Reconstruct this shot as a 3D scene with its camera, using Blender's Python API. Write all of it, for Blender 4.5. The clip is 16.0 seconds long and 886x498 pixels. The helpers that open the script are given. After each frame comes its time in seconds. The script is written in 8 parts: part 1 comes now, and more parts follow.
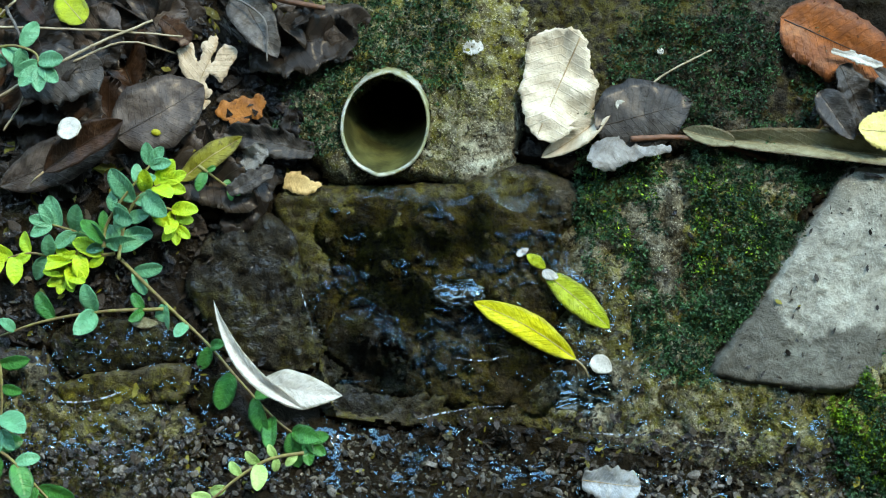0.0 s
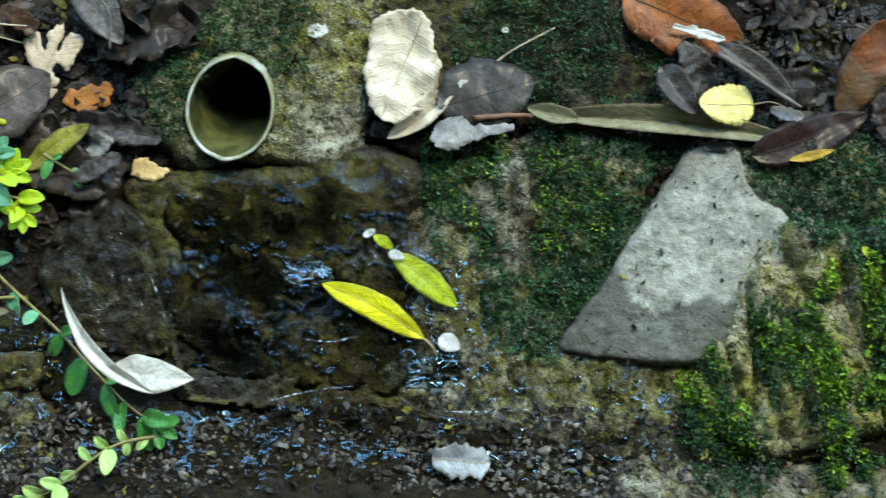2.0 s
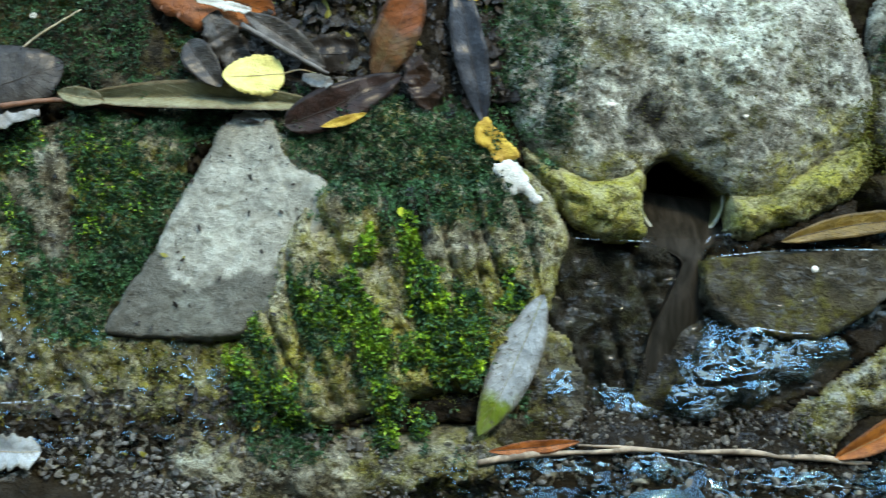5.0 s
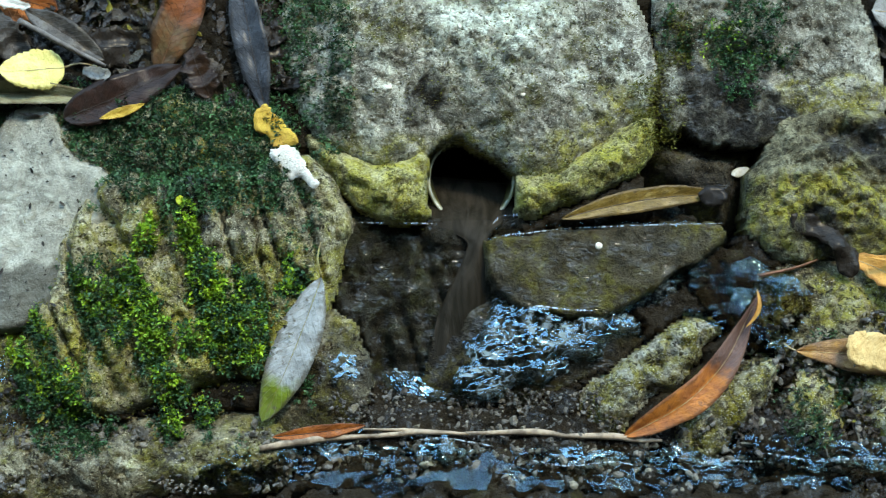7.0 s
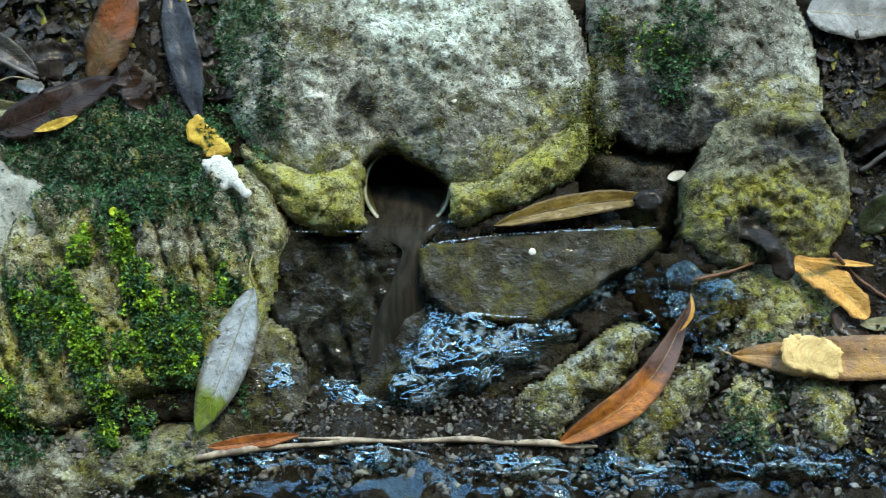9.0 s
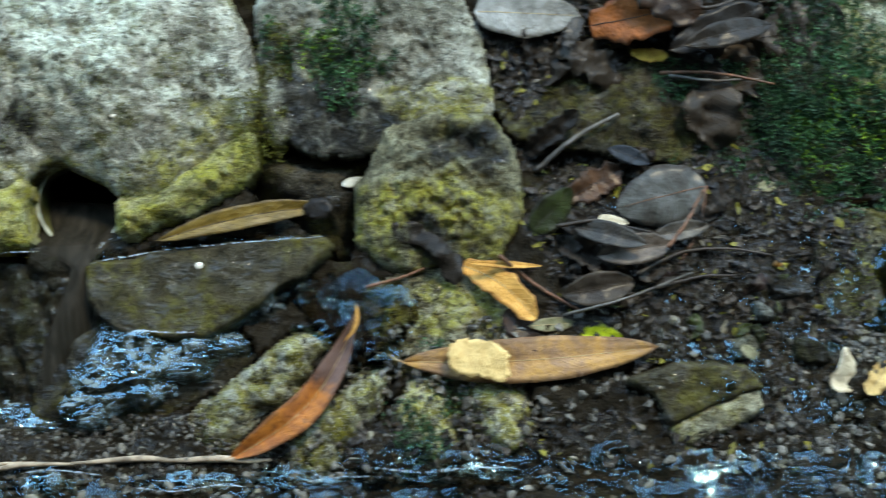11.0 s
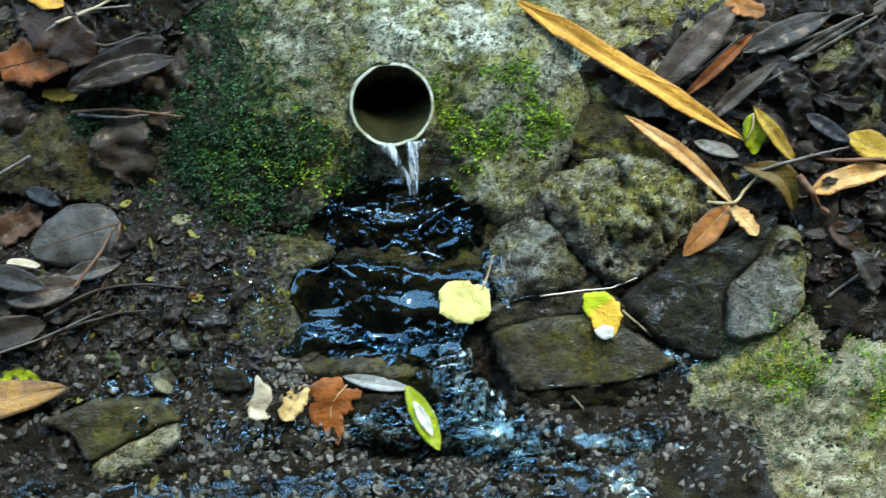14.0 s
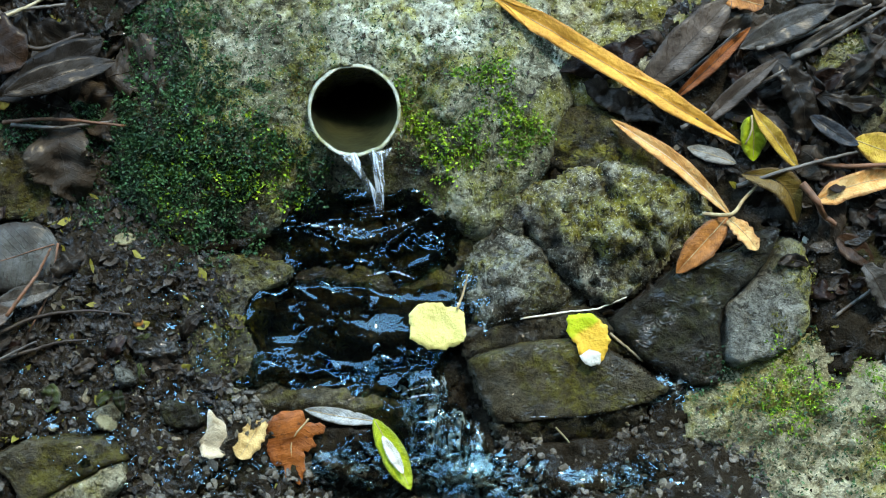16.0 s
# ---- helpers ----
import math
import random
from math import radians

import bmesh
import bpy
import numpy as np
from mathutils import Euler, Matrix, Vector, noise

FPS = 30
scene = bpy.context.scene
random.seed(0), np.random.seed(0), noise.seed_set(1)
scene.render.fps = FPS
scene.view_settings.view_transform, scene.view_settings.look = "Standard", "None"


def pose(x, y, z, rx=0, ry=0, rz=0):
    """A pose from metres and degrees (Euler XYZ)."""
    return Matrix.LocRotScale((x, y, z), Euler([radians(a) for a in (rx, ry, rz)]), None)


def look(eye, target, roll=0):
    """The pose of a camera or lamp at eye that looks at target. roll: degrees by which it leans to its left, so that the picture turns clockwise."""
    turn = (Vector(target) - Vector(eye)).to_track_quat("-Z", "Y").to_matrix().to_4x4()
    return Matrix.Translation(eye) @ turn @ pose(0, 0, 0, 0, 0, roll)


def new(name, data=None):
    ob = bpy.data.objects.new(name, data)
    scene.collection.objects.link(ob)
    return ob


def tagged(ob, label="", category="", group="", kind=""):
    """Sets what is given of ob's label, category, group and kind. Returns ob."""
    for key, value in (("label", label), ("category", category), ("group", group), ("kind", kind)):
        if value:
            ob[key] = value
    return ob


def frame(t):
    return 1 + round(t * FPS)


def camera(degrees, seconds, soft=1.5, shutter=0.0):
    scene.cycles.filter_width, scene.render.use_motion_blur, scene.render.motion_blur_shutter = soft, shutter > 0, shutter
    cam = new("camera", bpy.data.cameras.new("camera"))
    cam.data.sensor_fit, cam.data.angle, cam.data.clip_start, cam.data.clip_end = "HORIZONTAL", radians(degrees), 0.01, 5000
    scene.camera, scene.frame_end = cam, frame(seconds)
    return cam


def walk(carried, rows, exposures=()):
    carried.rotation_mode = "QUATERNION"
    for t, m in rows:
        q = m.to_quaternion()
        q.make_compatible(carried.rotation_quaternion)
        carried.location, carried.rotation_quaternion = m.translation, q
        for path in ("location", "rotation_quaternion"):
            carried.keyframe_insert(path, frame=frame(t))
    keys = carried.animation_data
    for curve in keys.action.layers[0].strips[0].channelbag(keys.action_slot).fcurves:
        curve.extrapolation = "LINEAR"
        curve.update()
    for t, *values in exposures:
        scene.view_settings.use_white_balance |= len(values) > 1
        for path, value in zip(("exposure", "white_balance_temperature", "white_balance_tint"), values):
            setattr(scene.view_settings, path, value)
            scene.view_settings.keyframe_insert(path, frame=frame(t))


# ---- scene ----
from mathutils import geometry

cam = camera(36.0, 16.0, soft=1.15, shutter=0.5)
PATH = [
    (0, (0.0024, 0.0077, 0.9495), (-0.0114, 1.0518, 0.3581), 7.09),
    (0.5, (0.0210, 0.0094, 0.9543), (0.0002, 1.0509, 0.3586), 6.88),
    (1, (0.0466, 0.0109, 0.9562), (0.0259, 1.0509, 0.3579), 6.55),
    (1.5, (0.0804, 0.0088, 0.9592), (0.0595, 1.0474, 0.3585), 6.19),
    (2, (0.1306, 0.0077, 0.9610), (0.1153, 1.0461, 0.3598), 5.81),
    (2.5, (0.1755, 0.0097, 0.9592), (0.1681, 1.0493, 0.3598), 5.23),
    (3, (0.2222, 0.0130, 0.9599), (0.2231, 1.0510, 0.3577), 4.82),
    (3.5, (0.2832, 0.0164, 0.9618), (0.2909, 1.0530, 0.3573), 4.36),
    (4, (0.3520, 0.0165, 0.9666), (0.3694, 1.0520, 0.3605), 3.89),
    (4.5, (0.4113, 0.0165, 0.9732), (0.4356, 1.0502, 0.3642), 3.30),
    (5, (0.4661, 0.0174, 0.9762), (0.4970, 1.0494, 0.3647), 2.95),
    (5.2, (0.4907, 0.0153, 0.9754), (0.5231, 1.0479, 0.3648), 2.77),
    (7.3, (0.7047, -0.0101, 0.9341), (0.6892, 1.0454, 0.3634), -0.14),
    (7.5, (0.7145, -0.0112, 0.9340), (0.6953, 1.0456, 0.3659), -0.21),
    (8, (0.7295, -0.0104, 0.9357), (0.7080, 1.0465, 0.3678), -0.29),
    (8.2, (0.7329, -0.0098, 0.9361), (0.7073, 1.0466, 0.3674), -0.46),
    (10.3, (0.8876, 0.0134, 0.9411), (0.8665, 1.0627, 0.3592), -2.08),
    (10.5, (0.9174, 0.0160, 0.9415), (0.9033, 1.0647, 0.3583), -2.05),
    (11, (0.9980, 0.0181, 0.9430), (1.0043, 1.0652, 0.3569), -2.40),
    (11.5, (1.0908, 0.0132, 0.9430), (1.1128, 1.0584, 0.3539), -2.68),
    (12, (1.1882, 0.0094, 0.9448), (1.2199, 1.0503, 0.3485), -3.15),
    (12.5, (1.2639, 0.0087, 0.9509), (1.2924, 1.0451, 0.3466), -3.78),
    (13, (1.3447, 0.0116, 0.9584), (1.3731, 1.0438, 0.3469), -4.42),
    (13.5, (1.4112, 0.0154, 0.9673), (1.4366, 1.0453, 0.3519), -5.05),
    (14, (1.4612, 0.0198, 0.9752), (1.4880, 1.0472, 0.3557), -5.33),
    (14.5, (1.4840, 0.0268, 0.9861), (1.5121, 1.0530, 0.3648), -5.40),
    (14.7, (1.4840, 0.0268, 0.9861), (1.5121, 1.0530, 0.3648), -5.40),
    (15, (1.4828, 0.1115, 0.9435), (1.5084, 1.1375, 0.3218), -5.70),
    (15.5, (1.4860, 0.1157, 0.9399), (1.5116, 1.1397, 0.3148), -5.85),
    (16, (1.4864, 0.1148, 0.9390), (1.5148, 1.1383, 0.3132), -5.90),
]
walk(cam, [(t, look(eye, target, roll)) for t, eye, target, roll in PATH], [(0.0, 0.20, 8700, -2), (3.0, 0.22, 8700, -2), (5.0, 0.30, 8700, -2), (7.75, 0.36, 8700, -2), (10.5, 0.30, 8700, -2), (13.5, 0.40, 8700, -2), (16.0, 0.42, 8700, -2)])

# ---- sky and sun ----
world = bpy.data.worlds.new("sky")
scene.world = world
world.use_nodes = True
wn = world.node_tree.nodes
sky = wn.new("ShaderNodeTexSky")
sky.sky_type, sky.sun_disc = "NISHITA", False
sky.dust_density, sky.ozone_density, sky.air_density = 0.1, 4.0, 1.3
SUN_FROM = Vector((0.30, -0.24, 0.92)).normalized()
sky.sun_elevation = math.asin(SUN_FROM.z)
sky.sun_rotation = math.atan2(SUN_FROM.x, SUN_FROM.y)
world.node_tree.links.new(sky.outputs[0], wn["Background"].inputs[0])
wn["Background"].inputs[1].default_value = 1.25
sun = new("sun", bpy.data.lights.new("sun", "SUN"))
sun.data.energy, sun.data.angle, sun.data.color = 2.7, radians(10), (1.0, 0.92, 0.80)
sun.matrix_world = look((0, 0, 3), Vector((0, 0, 3)) - SUN_FROM)

# The bank: u runs along it, v up its slope, n out of it.
BANK = Matrix(((1.00000, -0.00017, 0.00232, 0.0000), (0.00201, 0.56192, -0.82719, 0.9746), (-0.00116, 0.82719, 0.56192, 0.3873), (0, 0, 0, 1)))


# ---- materials ----
class Mat:
    """A small builder of node materials."""

    def __init__(self, name):
        self.m = bpy.data.materials.new(name)
        self.m.use_nodes = True
        self.t = self.m.node_tree
        self.bsdf = self.t.nodes["Principled BSDF"]
        self.geo = self.t.nodes.new("ShaderNodeNewGeometry")
        self.pos = self.geo.outputs["Position"]

    def link(self, a, b):
        self.t.links.new(a, b)

    def put(self, socket, value):
        if isinstance(value, bpy.types.NodeSocket):
            self.link(value, socket)
        elif isinstance(value, tuple) and len(value) == 3 and socket.type == "RGBA":
            socket.default_value = (*value, 1)
        else:
            socket.default_value = value

    def noise(self, scale, detail=4.0, rough=0.55, warp=0.0, vec=None):
        n = self.t.nodes.new("ShaderNodeTexNoise")
        self.link(vec or self.pos, n.inputs["Vector"])
        n.inputs["Scale"].default_value, n.inputs["Detail"].default_value = scale, detail
        n.inputs["Roughness"].default_value, n.inputs["Distortion"].default_value = rough, warp
        return n.outputs["Fac"]

    def stretched(self, x, y, z, vec=None):
        n = self.t.nodes.new("ShaderNodeVectorMath")
        n.operation = "MULTIPLY"
        n.inputs[1].default_value = (x, y, z)
        self.link(vec or self.pos, n.inputs[0])
        return n.outputs[0]

    def cells(self, scale, feature="F1", out="Distance", vec=None):
        n = self.t.nodes.new("ShaderNodeTexVoronoi")
        n.feature = feature
        self.link(vec or self.pos, n.inputs["Vector"])
        n.inputs["Scale"].default_value = scale
        return n.outputs[out]

    def ramp(self, fac, lo, hi, a=0.0, b=1.0):
        n = self.t.nodes.new("ShaderNodeMapRange")
        n.interpolation_type = "SMOOTHSTEP"
        self.put(n.inputs[0], fac)
        for k, v in zip((1, 2, 3, 4), (lo, hi, a, b)):
            n.inputs[k].default_value = v
        return n.outputs[0]

    def math(self, op, a, b=0.0):
        n = self.t.nodes.new("ShaderNodeMath")
        n.operation = op
        self.put(n.inputs[0], a)
        self.put(n.inputs[1], b)
        return n.outputs[0]

    def mix(self, fac, a, b, blend="MIX"):
        n = self.t.nodes.new("ShaderNodeMix")
        n.data_type, n.blend_type = "RGBA", blend
        self.put(n.inputs[0], fac)
        self.put(n.inputs[6], a)
        self.put(n.inputs[7], b)
        return n.outputs[2]

    def attr(self, name):
        n = self.t.nodes.new("ShaderNodeAttribute")
        n.attribute_name = name
        return n.outputs["Fac"]

    def uv(self):
        n = self.t.nodes.new("ShaderNodeUVMap")
        s = self.t.nodes.new("ShaderNodeSeparateXYZ")
        self.link(n.outputs[0], s.inputs[0])
        return s.outputs[0], s.outputs[1]

    def bump(self, height, strength=0.5, distance=0.001, on=None):
        n = self.t.nodes.new("ShaderNodeBump")
        n.inputs["Strength"].default_value, n.inputs["Distance"].default_value = strength, distance
        self.link(height, n.inputs["Height"])
        if on is not None:
            self.link(on, n.inputs["Normal"])
        return n.outputs[0]

    def done(self, color, rough=0.6, normal=None, spec=0.5, coat=0.0, coat_rough=0.1, sss=0.0, coat_normal=None):
        i = self.bsdf.inputs
        self.put(i["Base Color"], color)
        self.put(i["Roughness"], rough)
        self.put(i["Specular IOR Level"], spec)
        self.put(i["Coat Weight"], coat)
        self.put(i["Coat Roughness"], coat_rough)
        i["Coat IOR"].default_value = 1.5
        if normal is not None:
            self.link(normal, i["Normal"])
        if coat_normal is not None:
            self.link(coat_normal, i["Coat Normal"])
        return self.m


def rock_material(name, dark, light, algae=(0.12, 0.115, 0.02), algae_amount=0.5, lichen=0.3, seed=0.0, rough=0.4, sheen=1.0):
    """Weathered stone: blotches, mottling, grain, pits and seams, pale lichen (its mesh mask paints sky-lit tops),
    yellow-green algae, and a wet skin where the mesh says it is wet.
    """
    m = Mat(name)
    off = m.t.nodes.new("ShaderNodeVectorMath")
    off.inputs[1].default_value = (seed, seed * 1.7, -seed)
    m.link(m.pos, off.inputs[0])
    p = off.outputs[0]
    blotch = m.noise(11, 6, 0.62, 0.5, p)
    mottle = m.noise(58, 6, 0.72, 0.5, p)
    grain = m.noise(240, 4, 0.7, 0.2, p)
    speck = m.noise(620, 2, 0.6, 0, p)
    shade = tuple(0.28 * c for c in dark)
    col = m.mix(m.ramp(blotch, 0.34, 0.66), dark, light)
    col = m.mix(m.ramp(mottle, 0.38, 0.58, min(0.85, 0.25 + 1.2 * rough), 0.0), col, shade)
    col = m.mix(m.ramp(mottle, 0.54, 0.74, 0.0, 0.5), col, tuple(min(0.85, 1.45 * c) for c in light))
    lich = m.math("MULTIPLY", m.ramp(m.noise(20, 6, 0.66, 0.7, p), 0.56 - 0.14 * lichen, 0.70), m.ramp(mottle, 0.40, 0.56))
    lich = m.math("MAXIMUM", m.math("MULTIPLY", lich, 0.9 * lichen), m.math("MULTIPLY", m.attr("lichen"), m.ramp(m.noise(70, 5, 0.7, 0.4, p), 0.36, 0.56, 0.0, 0.9)))
    col = m.mix(lich, col, (0.64, 0.72, 0.60))
    alg = m.math("MULTIPLY", m.ramp(m.noise(13, 6, 0.62, 0.5, p), 0.68 - 0.32 * algae_amount, 0.80 - 0.32 * algae_amount), m.ramp(m.noise(90, 4, 0.7, 0, p), 0.36, 0.6))
    film = m.math("MULTIPLY", m.attr("algae"), m.ramp(m.noise(60, 6, 0.74, 0.5, p), 0.38, 0.60, 0.0, 0.9))
    col = m.mix(m.math("MULTIPLY", m.math("MAXIMUM", alg, film), 0.8), col, m.mix(film, algae, (0.36, 0.345, 0.03)))
    col = m.mix(m.ramp(grain, 0.36, 0.52, 0.25 + 0.9 * rough, 0.0), col, shade)
    col = m.mix(m.ramp(speck, 0.58, 0.70, 0.0, 0.25 + rough), col, tuple(min(0.85, 1.6 * c) for c in light))
    seam = m.ramp(m.math("ABSOLUTE", m.math("SUBTRACT", m.noise(24, 7, 0.66, 0.4, p), 0.5)), 0.0, 0.035, min(0.8, 2 * rough), 0.0)
    seam = m.math("MULTIPLY", seam, m.ramp(m.noise(31, 3, 0.5, 0, p), 0.46, 0.60))
    pits = m.ramp(m.noise(170, 3, 0.62, 0.6, p), 0.33, 0.44, min(0.9, 2.4 * rough), 0.0)
    hole = m.math("MAXIMUM", seam, pits)
    col = m.mix(hole, col, tuple(0.10 * c for c in dark))
    # Black crust; the same mask also paints shade on a flank and in a cleft.
    black = m.math("MULTIPLY", m.attr("crust_shade"), m.ramp(mottle, 0.40, 0.66, 1.0, 0.45))
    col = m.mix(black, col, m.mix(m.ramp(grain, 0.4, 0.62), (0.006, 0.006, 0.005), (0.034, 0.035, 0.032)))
    wet = m.math("MULTIPLY", m.math("MAXIMUM", m.attr("wet"), m.math("MULTIPLY", m.attr("crust_shade"), 0.8)), m.ramp(m.noise(38, 4, 0.6, 0.3, p), 0.25 * sheen, 0.25 + 0.3 * sheen))
    col = m.mix(m.math("MULTIPLY", wet, 0.9), col, m.mix(0.72, col, (0.012, 0.010, 0.006)))
    k = min(1.0, rough / 0.3)
    height = m.math("ADD", m.math("ADD", m.math("MULTIPLY", mottle, 1.5), m.math("MULTIPLY", grain, 0.7)), m.math("MULTIPLY", hole, -0.4))
    nor = m.bump(height, 1.0, 0.0055 * k)
    nor = m.bump(speck, 0.5, 0.0010, nor)
    glint = m.bump(m.noise(150, 2, 0.6, 0.8, m.stretched(0.6, 1, 1, p)), 1.0, 0.0075)
    return m.done(col, 0.9, nor, 0.2, m.math("MULTIPLY", wet, m.ramp(m.noise(60, 3, vec=p), 0.46, 0.60, 0.0, sheen)), 0.05, coat_normal=glint)


ROCK_PALE = rock_material("pale_granite", (0.20, 0.195, 0.145), (0.56, 0.565, 0.47), algae_amount=0.6, lichen=0.75, rough=0.32)
ROCK_DULL = rock_material("dull_granite", (0.15, 0.147, 0.11), (0.42, 0.42, 0.345), algae_amount=0.5, lichen=0.4, seed=45.1, rough=0.32)
ROCK_SPOUT = rock_material("mossy_granite", (0.135, 0.14, 0.09), (0.39, 0.405, 0.305), (0.20, 0.21, 0.03), algae_amount=0.8, lichen=0.6, seed=2.3, rough=0.34)
ROCK_GREY = rock_material("grey_slab", (0.21, 0.215, 0.18), (0.36, 0.37, 0.31), algae_amount=0.1, lichen=0.25, seed=3.1, rough=0.10, sheen=0.1)
ROCK_MOSSY = rock_material("algae_rock", (0.11, 0.10, 0.06), (0.50, 0.485, 0.34), (0.23, 0.22, 0.02), 0.75, 0.5, seed=5.3, rough=0.36)
ROCK_SAND = rock_material("sandy_shelf", (0.24, 0.23, 0.145), (0.50, 0.49, 0.34), (0.22, 0.22, 0.03), 0.6, 0.2, seed=25.3, rough=0.26)
ROCK_OLIVE = rock_material("olive_rock", (0.20, 0.185, 0.08), (0.46, 0.44, 0.25), (0.32, 0.31, 0.03), 0.85, 0.3, seed=17.7, rough=0.3)
ROCK_KNOB = rock_material("weathered_knob", (0.085, 0.080, 0.050), (0.245, 0.237, 0.15), (0.23, 0.22, 0.03), 0.7, 0.3, seed=21.1, rough=0.3)
ROCK_STREAK = rock_material("streaked_wet_rock", (0.075, 0.066, 0.042), (0.36, 0.34, 0.23), (0.20, 0.185, 0.018), 0.8, 0.3, seed=14.3)
ROCK_STREAK2 = rock_material("algae_streaked_rock", (0.075, 0.070, 0.040), (0.52, 0.53, 0.44), (0.27, 0.25, 0.02), 0.9, 0.6, seed=31.3, rough=0.6)
ROCK_BROWN = rock_material("brown_stone", (0.028, 0.025, 0.015), (0.085, 0.073, 0.042), (0.11, 0.10, 0.012), 0.8, 0.05, seed=11.9, rough=0.2)
ROCK_DARK = rock_material("dark_rock", (0.030, 0.026, 0.017), (0.095, 0.083, 0.055), (0.085, 0.078, 0.010), 0.75, 0.08, seed=8.7, rough=0.36)
ROCK_BLACK = rock_material("black_wet_rock", (0.016, 0.016, 0.012), (0.050, 0.049, 0.036), (0.04, 0.045, 0.008), 0.7, 0.1, seed=28.1, rough=0.3)
ROCK_STRATA = rock_material("dark_layered_rock", (0.014, 0.013, 0.008), (0.050, 0.044, 0.024), (0.085, 0.080, 0.010), 0.75, 0.1, seed=33.7, rough=0.36)
ROCK_SLATE = rock_material("grey_rough_rock", (0.085, 0.088, 0.075), (0.19, 0.20, 0.175), algae_amount=0.3, lichen=0.3, seed=41.3, rough=0.3)


def soil_material():
    m = Mat("wet_soil")
    blotch, grain, fine = m.noise(22, 5, 0.6, 0.5), m.noise(150, 4, 0.65), m.noise(430, 3, 0.6)
    col = m.mix(m.ramp(blotch, 0.3, 0.7), (0.006, 0.005, 0.003), (0.022, 0.017, 0.010))
    col = m.mix(m.ramp(grain, 0.52, 0.75, 0, 0.6), col, (0.048, 0.040, 0.027))
    col = m.mix(m.ramp(m.noise(18, 5, 0.6), 0.56, 0.7, 0, 0.5), col, (0.045, 0.045, 0.008))
    col = m.mix(m.ramp(fine, 0.45, 0.7, 0.6, 0.0), col, (0.010, 0.008, 0.005))
    wet = m.math("MULTIPLY", m.attr("wet"), m.ramp(m.noise(45, 4, 0.6, 0.4), 0.25, 0.5))
    nor = m.bump(m.math("ADD", grain, m.math("MULTIPLY", fine, 0.4)), 0.9, 0.004)
    glint = m.bump(m.math("ADD", m.noise(150, 2, 0.6, 0.8), m.math("MULTIPLY", fine, 0.5)), 1.0, 0.008)
    return m.done(col, 0.9, nor, 0.12, m.math("MULTIPLY", wet, m.ramp(m.noise(60, 3), 0.48, 0.60)), 0.06, coat_normal=glint)


SOIL = soil_material()


def pebble_material(name, low, high, odd=0.19):
    m = Mat(name)
    r = m.geo.outputs["Random Per Island"]
    col = m.mix(m.ramp(r, 0.0, 1.0), low, high)
    col = m.mix(m.ramp(m.math("FRACT", m.math("MULTIPLY", r, 7.3)), 0.90, 0.97), col, (odd, 0.9 * odd, 0.6 * odd))
    col = m.mix(m.ramp(m.noise(500, 3), 0.4, 0.7, 0, 0.6), col, (0.03, 0.025, 0.018))
    return m.done(col, 0.5, m.bump(m.noise(600, 3), 0.5, 0.001), 0.25, 0.9, 0.05, coat_normal=m.bump(m.noise(300, 2, 0.6), 1.0, 0.005))


PEBBLE = pebble_material("gravel_stone", (0.018, 0.017, 0.013), (0.15, 0.14, 0.115))
MUDDY = pebble_material("muddy_gravel", (0.018, 0.016, 0.012), (0.12, 0.108, 0.085), 0.16)
GRIT = pebble_material("dark_grit", (0.004, 0.0035, 0.003), (0.034, 0.031, 0.026), 0.07)


def moss_material(name, dark, light):
    m = Mat(name)
    r = m.geo.outputs["Random Per Island"]
    clump = m.math("ADD", m.math("MULTIPLY", r, 0.45), m.ramp(m.noise(85, 4, 0.65, 0.3), 0.34, 0.66, 0.0, 0.6))
    col = m.mix(m.ramp(clump, 0.12, 0.95), dark, light)
    col = m.mix(m.ramp(m.noise(28, 3), 0.38, 0.62, 0.0, 0.55), col, dark)
    return m.done(col, 0.55, None, 0.3)


MOSS_DEEP = moss_material("deep_moss", (0.008, 0.032, 0.016), (0.060, 0.165, 0.060))
MOSS_BRIGHT = moss_material("bright_moss", (0.050, 0.14, 0.014), (0.31, 0.50, 0.035))
MOSS_OLIVE = moss_material("olive_moss", (0.05, 0.055, 0.008), (0.17, 0.18, 0.03))


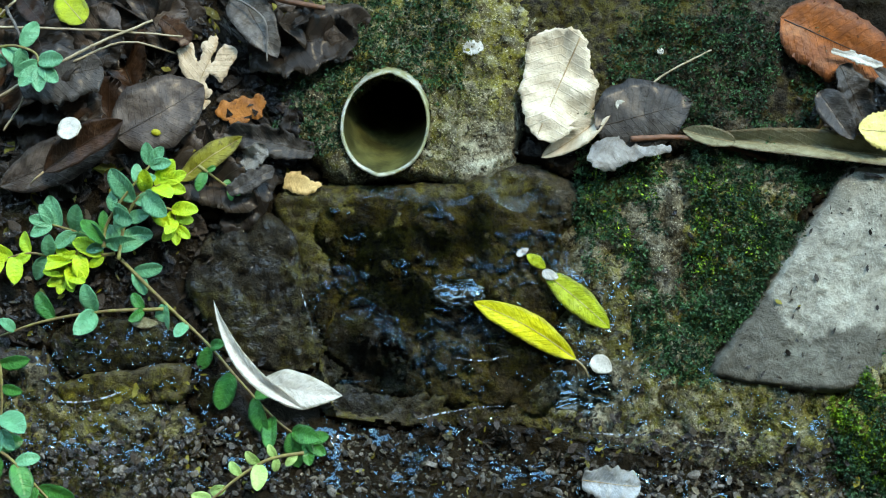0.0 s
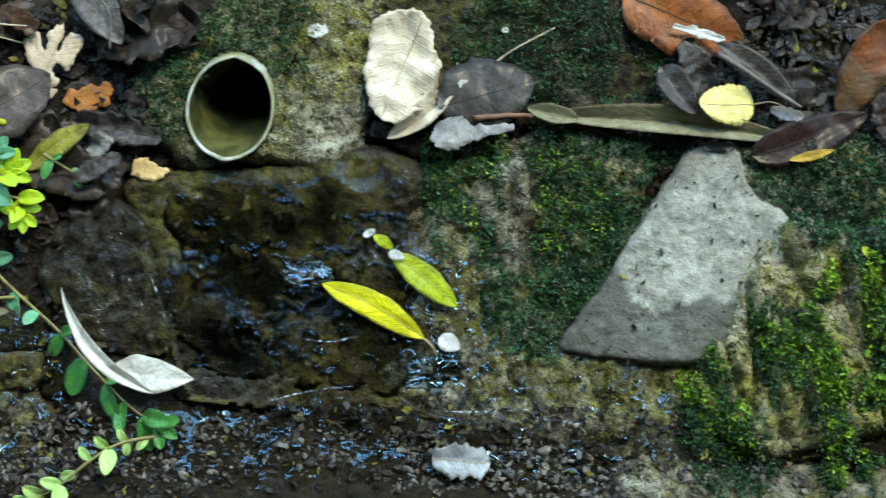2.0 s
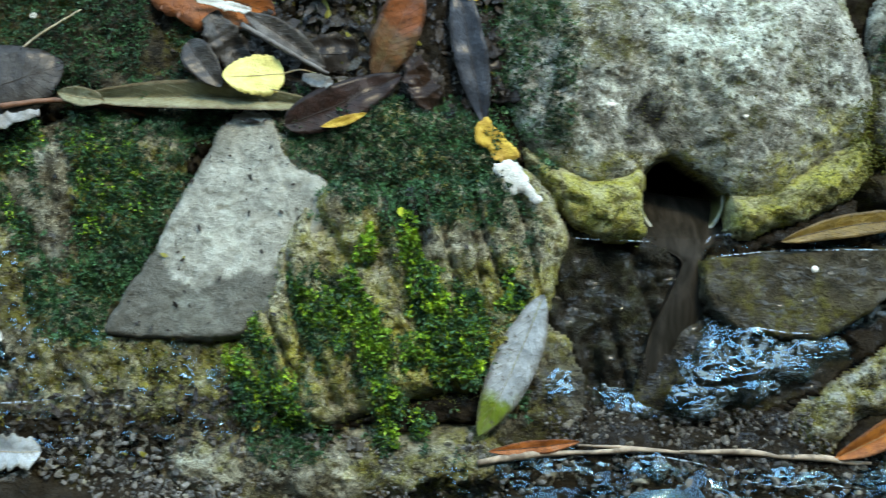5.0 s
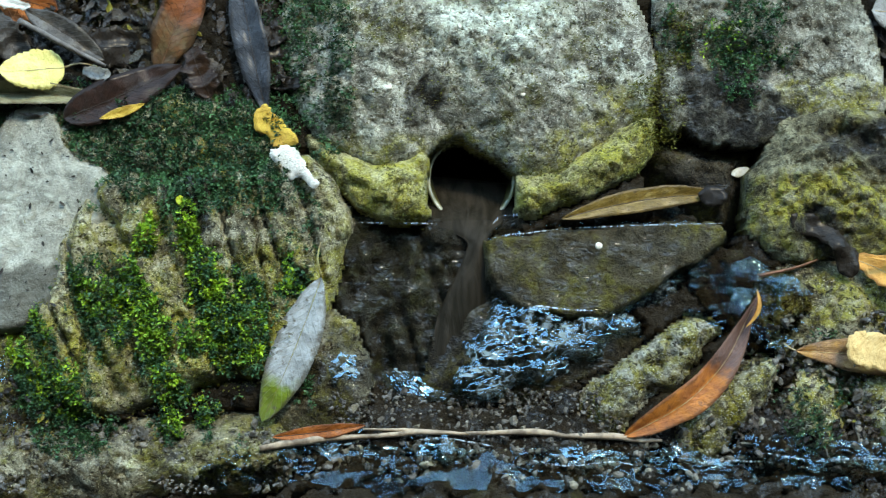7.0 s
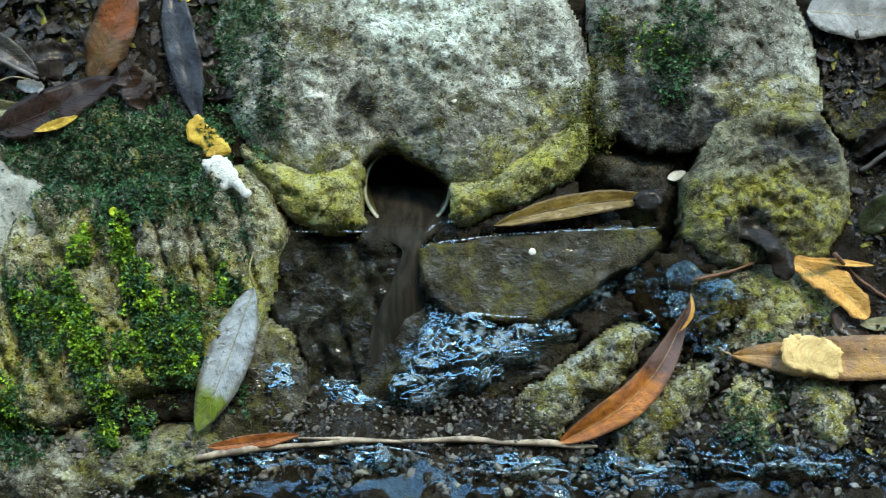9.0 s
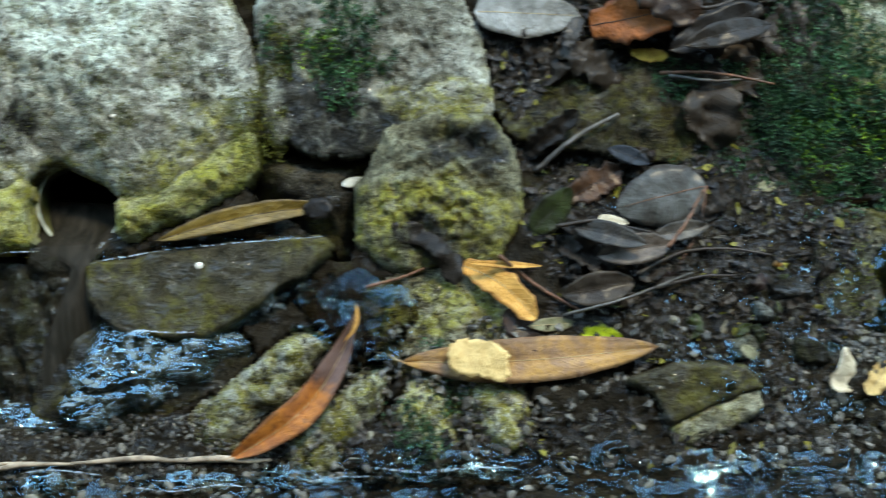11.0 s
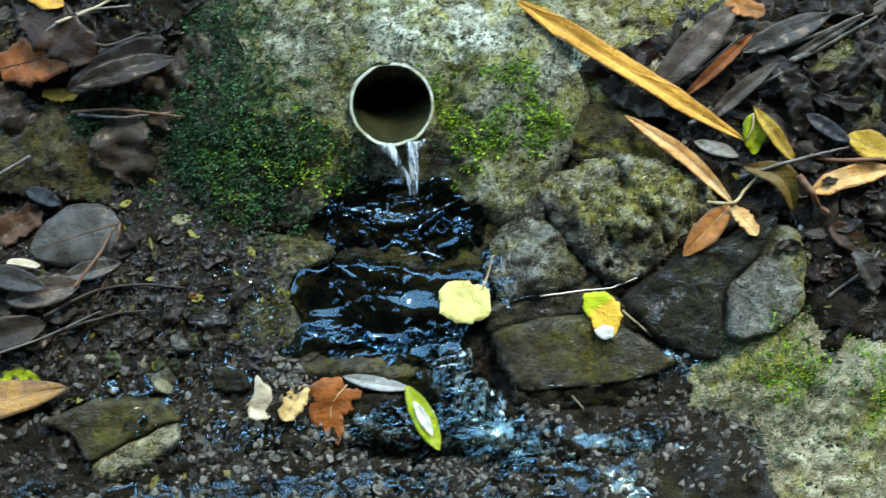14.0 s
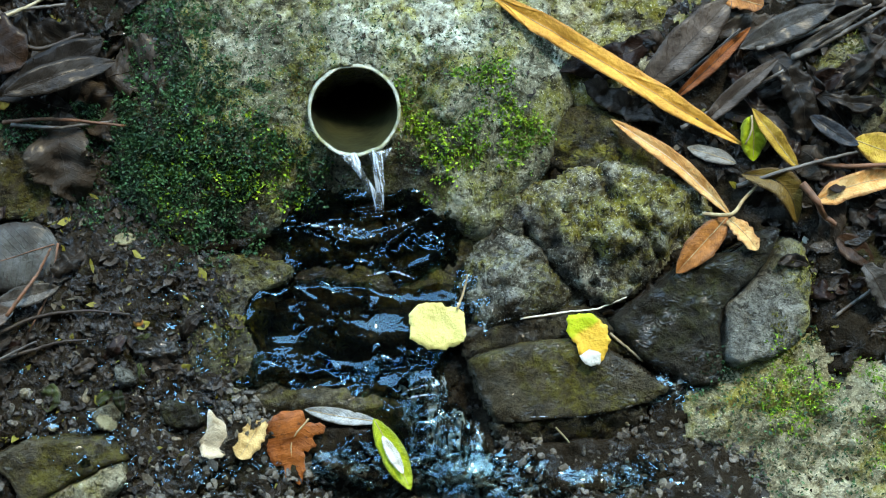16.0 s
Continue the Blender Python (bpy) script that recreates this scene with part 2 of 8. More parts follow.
def leaf_material(name, main, second, spot, spots=0.4, veins=14.0, vein_gain=0.14, rough=0.6, coat=0.0, tip=None, tip_from=0.7, edge=0.7):
    """A leaf: two tones in blotches, dark or pale spots, side veins, fine cell relief."""
    m = Mat(name)
    s, w = m.uv()
    across = m.math("ABSOLUTE", m.math("SUBTRACT", w, 0.5))
    vein = m.ramp(m.math("ABSOLUTE", m.math("SINE", m.math("MULTIPLY", m.math("SUBTRACT", s, m.math("MULTIPLY", across, 0.35)), veins * 3.14))), 0.0, 0.22, 1.0, 0.0)
    tone = m.noise(60, 6, 0.7, 0.6)
    col = m.mix(m.ramp(tone, 0.35, 0.65), main, second)
    if tip:
        col = m.mix(m.ramp(m.math("ADD", s, m.math("MULTIPLY", m.noise(90, 4), 0.25)), tip_from + 0.08, tip_from + 0.2), col, tip)
    col = m.mix(m.ramp(m.math("ADD", m.math("MULTIPLY", across, 2.0), m.math("MULTIPLY", m.noise(110, 5, 0.7), 0.9)), 1.12, 1.42, 0.0, edge), col, spot)
    col = m.mix(m.ramp(m.noise(340, 4, 0.7), 0.52, 0.75, 0.0, 0.45), col, spot)
    col = m.mix(m.ramp(m.noise(140, 4, 0.7), 0.70 - 0.25 * spots, 0.78 - 0.2 * spots, 0, 0.85), col, spot)
    stain = m.ramp(m.noise(26, 6, 0.72, 1.2), 0.50, 0.72, 0.0, 0.2 + 0.45 * spots)
    col = m.mix(stain, col, m.mix(0.55, spot, tuple(0.35 * c for c in second)))
    col = m.mix(m.math("MULTIPLY", vein, vein_gain), col, tuple(min(0.8, 1.35 * c + 0.02) for c in main))
    info = m.t.nodes.new("ShaderNodeObjectInfo")
    blotch = m.noise(38, 5, 0.7, 0.8)
    col = m.mix(m.ramp(blotch, 0.36, 0.60, 0.60 if max(main) < 0.12 else 0.22, 0.0), col, m.mix(0.5, spot, tuple(0.4 * c for c in second)))
    if max(main) < 0.12:
        value = m.t.nodes.new("ShaderNodeHueSaturation")
        m.link(m.ramp(info.outputs["Random"], 0.0, 1.0, 0.5, 1.5), value.inputs["Value"])
        m.link(col, value.inputs["Color"])
        col = value.outputs[0]
    nor = m.bump(m.math("ADD", m.math("MULTIPLY", vein, min(0.6, 4 * vein_gain)), m.math("ADD", m.noise(260, 3, 0.6), m.math("MULTIPLY", blotch, 1.6))), 0.7, 0.0018)
    return m.done(col, rough, nor, 0.2 if max(main) > 0.1 else 0.08, 0.35 * coat if max(main) > 0.12 else max(0.2, 0.5 * coat), 0.28)


LEAF = {
    "cream": leaf_material("cream_dry_leaf", (0.66, 0.59, 0.45), (0.52, 0.46, 0.33), (0.30, 0.24, 0.15), 0.12),
    "tan": leaf_material("tan_dry_leaf", (0.58, 0.48, 0.34), (0.48, 0.38, 0.25), (0.22, 0.16, 0.09), 0.3),
    "grey": leaf_material("grey_rotting_leaf", (0.105, 0.098, 0.085), (0.055, 0.048, 0.040), (0.024, 0.02, 0.015), 0.6),
    "pale_grey": leaf_material("pale_grey_leaf", (0.30, 0.305, 0.285), (0.19, 0.19, 0.175), (0.10, 0.09, 0.07), 0.4),
    "silver": leaf_material("silver_wet_leaf", (0.36, 0.40, 0.42), (0.26, 0.29, 0.29), (0.15, 0.14, 0.10), 0.3, coat=0.6, rough=0.4),
    "white": leaf_material("white_leaf_underside", (0.62, 0.63, 0.58), (0.50, 0.51, 0.46), (0.30, 0.30, 0.22), 0.15),
    "slate": leaf_material("slate_wet_leaf", (0.018, 0.023, 0.030), (0.034, 0.040, 0.048), (0.02, 0.02, 0.02), 0.4, coat=0.25, rough=0.45),
    "dark": leaf_material("dark_rotting_leaf", (0.038, 0.030, 0.023), (0.019, 0.015, 0.012), (0.035, 0.027, 0.018), 0.2, rough=0.75),
    "taupe": leaf_material("taupe_leaf", (0.095, 0.078, 0.064), (0.055, 0.043, 0.035), (0.020, 0.015, 0.011), 0.4, coat=0.1),
    "ash": leaf_material("ash_grey_leaf", (0.065, 0.069, 0.067), (0.034, 0.035, 0.031), (0.025, 0.02, 0.016), 0.4),
    "humus": leaf_material("humus_leaf", (0.026, 0.021, 0.016), (0.013, 0.010, 0.008), (0.014, 0.011, 0.008), 0.5),
    "umber": leaf_material("umber_leaf", (0.062, 0.030, 0.014), (0.036, 0.019, 0.011), (0.016, 0.010, 0.007), 0.4, coat=0.1),
    "mahogany": leaf_material("mahogany_leaf", (0.020, 0.009, 0.006), (0.011, 0.006, 0.004), (0.006, 0.004, 0.003), 0.4, coat=0.08),
    "russet": leaf_material("russet_olive_leaf", (0.080, 0.055, 0.024), (0.10, 0.042, 0.014), (0.022, 0.015, 0.009), 0.5, coat=0.15, tip=(0.15, 0.045, 0.013), tip_from=0.5),
    "rust": leaf_material("rust_leaf", (0.30, 0.090, 0.016), (0.17, 0.050, 0.012), (0.05, 0.02, 0.01), 0.4, coat=0.3),
    "amber": leaf_material("amber_leaf", (0.42, 0.16, 0.03), (0.25, 0.10, 0.03), (0.09, 0.04, 0.02), 0.45, coat=0.2),
    "orange": leaf_material("orange_strap_leaf", (0.62, 0.33, 0.055), (0.50, 0.25, 0.04), (0.30, 0.13, 0.03), 0.3, veins=2, vein_gain=0.1),
    "salmon": leaf_material("salmon_leaf", (0.62, 0.30, 0.09), (0.64, 0.45, 0.20), (0.26, 0.10, 0.04), 0.35),
    "gold": leaf_material("gold_leaf", (0.52, 0.37, 0.055), (0.44, 0.27, 0.045), (0.22, 0.12, 0.03), 0.3),
    "apricot": leaf_material("apricot_leaf", (0.62, 0.34, 0.09), (0.52, 0.26, 0.06), (0.24, 0.10, 0.03), 0.35),
    "soot": leaf_material("soot_leaf", (0.016, 0.014, 0.012), (0.026, 0.021, 0.016), (0.005, 0.004, 0.003), 0.3, rough=0.85),
    "sallow": leaf_material("yellow_olive_leaf", (0.22, 0.21, 0.02), (0.15, 0.145, 0.018), (0.06, 0.05, 0.012), 0.4, coat=0.2),
    "mould": leaf_material("mouldy_green_leaf", (0.035, 0.050, 0.012), (0.022, 0.030, 0.010), (0.012, 0.010, 0.006), 0.5),
    "yellow": leaf_material("yellow_leaf", (0.62, 0.60, 0.015), (0.50, 0.50, 0.015), (0.20, 0.20, 0.02), 0.25, coat=0.3),
    "lemon": leaf_material("lemon_leaf", (0.68, 0.64, 0.25), (0.60, 0.56, 0.19), (0.42, 0.34, 0.10), 0.05, vein_gain=0.02),
    "butter": leaf_material("butter_leaf", (0.66, 0.48, 0.21), (0.54, 0.37, 0.15), (0.34, 0.23, 0.09), 0.3),
    "lime": leaf_material("lime_leaf", (0.36, 0.44, 0.015), (0.28, 0.36, 0.015), (0.10, 0.12, 0.02), 0.25, coat=0.3),
    "khaki": leaf_material("khaki_curled_leaf", (0.25, 0.245, 0.15), (0.18, 0.175, 0.095), (0.09, 0.065, 0.04), 0.3),
    "olive": leaf_material("olive_brown_leaf", (0.16, 0.10, 0.015), (0.10, 0.065, 0.012), (0.05, 0.03, 0.01), 0.4, coat=0.5),
    "bronze": leaf_material("bronze_leaf", (0.42, 0.23, 0.065), (0.25, 0.15, 0.09), (0.10, 0.055, 0.03), 0.3, veins=20, vein_gain=0.05, coat=0.2),
    "silver_tip": leaf_material("grey_leaf_green_tip", (0.36, 0.40, 0.41), (0.24, 0.27, 0.27), (0.09, 0.08, 0.055), 0.5, coat=0.4, rough=0.4, tip=(0.12, 0.17, 0.015), tip_from=0.70),
    "turning": leaf_material("turning_leaf", (0.34, 0.46, 0.02), (0.42, 0.48, 0.02), (0.40, 0.30, 0.05), 0.06, vein_gain=0.02, tip=(0.66, 0.40, 0.05), tip_from=0.35),
    "burnt": leaf_material("burnt_orange_leaf", (0.48, 0.17, 0.03), (0.30, 0.10, 0.03), (0.10, 0.05, 0.03), 0.4, veins=18, vein_gain=0.1, coat=0.3, tip=(0.10, 0.06, 0.05), tip_from=0.55),
    "shrub": leaf_material("shrub_leaf", (0.13, 0.38, 0.21), (0.085, 0.29, 0.14), (0.03, 0.15, 0.06), 0.25, veins=7, vein_gain=0.12, rough=0.35, coat=0.55, edge=0.0),
    "shrub_dark": leaf_material("old_shrub_leaf", (0.06, 0.26, 0.05), (0.04, 0.18, 0.045), (0.015, 0.08, 0.02), 0.25, veins=7, vein_gain=0.12, rough=0.3, coat=0.6),
    "shrub_young": leaf_material("young_shrub_leaf", (0.42, 0.58, 0.03), (0.28, 0.50, 0.04), (0.20, 0.38, 0.03), 0.1, veins=7, vein_gain=0.15, rough=0.4, edge=0.0),
    "shrub_pale": leaf_material("pale_shrub_leaf", (0.40, 0.58, 0.20), (0.30, 0.50, 0.15), (0.14, 0.28, 0.08), 0.1, veins=7, vein_gain=0.15, rough=0.4, edge=0.0),
}


def plain_material(name, a, b, scale=120, rough=0.6, coat=0.0):
    m = Mat(name)
    n = m.noise(scale, 4, 0.65)
    return m.done(m.mix(m.ramp(n, 0.35, 0.65), a, b), rough, m.bump(m.noise(scale * 3, 3), 0.5, 0.0008), 0.4, coat)


STICK = plain_material("weathered_stick", (0.34, 0.27, 0.19), (0.10, 0.075, 0.05), 70)
TWIG = plain_material("twig_bark", (0.16, 0.07, 0.035), (0.08, 0.04, 0.022))
STRAW = plain_material("dry_straw", (0.36, 0.31, 0.20), (0.24, 0.20, 0.12))
STALK = plain_material("leaf_stalk", (0.40, 0.33, 0.18), (0.26, 0.18, 0.09))
GREEN_STEM = plain_material("green_stem", (0.22, 0.22, 0.06), (0.15, 0.11, 0.05))
RIB_DARK = plain_material("dark_midrib", (0.030, 0.021, 0.014), (0.018, 0.013, 0.009))
TWIG_GREY = plain_material("grey_dead_twig", (0.13, 0.12, 0.105), (0.05, 0.045, 0.04), 90)
BERRY = plain_material("berry_skin", (0.45, 0.19, 0.04), (0.32, 0.12, 0.03), 200, 0.3, 0.5)
SHELL = plain_material("pale_fragment", (0.68, 0.66, 0.58), (0.52, 0.50, 0.42), 200, 0.5)


def pipe_material():
    m = Mat("weathered_pipe")
    base = m.mix(m.ramp(m.noise(60, 5, 0.6), 0.35, 0.65), (0.24, 0.26, 0.21), (0.36, 0.39, 0.33))
    col = m.mix(m.ramp(m.noise(45, 5, 0.65, 0.5), 0.42, 0.6, 0.0, 0.85), base, (0.16, 0.165, 0.05))
    return m.done(col, 0.5, m.bump(m.noise(260, 3), 0.4, 0.001), 0.4, 0.3, 0.15)


PIPE = pipe_material()
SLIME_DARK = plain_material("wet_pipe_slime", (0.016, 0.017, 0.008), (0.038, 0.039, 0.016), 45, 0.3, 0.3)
SLIME = plain_material("pipe_slime", (0.030, 0.031, 0.010), (0.10, 0.105, 0.035), 45, 0.35, 0.2)


def water_material(name="running_water", ior=1.42, calm=0.04, swell=0.0095, foam_glint=0.0, flow=(0.75, 1, 1), freq=50, tint=(0.88, 0.87, 0.82), some=(0.48, 0.60), sparse=None):
    m = Mat(name)
    t = m.t
    clear, gloss, fres, mixer = (t.nodes.new("ShaderNode" + k) for k in ("BsdfTransparent", "BsdfGlossy", "Fresnel", "MixShader"))
    clear.inputs[0].default_value = (*tint, 1)
    # The blue of sky reflections is put into the gloss colour.
    gloss.inputs["Color"].default_value = (0.48, 0.84, 1.0, 1)
    gloss.inputs["Roughness"].default_value = 0.04
    fres.inputs["IOR"].default_value = ior
    lively = m.ramp(m.noise(24, 3, 0.55), *some, calm, 1.0)
    nor = m.bump(m.math("MULTIPLY", lively, m.noise(freq, 1.2, 0.5, 1.8, m.stretched(*flow))), 1.0, swell)
    nor = m.bump(m.noise(170, 1, 0.5, 1.0), 0.6, 0.0005, nor)
    m.link(nor, gloss.inputs["Normal"])
    m.link(nor, fres.inputs["Normal"])
    # sparse: reflection is masked to scattered spots, each a small glint.
    share = m.math("MULTIPLY", fres.outputs[0], m.ramp(m.noise(sparse, 3, 0.6), 0.53, 0.59)) if sparse else fres.outputs[0]
    m.link(share, mixer.inputs[0])
    m.link(clear.outputs[0], mixer.inputs[1])
    m.link(gloss.outputs[0], mixer.inputs[2])
    # Pale blue threads painted on: foam and the glints of wavelets.
    if foam_glint:
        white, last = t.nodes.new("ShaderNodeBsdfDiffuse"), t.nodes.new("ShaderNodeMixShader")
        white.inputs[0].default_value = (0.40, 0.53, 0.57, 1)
        thread = m.ramp(m.noise(130, 3, 0.62, 1.8, m.stretched(*flow)), 0.46, 0.62, 0.0, foam_glint)
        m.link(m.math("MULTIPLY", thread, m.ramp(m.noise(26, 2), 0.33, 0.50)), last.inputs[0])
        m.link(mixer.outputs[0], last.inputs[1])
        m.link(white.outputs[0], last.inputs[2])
        m.link(last.outputs[0], t.nodes["Material Output"].inputs[0])
    else:
        m.link(mixer.outputs[0], t.nodes["Material Output"].inputs[0])
    return m.m


WATER = water_material(ior=1.30, some=(0.50, 0.62))
RIFFLE = water_material("lively_water", 2.0, 0.8, 0.0075, 0.4, (0.6, 1, 1), 78)
POOL = water_material("pool_ripples", 1.65, 0.16, 0.021, 0.0, (0.4, 1, 1), 26, (0.55, 0.53, 0.44))
BROOK = water_material("brook_water", 1.5, 0.06, 0.0110, 0.0, (0.45, 1, 1), 82)
OUTFLOW = water_material("outflow_water", 2.2, 0.8, 0.012, 0.5, (1.0, 0.4, 0.4), 46)
TRICKLE = water_material("trickle_water", 1.7, 0.25, 0.009, 0.3, (0.6, 1, 1), 70, some=(0.50, 0.64))
SHALLOW = water_material("shallow_water", 1.7, 0.4, 0.009, 0.0, (0.5, 1, 1), 70, sparse=60)
# A film added only for the glints of wet ground.
GLINT_FILM = water_material("wet_glint_film", 2.0, 0.7, 0.006, 0.0, (1, 1, 1), 120, (0.95, 0.95, 0.93), sparse=130)
STREAM = water_material("stream_ripples", 2.1, 0.5, 0.009, 0.35, (0.45, 1, 1), 66)


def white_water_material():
    """Broken, airy water: white threads in clear water; also colours the drawn glint lines."""
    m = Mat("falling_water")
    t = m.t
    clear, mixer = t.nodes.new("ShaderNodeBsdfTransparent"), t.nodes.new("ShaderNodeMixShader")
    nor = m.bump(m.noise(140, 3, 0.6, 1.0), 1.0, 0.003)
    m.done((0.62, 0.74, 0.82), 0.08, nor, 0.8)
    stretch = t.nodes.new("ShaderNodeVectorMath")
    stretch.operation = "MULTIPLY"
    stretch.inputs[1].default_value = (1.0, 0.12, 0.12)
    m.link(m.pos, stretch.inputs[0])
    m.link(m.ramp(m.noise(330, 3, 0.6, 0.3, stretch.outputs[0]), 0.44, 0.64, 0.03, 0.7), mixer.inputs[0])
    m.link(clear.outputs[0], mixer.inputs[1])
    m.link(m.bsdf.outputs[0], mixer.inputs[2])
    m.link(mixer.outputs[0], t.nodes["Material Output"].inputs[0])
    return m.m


WHITE_WATER = white_water_material()


def murky_material():
    m = Mat("murky_water")
    streak = m.noise(90, 4, 0.6, 0.8, m.stretched(1.0, 0.25, 0.25))
    col = m.mix(m.ramp(streak, 0.35, 0.68), (0.011, 0.010, 0.007), (0.030, 0.026, 0.020))
    return m.done(col, 0.6, m.bump(streak, 1.0, 0.002), 0.06, 0.0, 0.06)


MURKY = murky_material()


# ---- shapes ----
def lattice(seed):
    rng = np.random.RandomState(seed)
    angle = rng.rand(256, 256) * 2 * math.pi
    return np.cos(angle), np.sin(angle)


LATTICES = {}


def grad_noise(x, y, seed=0):
    """Gradient noise in about -0.7 to 0.7, on arrays."""
    if seed not in LATTICES:
        LATTICES[seed] = lattice(seed)
    gx, gy = LATTICES[seed]
    xi, yi = np.floor(x).astype(int), np.floor(y).astype(int)
    fx, fy = x - xi, y - yi
    sx, sy = fx * fx * fx * (fx * (fx * 6 - 15) + 10), fy * fy * fy * (fy * (fy * 6 - 15) + 10)

    def corner(i, j):
        a, b = (xi + i) % 256, (yi + j) % 256
        return gx[a, b] * (fx - i) + gy[a, b] * (fy - j)

    low = corner(0, 0) * (1 - sx) + corner(1, 0) * sx
    high = corner(0, 1) * (1 - sx) + corner(1, 1) * sx
    return low * (1 - sy) + high * sy


def fbm(x, y, freq, octaves=4, seed=0, gain=0.5):
    out, amp = 0.0, 1.0
    for k in range(octaves):
        out = out + amp * grad_noise(x * freq + 17.3 * k, y * freq - 9.1 * k, seed + k)
        freq, amp = freq * 2.03, amp * gain
    return out


def smooth(x):
    x = np.clip(x, 0, 1)
    return x * x * (3 - 2 * x)


def rounded(corners, times=2):
    """Cuts the corners of a polygon."""
    p = np.array(corners, float)
    for _ in range(times):
        q = np.roll(p, -1, 0)
        p = np.stack([0.8 * p + 0.2 * q, 0.2 * p + 0.8 * q], 1).reshape(-1, 2)
    return p


def inside_by(u, v, poly):
    """How far points lie inside a polygon; outside: negative."""
    best, odd = np.full(u.shape, 1e9), np.zeros(u.shape, bool)
    for (ax, ay), (bx, by) in zip(poly, np.roll(poly, -1, 0)):
        ex, ey = bx - ax, by - ay
        k = np.clip(((u - ax) * ex + (v - ay) * ey) / (ex * ex + ey * ey + 1e-12), 0, 1)
        best = np.minimum(best, np.hypot(u - ax - k * ex, v - ay - k * ey))
        odd ^= ((ay > v) != (by > v)) & (u < ex * (v - ay) / (ey + (ey == 0) * 1e-12) + ax)
    return np.where(odd, best, -best)


def mesh_of(name, verts, faces, material, soft=True):
    me = bpy.data.meshes.new(name)
    me.from_pydata(np.asarray(verts).tolist(), [], faces if isinstance(faces, list) else faces.tolist())
    me.materials.append(material)
    if soft:
        me.polygons.foreach_set("use_smooth", [True] * len(me.polygons))
    return me


def thing(name, u, v, n, label, category, group="", data=None):
    """A top-level thing on the bank: an empty at its base, or a mesh."""
    ob = new(name, data)
    ob.matrix_world = BANK @ Matrix.Translation((u, v, n))
    return tagged(ob, label, category, group)


def part(name, data, parent, label=""):
    ob = new(name, data)
    ob.parent = parent
    return tagged(ob, label) if label else ob


def tube_mesh(name, points, radii, material, sides=6):
    """A round stem along points (u, v, n)."""
    pts = np.array(points, float)
    rad = np.interp(np.linspace(0, 1, len(pts)), np.linspace(0, 1, len(radii)), radii)
    way = np.gradient(pts, axis=0)
    way /= np.linalg.norm(way, axis=1)[:, None] + 1e-9
    side = np.cross(way, (0.31, 0.17, 0.93))
    side /= np.linalg.norm(side, axis=1)[:, None] + 1e-9
    up = np.cross(side, way)
    a = np.linspace(0, 2 * math.pi, sides, endpoint=False)
    ring = pts[:, None] + rad[:, None, None] * (np.cos(a)[None, :, None] * side[:, None] + np.sin(a)[None, :, None] * up[:, None])
    verts = ring.reshape(-1, 3)
    faces = [(i * sides + j, i * sides + (j + 1) % sides, (i + 1) * sides + (j + 1) % sides, (i + 1) * sides + j) for i in range(len(pts) - 1) for j in range(sides)]
    faces += [tuple(range(sides))[::-1], tuple((len(pts) - 1) * sides + j for j in range(sides))]
    return mesh_of(name, verts, faces, material)


def bent(points, steps=14):
    """A smooth line through a few points."""
    p = np.array(points, float)
    k = np.linspace(0, len(p) - 1, steps)
    q = np.vstack([2 * p[0] - p[1], p, 2 * p[-1] - p[-2]])
    i = np.minimum(k.astype(int), len(p) - 2)
    f = (k - i)[:, None]
    a, b, c, d = q[i], q[i + 1], q[i + 2], q[i + 3]
    return 0.5 * (2 * b + (c - a) * f + (2 * a - 5 * b + 4 * c - d) * f**2 + (3 * b - a - 3 * c + d) * f**3)


# ---- the lie of the ground ----
PIPES = {
    "upper": (*(-0.071, 0.107), 0.0365, 1.20, 0.010, -0.62),
    "broken": (*(0.7, 0.073), 0.0385, 1.0, -0.040, -0.5),
    "spout": (*(1.457, 0.13), 0.0345, 1.0, 0.022, -0.62),
}
# Hollows and swellings of the soil: u, v, radius along u, radius along v, height
SWELLS = [
    (*(-0.064, -0.087), 0.050, 0.055, -0.045), (*(-0.088, -0.016), 0.035, 0.06, -0.018),
    (*(0.648, -0.041), 0.070, 0.050, -0.040), (*(0.906, 0.083), 0.045, 0.025, -0.035),
    (*(1.139, 0.111), 0.11, 0.07, -0.030), (*(1.444, -0.021), 0.11, 0.035, -0.010),
    (*(1.257, 0.177), 0.06, 0.03, -0.030), (*(-0.243, 0.049), 0.16, 0.05, 0.004), (*(1.823, 0.046), 0.12, 0.07, 0.012),
    (*(1.52, -0.102), 0.014, 0.03, -0.02),
    (*(0.70, 0.20), 0.16, 0.07, -0.030), (*(0.95, 0.19), 0.09, 0.06, -0.030), (*(1.01, 0.07), 0.045, 0.06, -0.025), (*(1.45, 0.17), 0.15, 0.08, -0.030),
    (*(0.81, -0.01), 0.09, 0.035, -0.018), (*(0.70, 0.055), 0.035, 0.035, -0.030), (*(0.90, 0.075), 0.05, 0.03, -0.020), (*(1.47, 0.02), 0.07, 0.03, -0.022), (*(1.455, -0.05), 0.06, 0.03, -0.012),
]


def soil_height(u, v):
    n = -0.010 + 0.010 * fbm(u, v, 7, 3, 11) + 0.006 * fbm(u, v, 28, 3, 21) + 0.0055 * fbm(u, v, 95, 3, 31, 0.6)
    n = n + 0.022 * smooth((-0.15 - v) / 0.08) - 0.030 * smooth((v - 0.25) / 0.1)
    for a, b, ru, rv, h in SWELLS:
        n = n + h * np.exp(-(((u - a) / ru) ** 2 + ((v - b) / rv) ** 2))
    return n


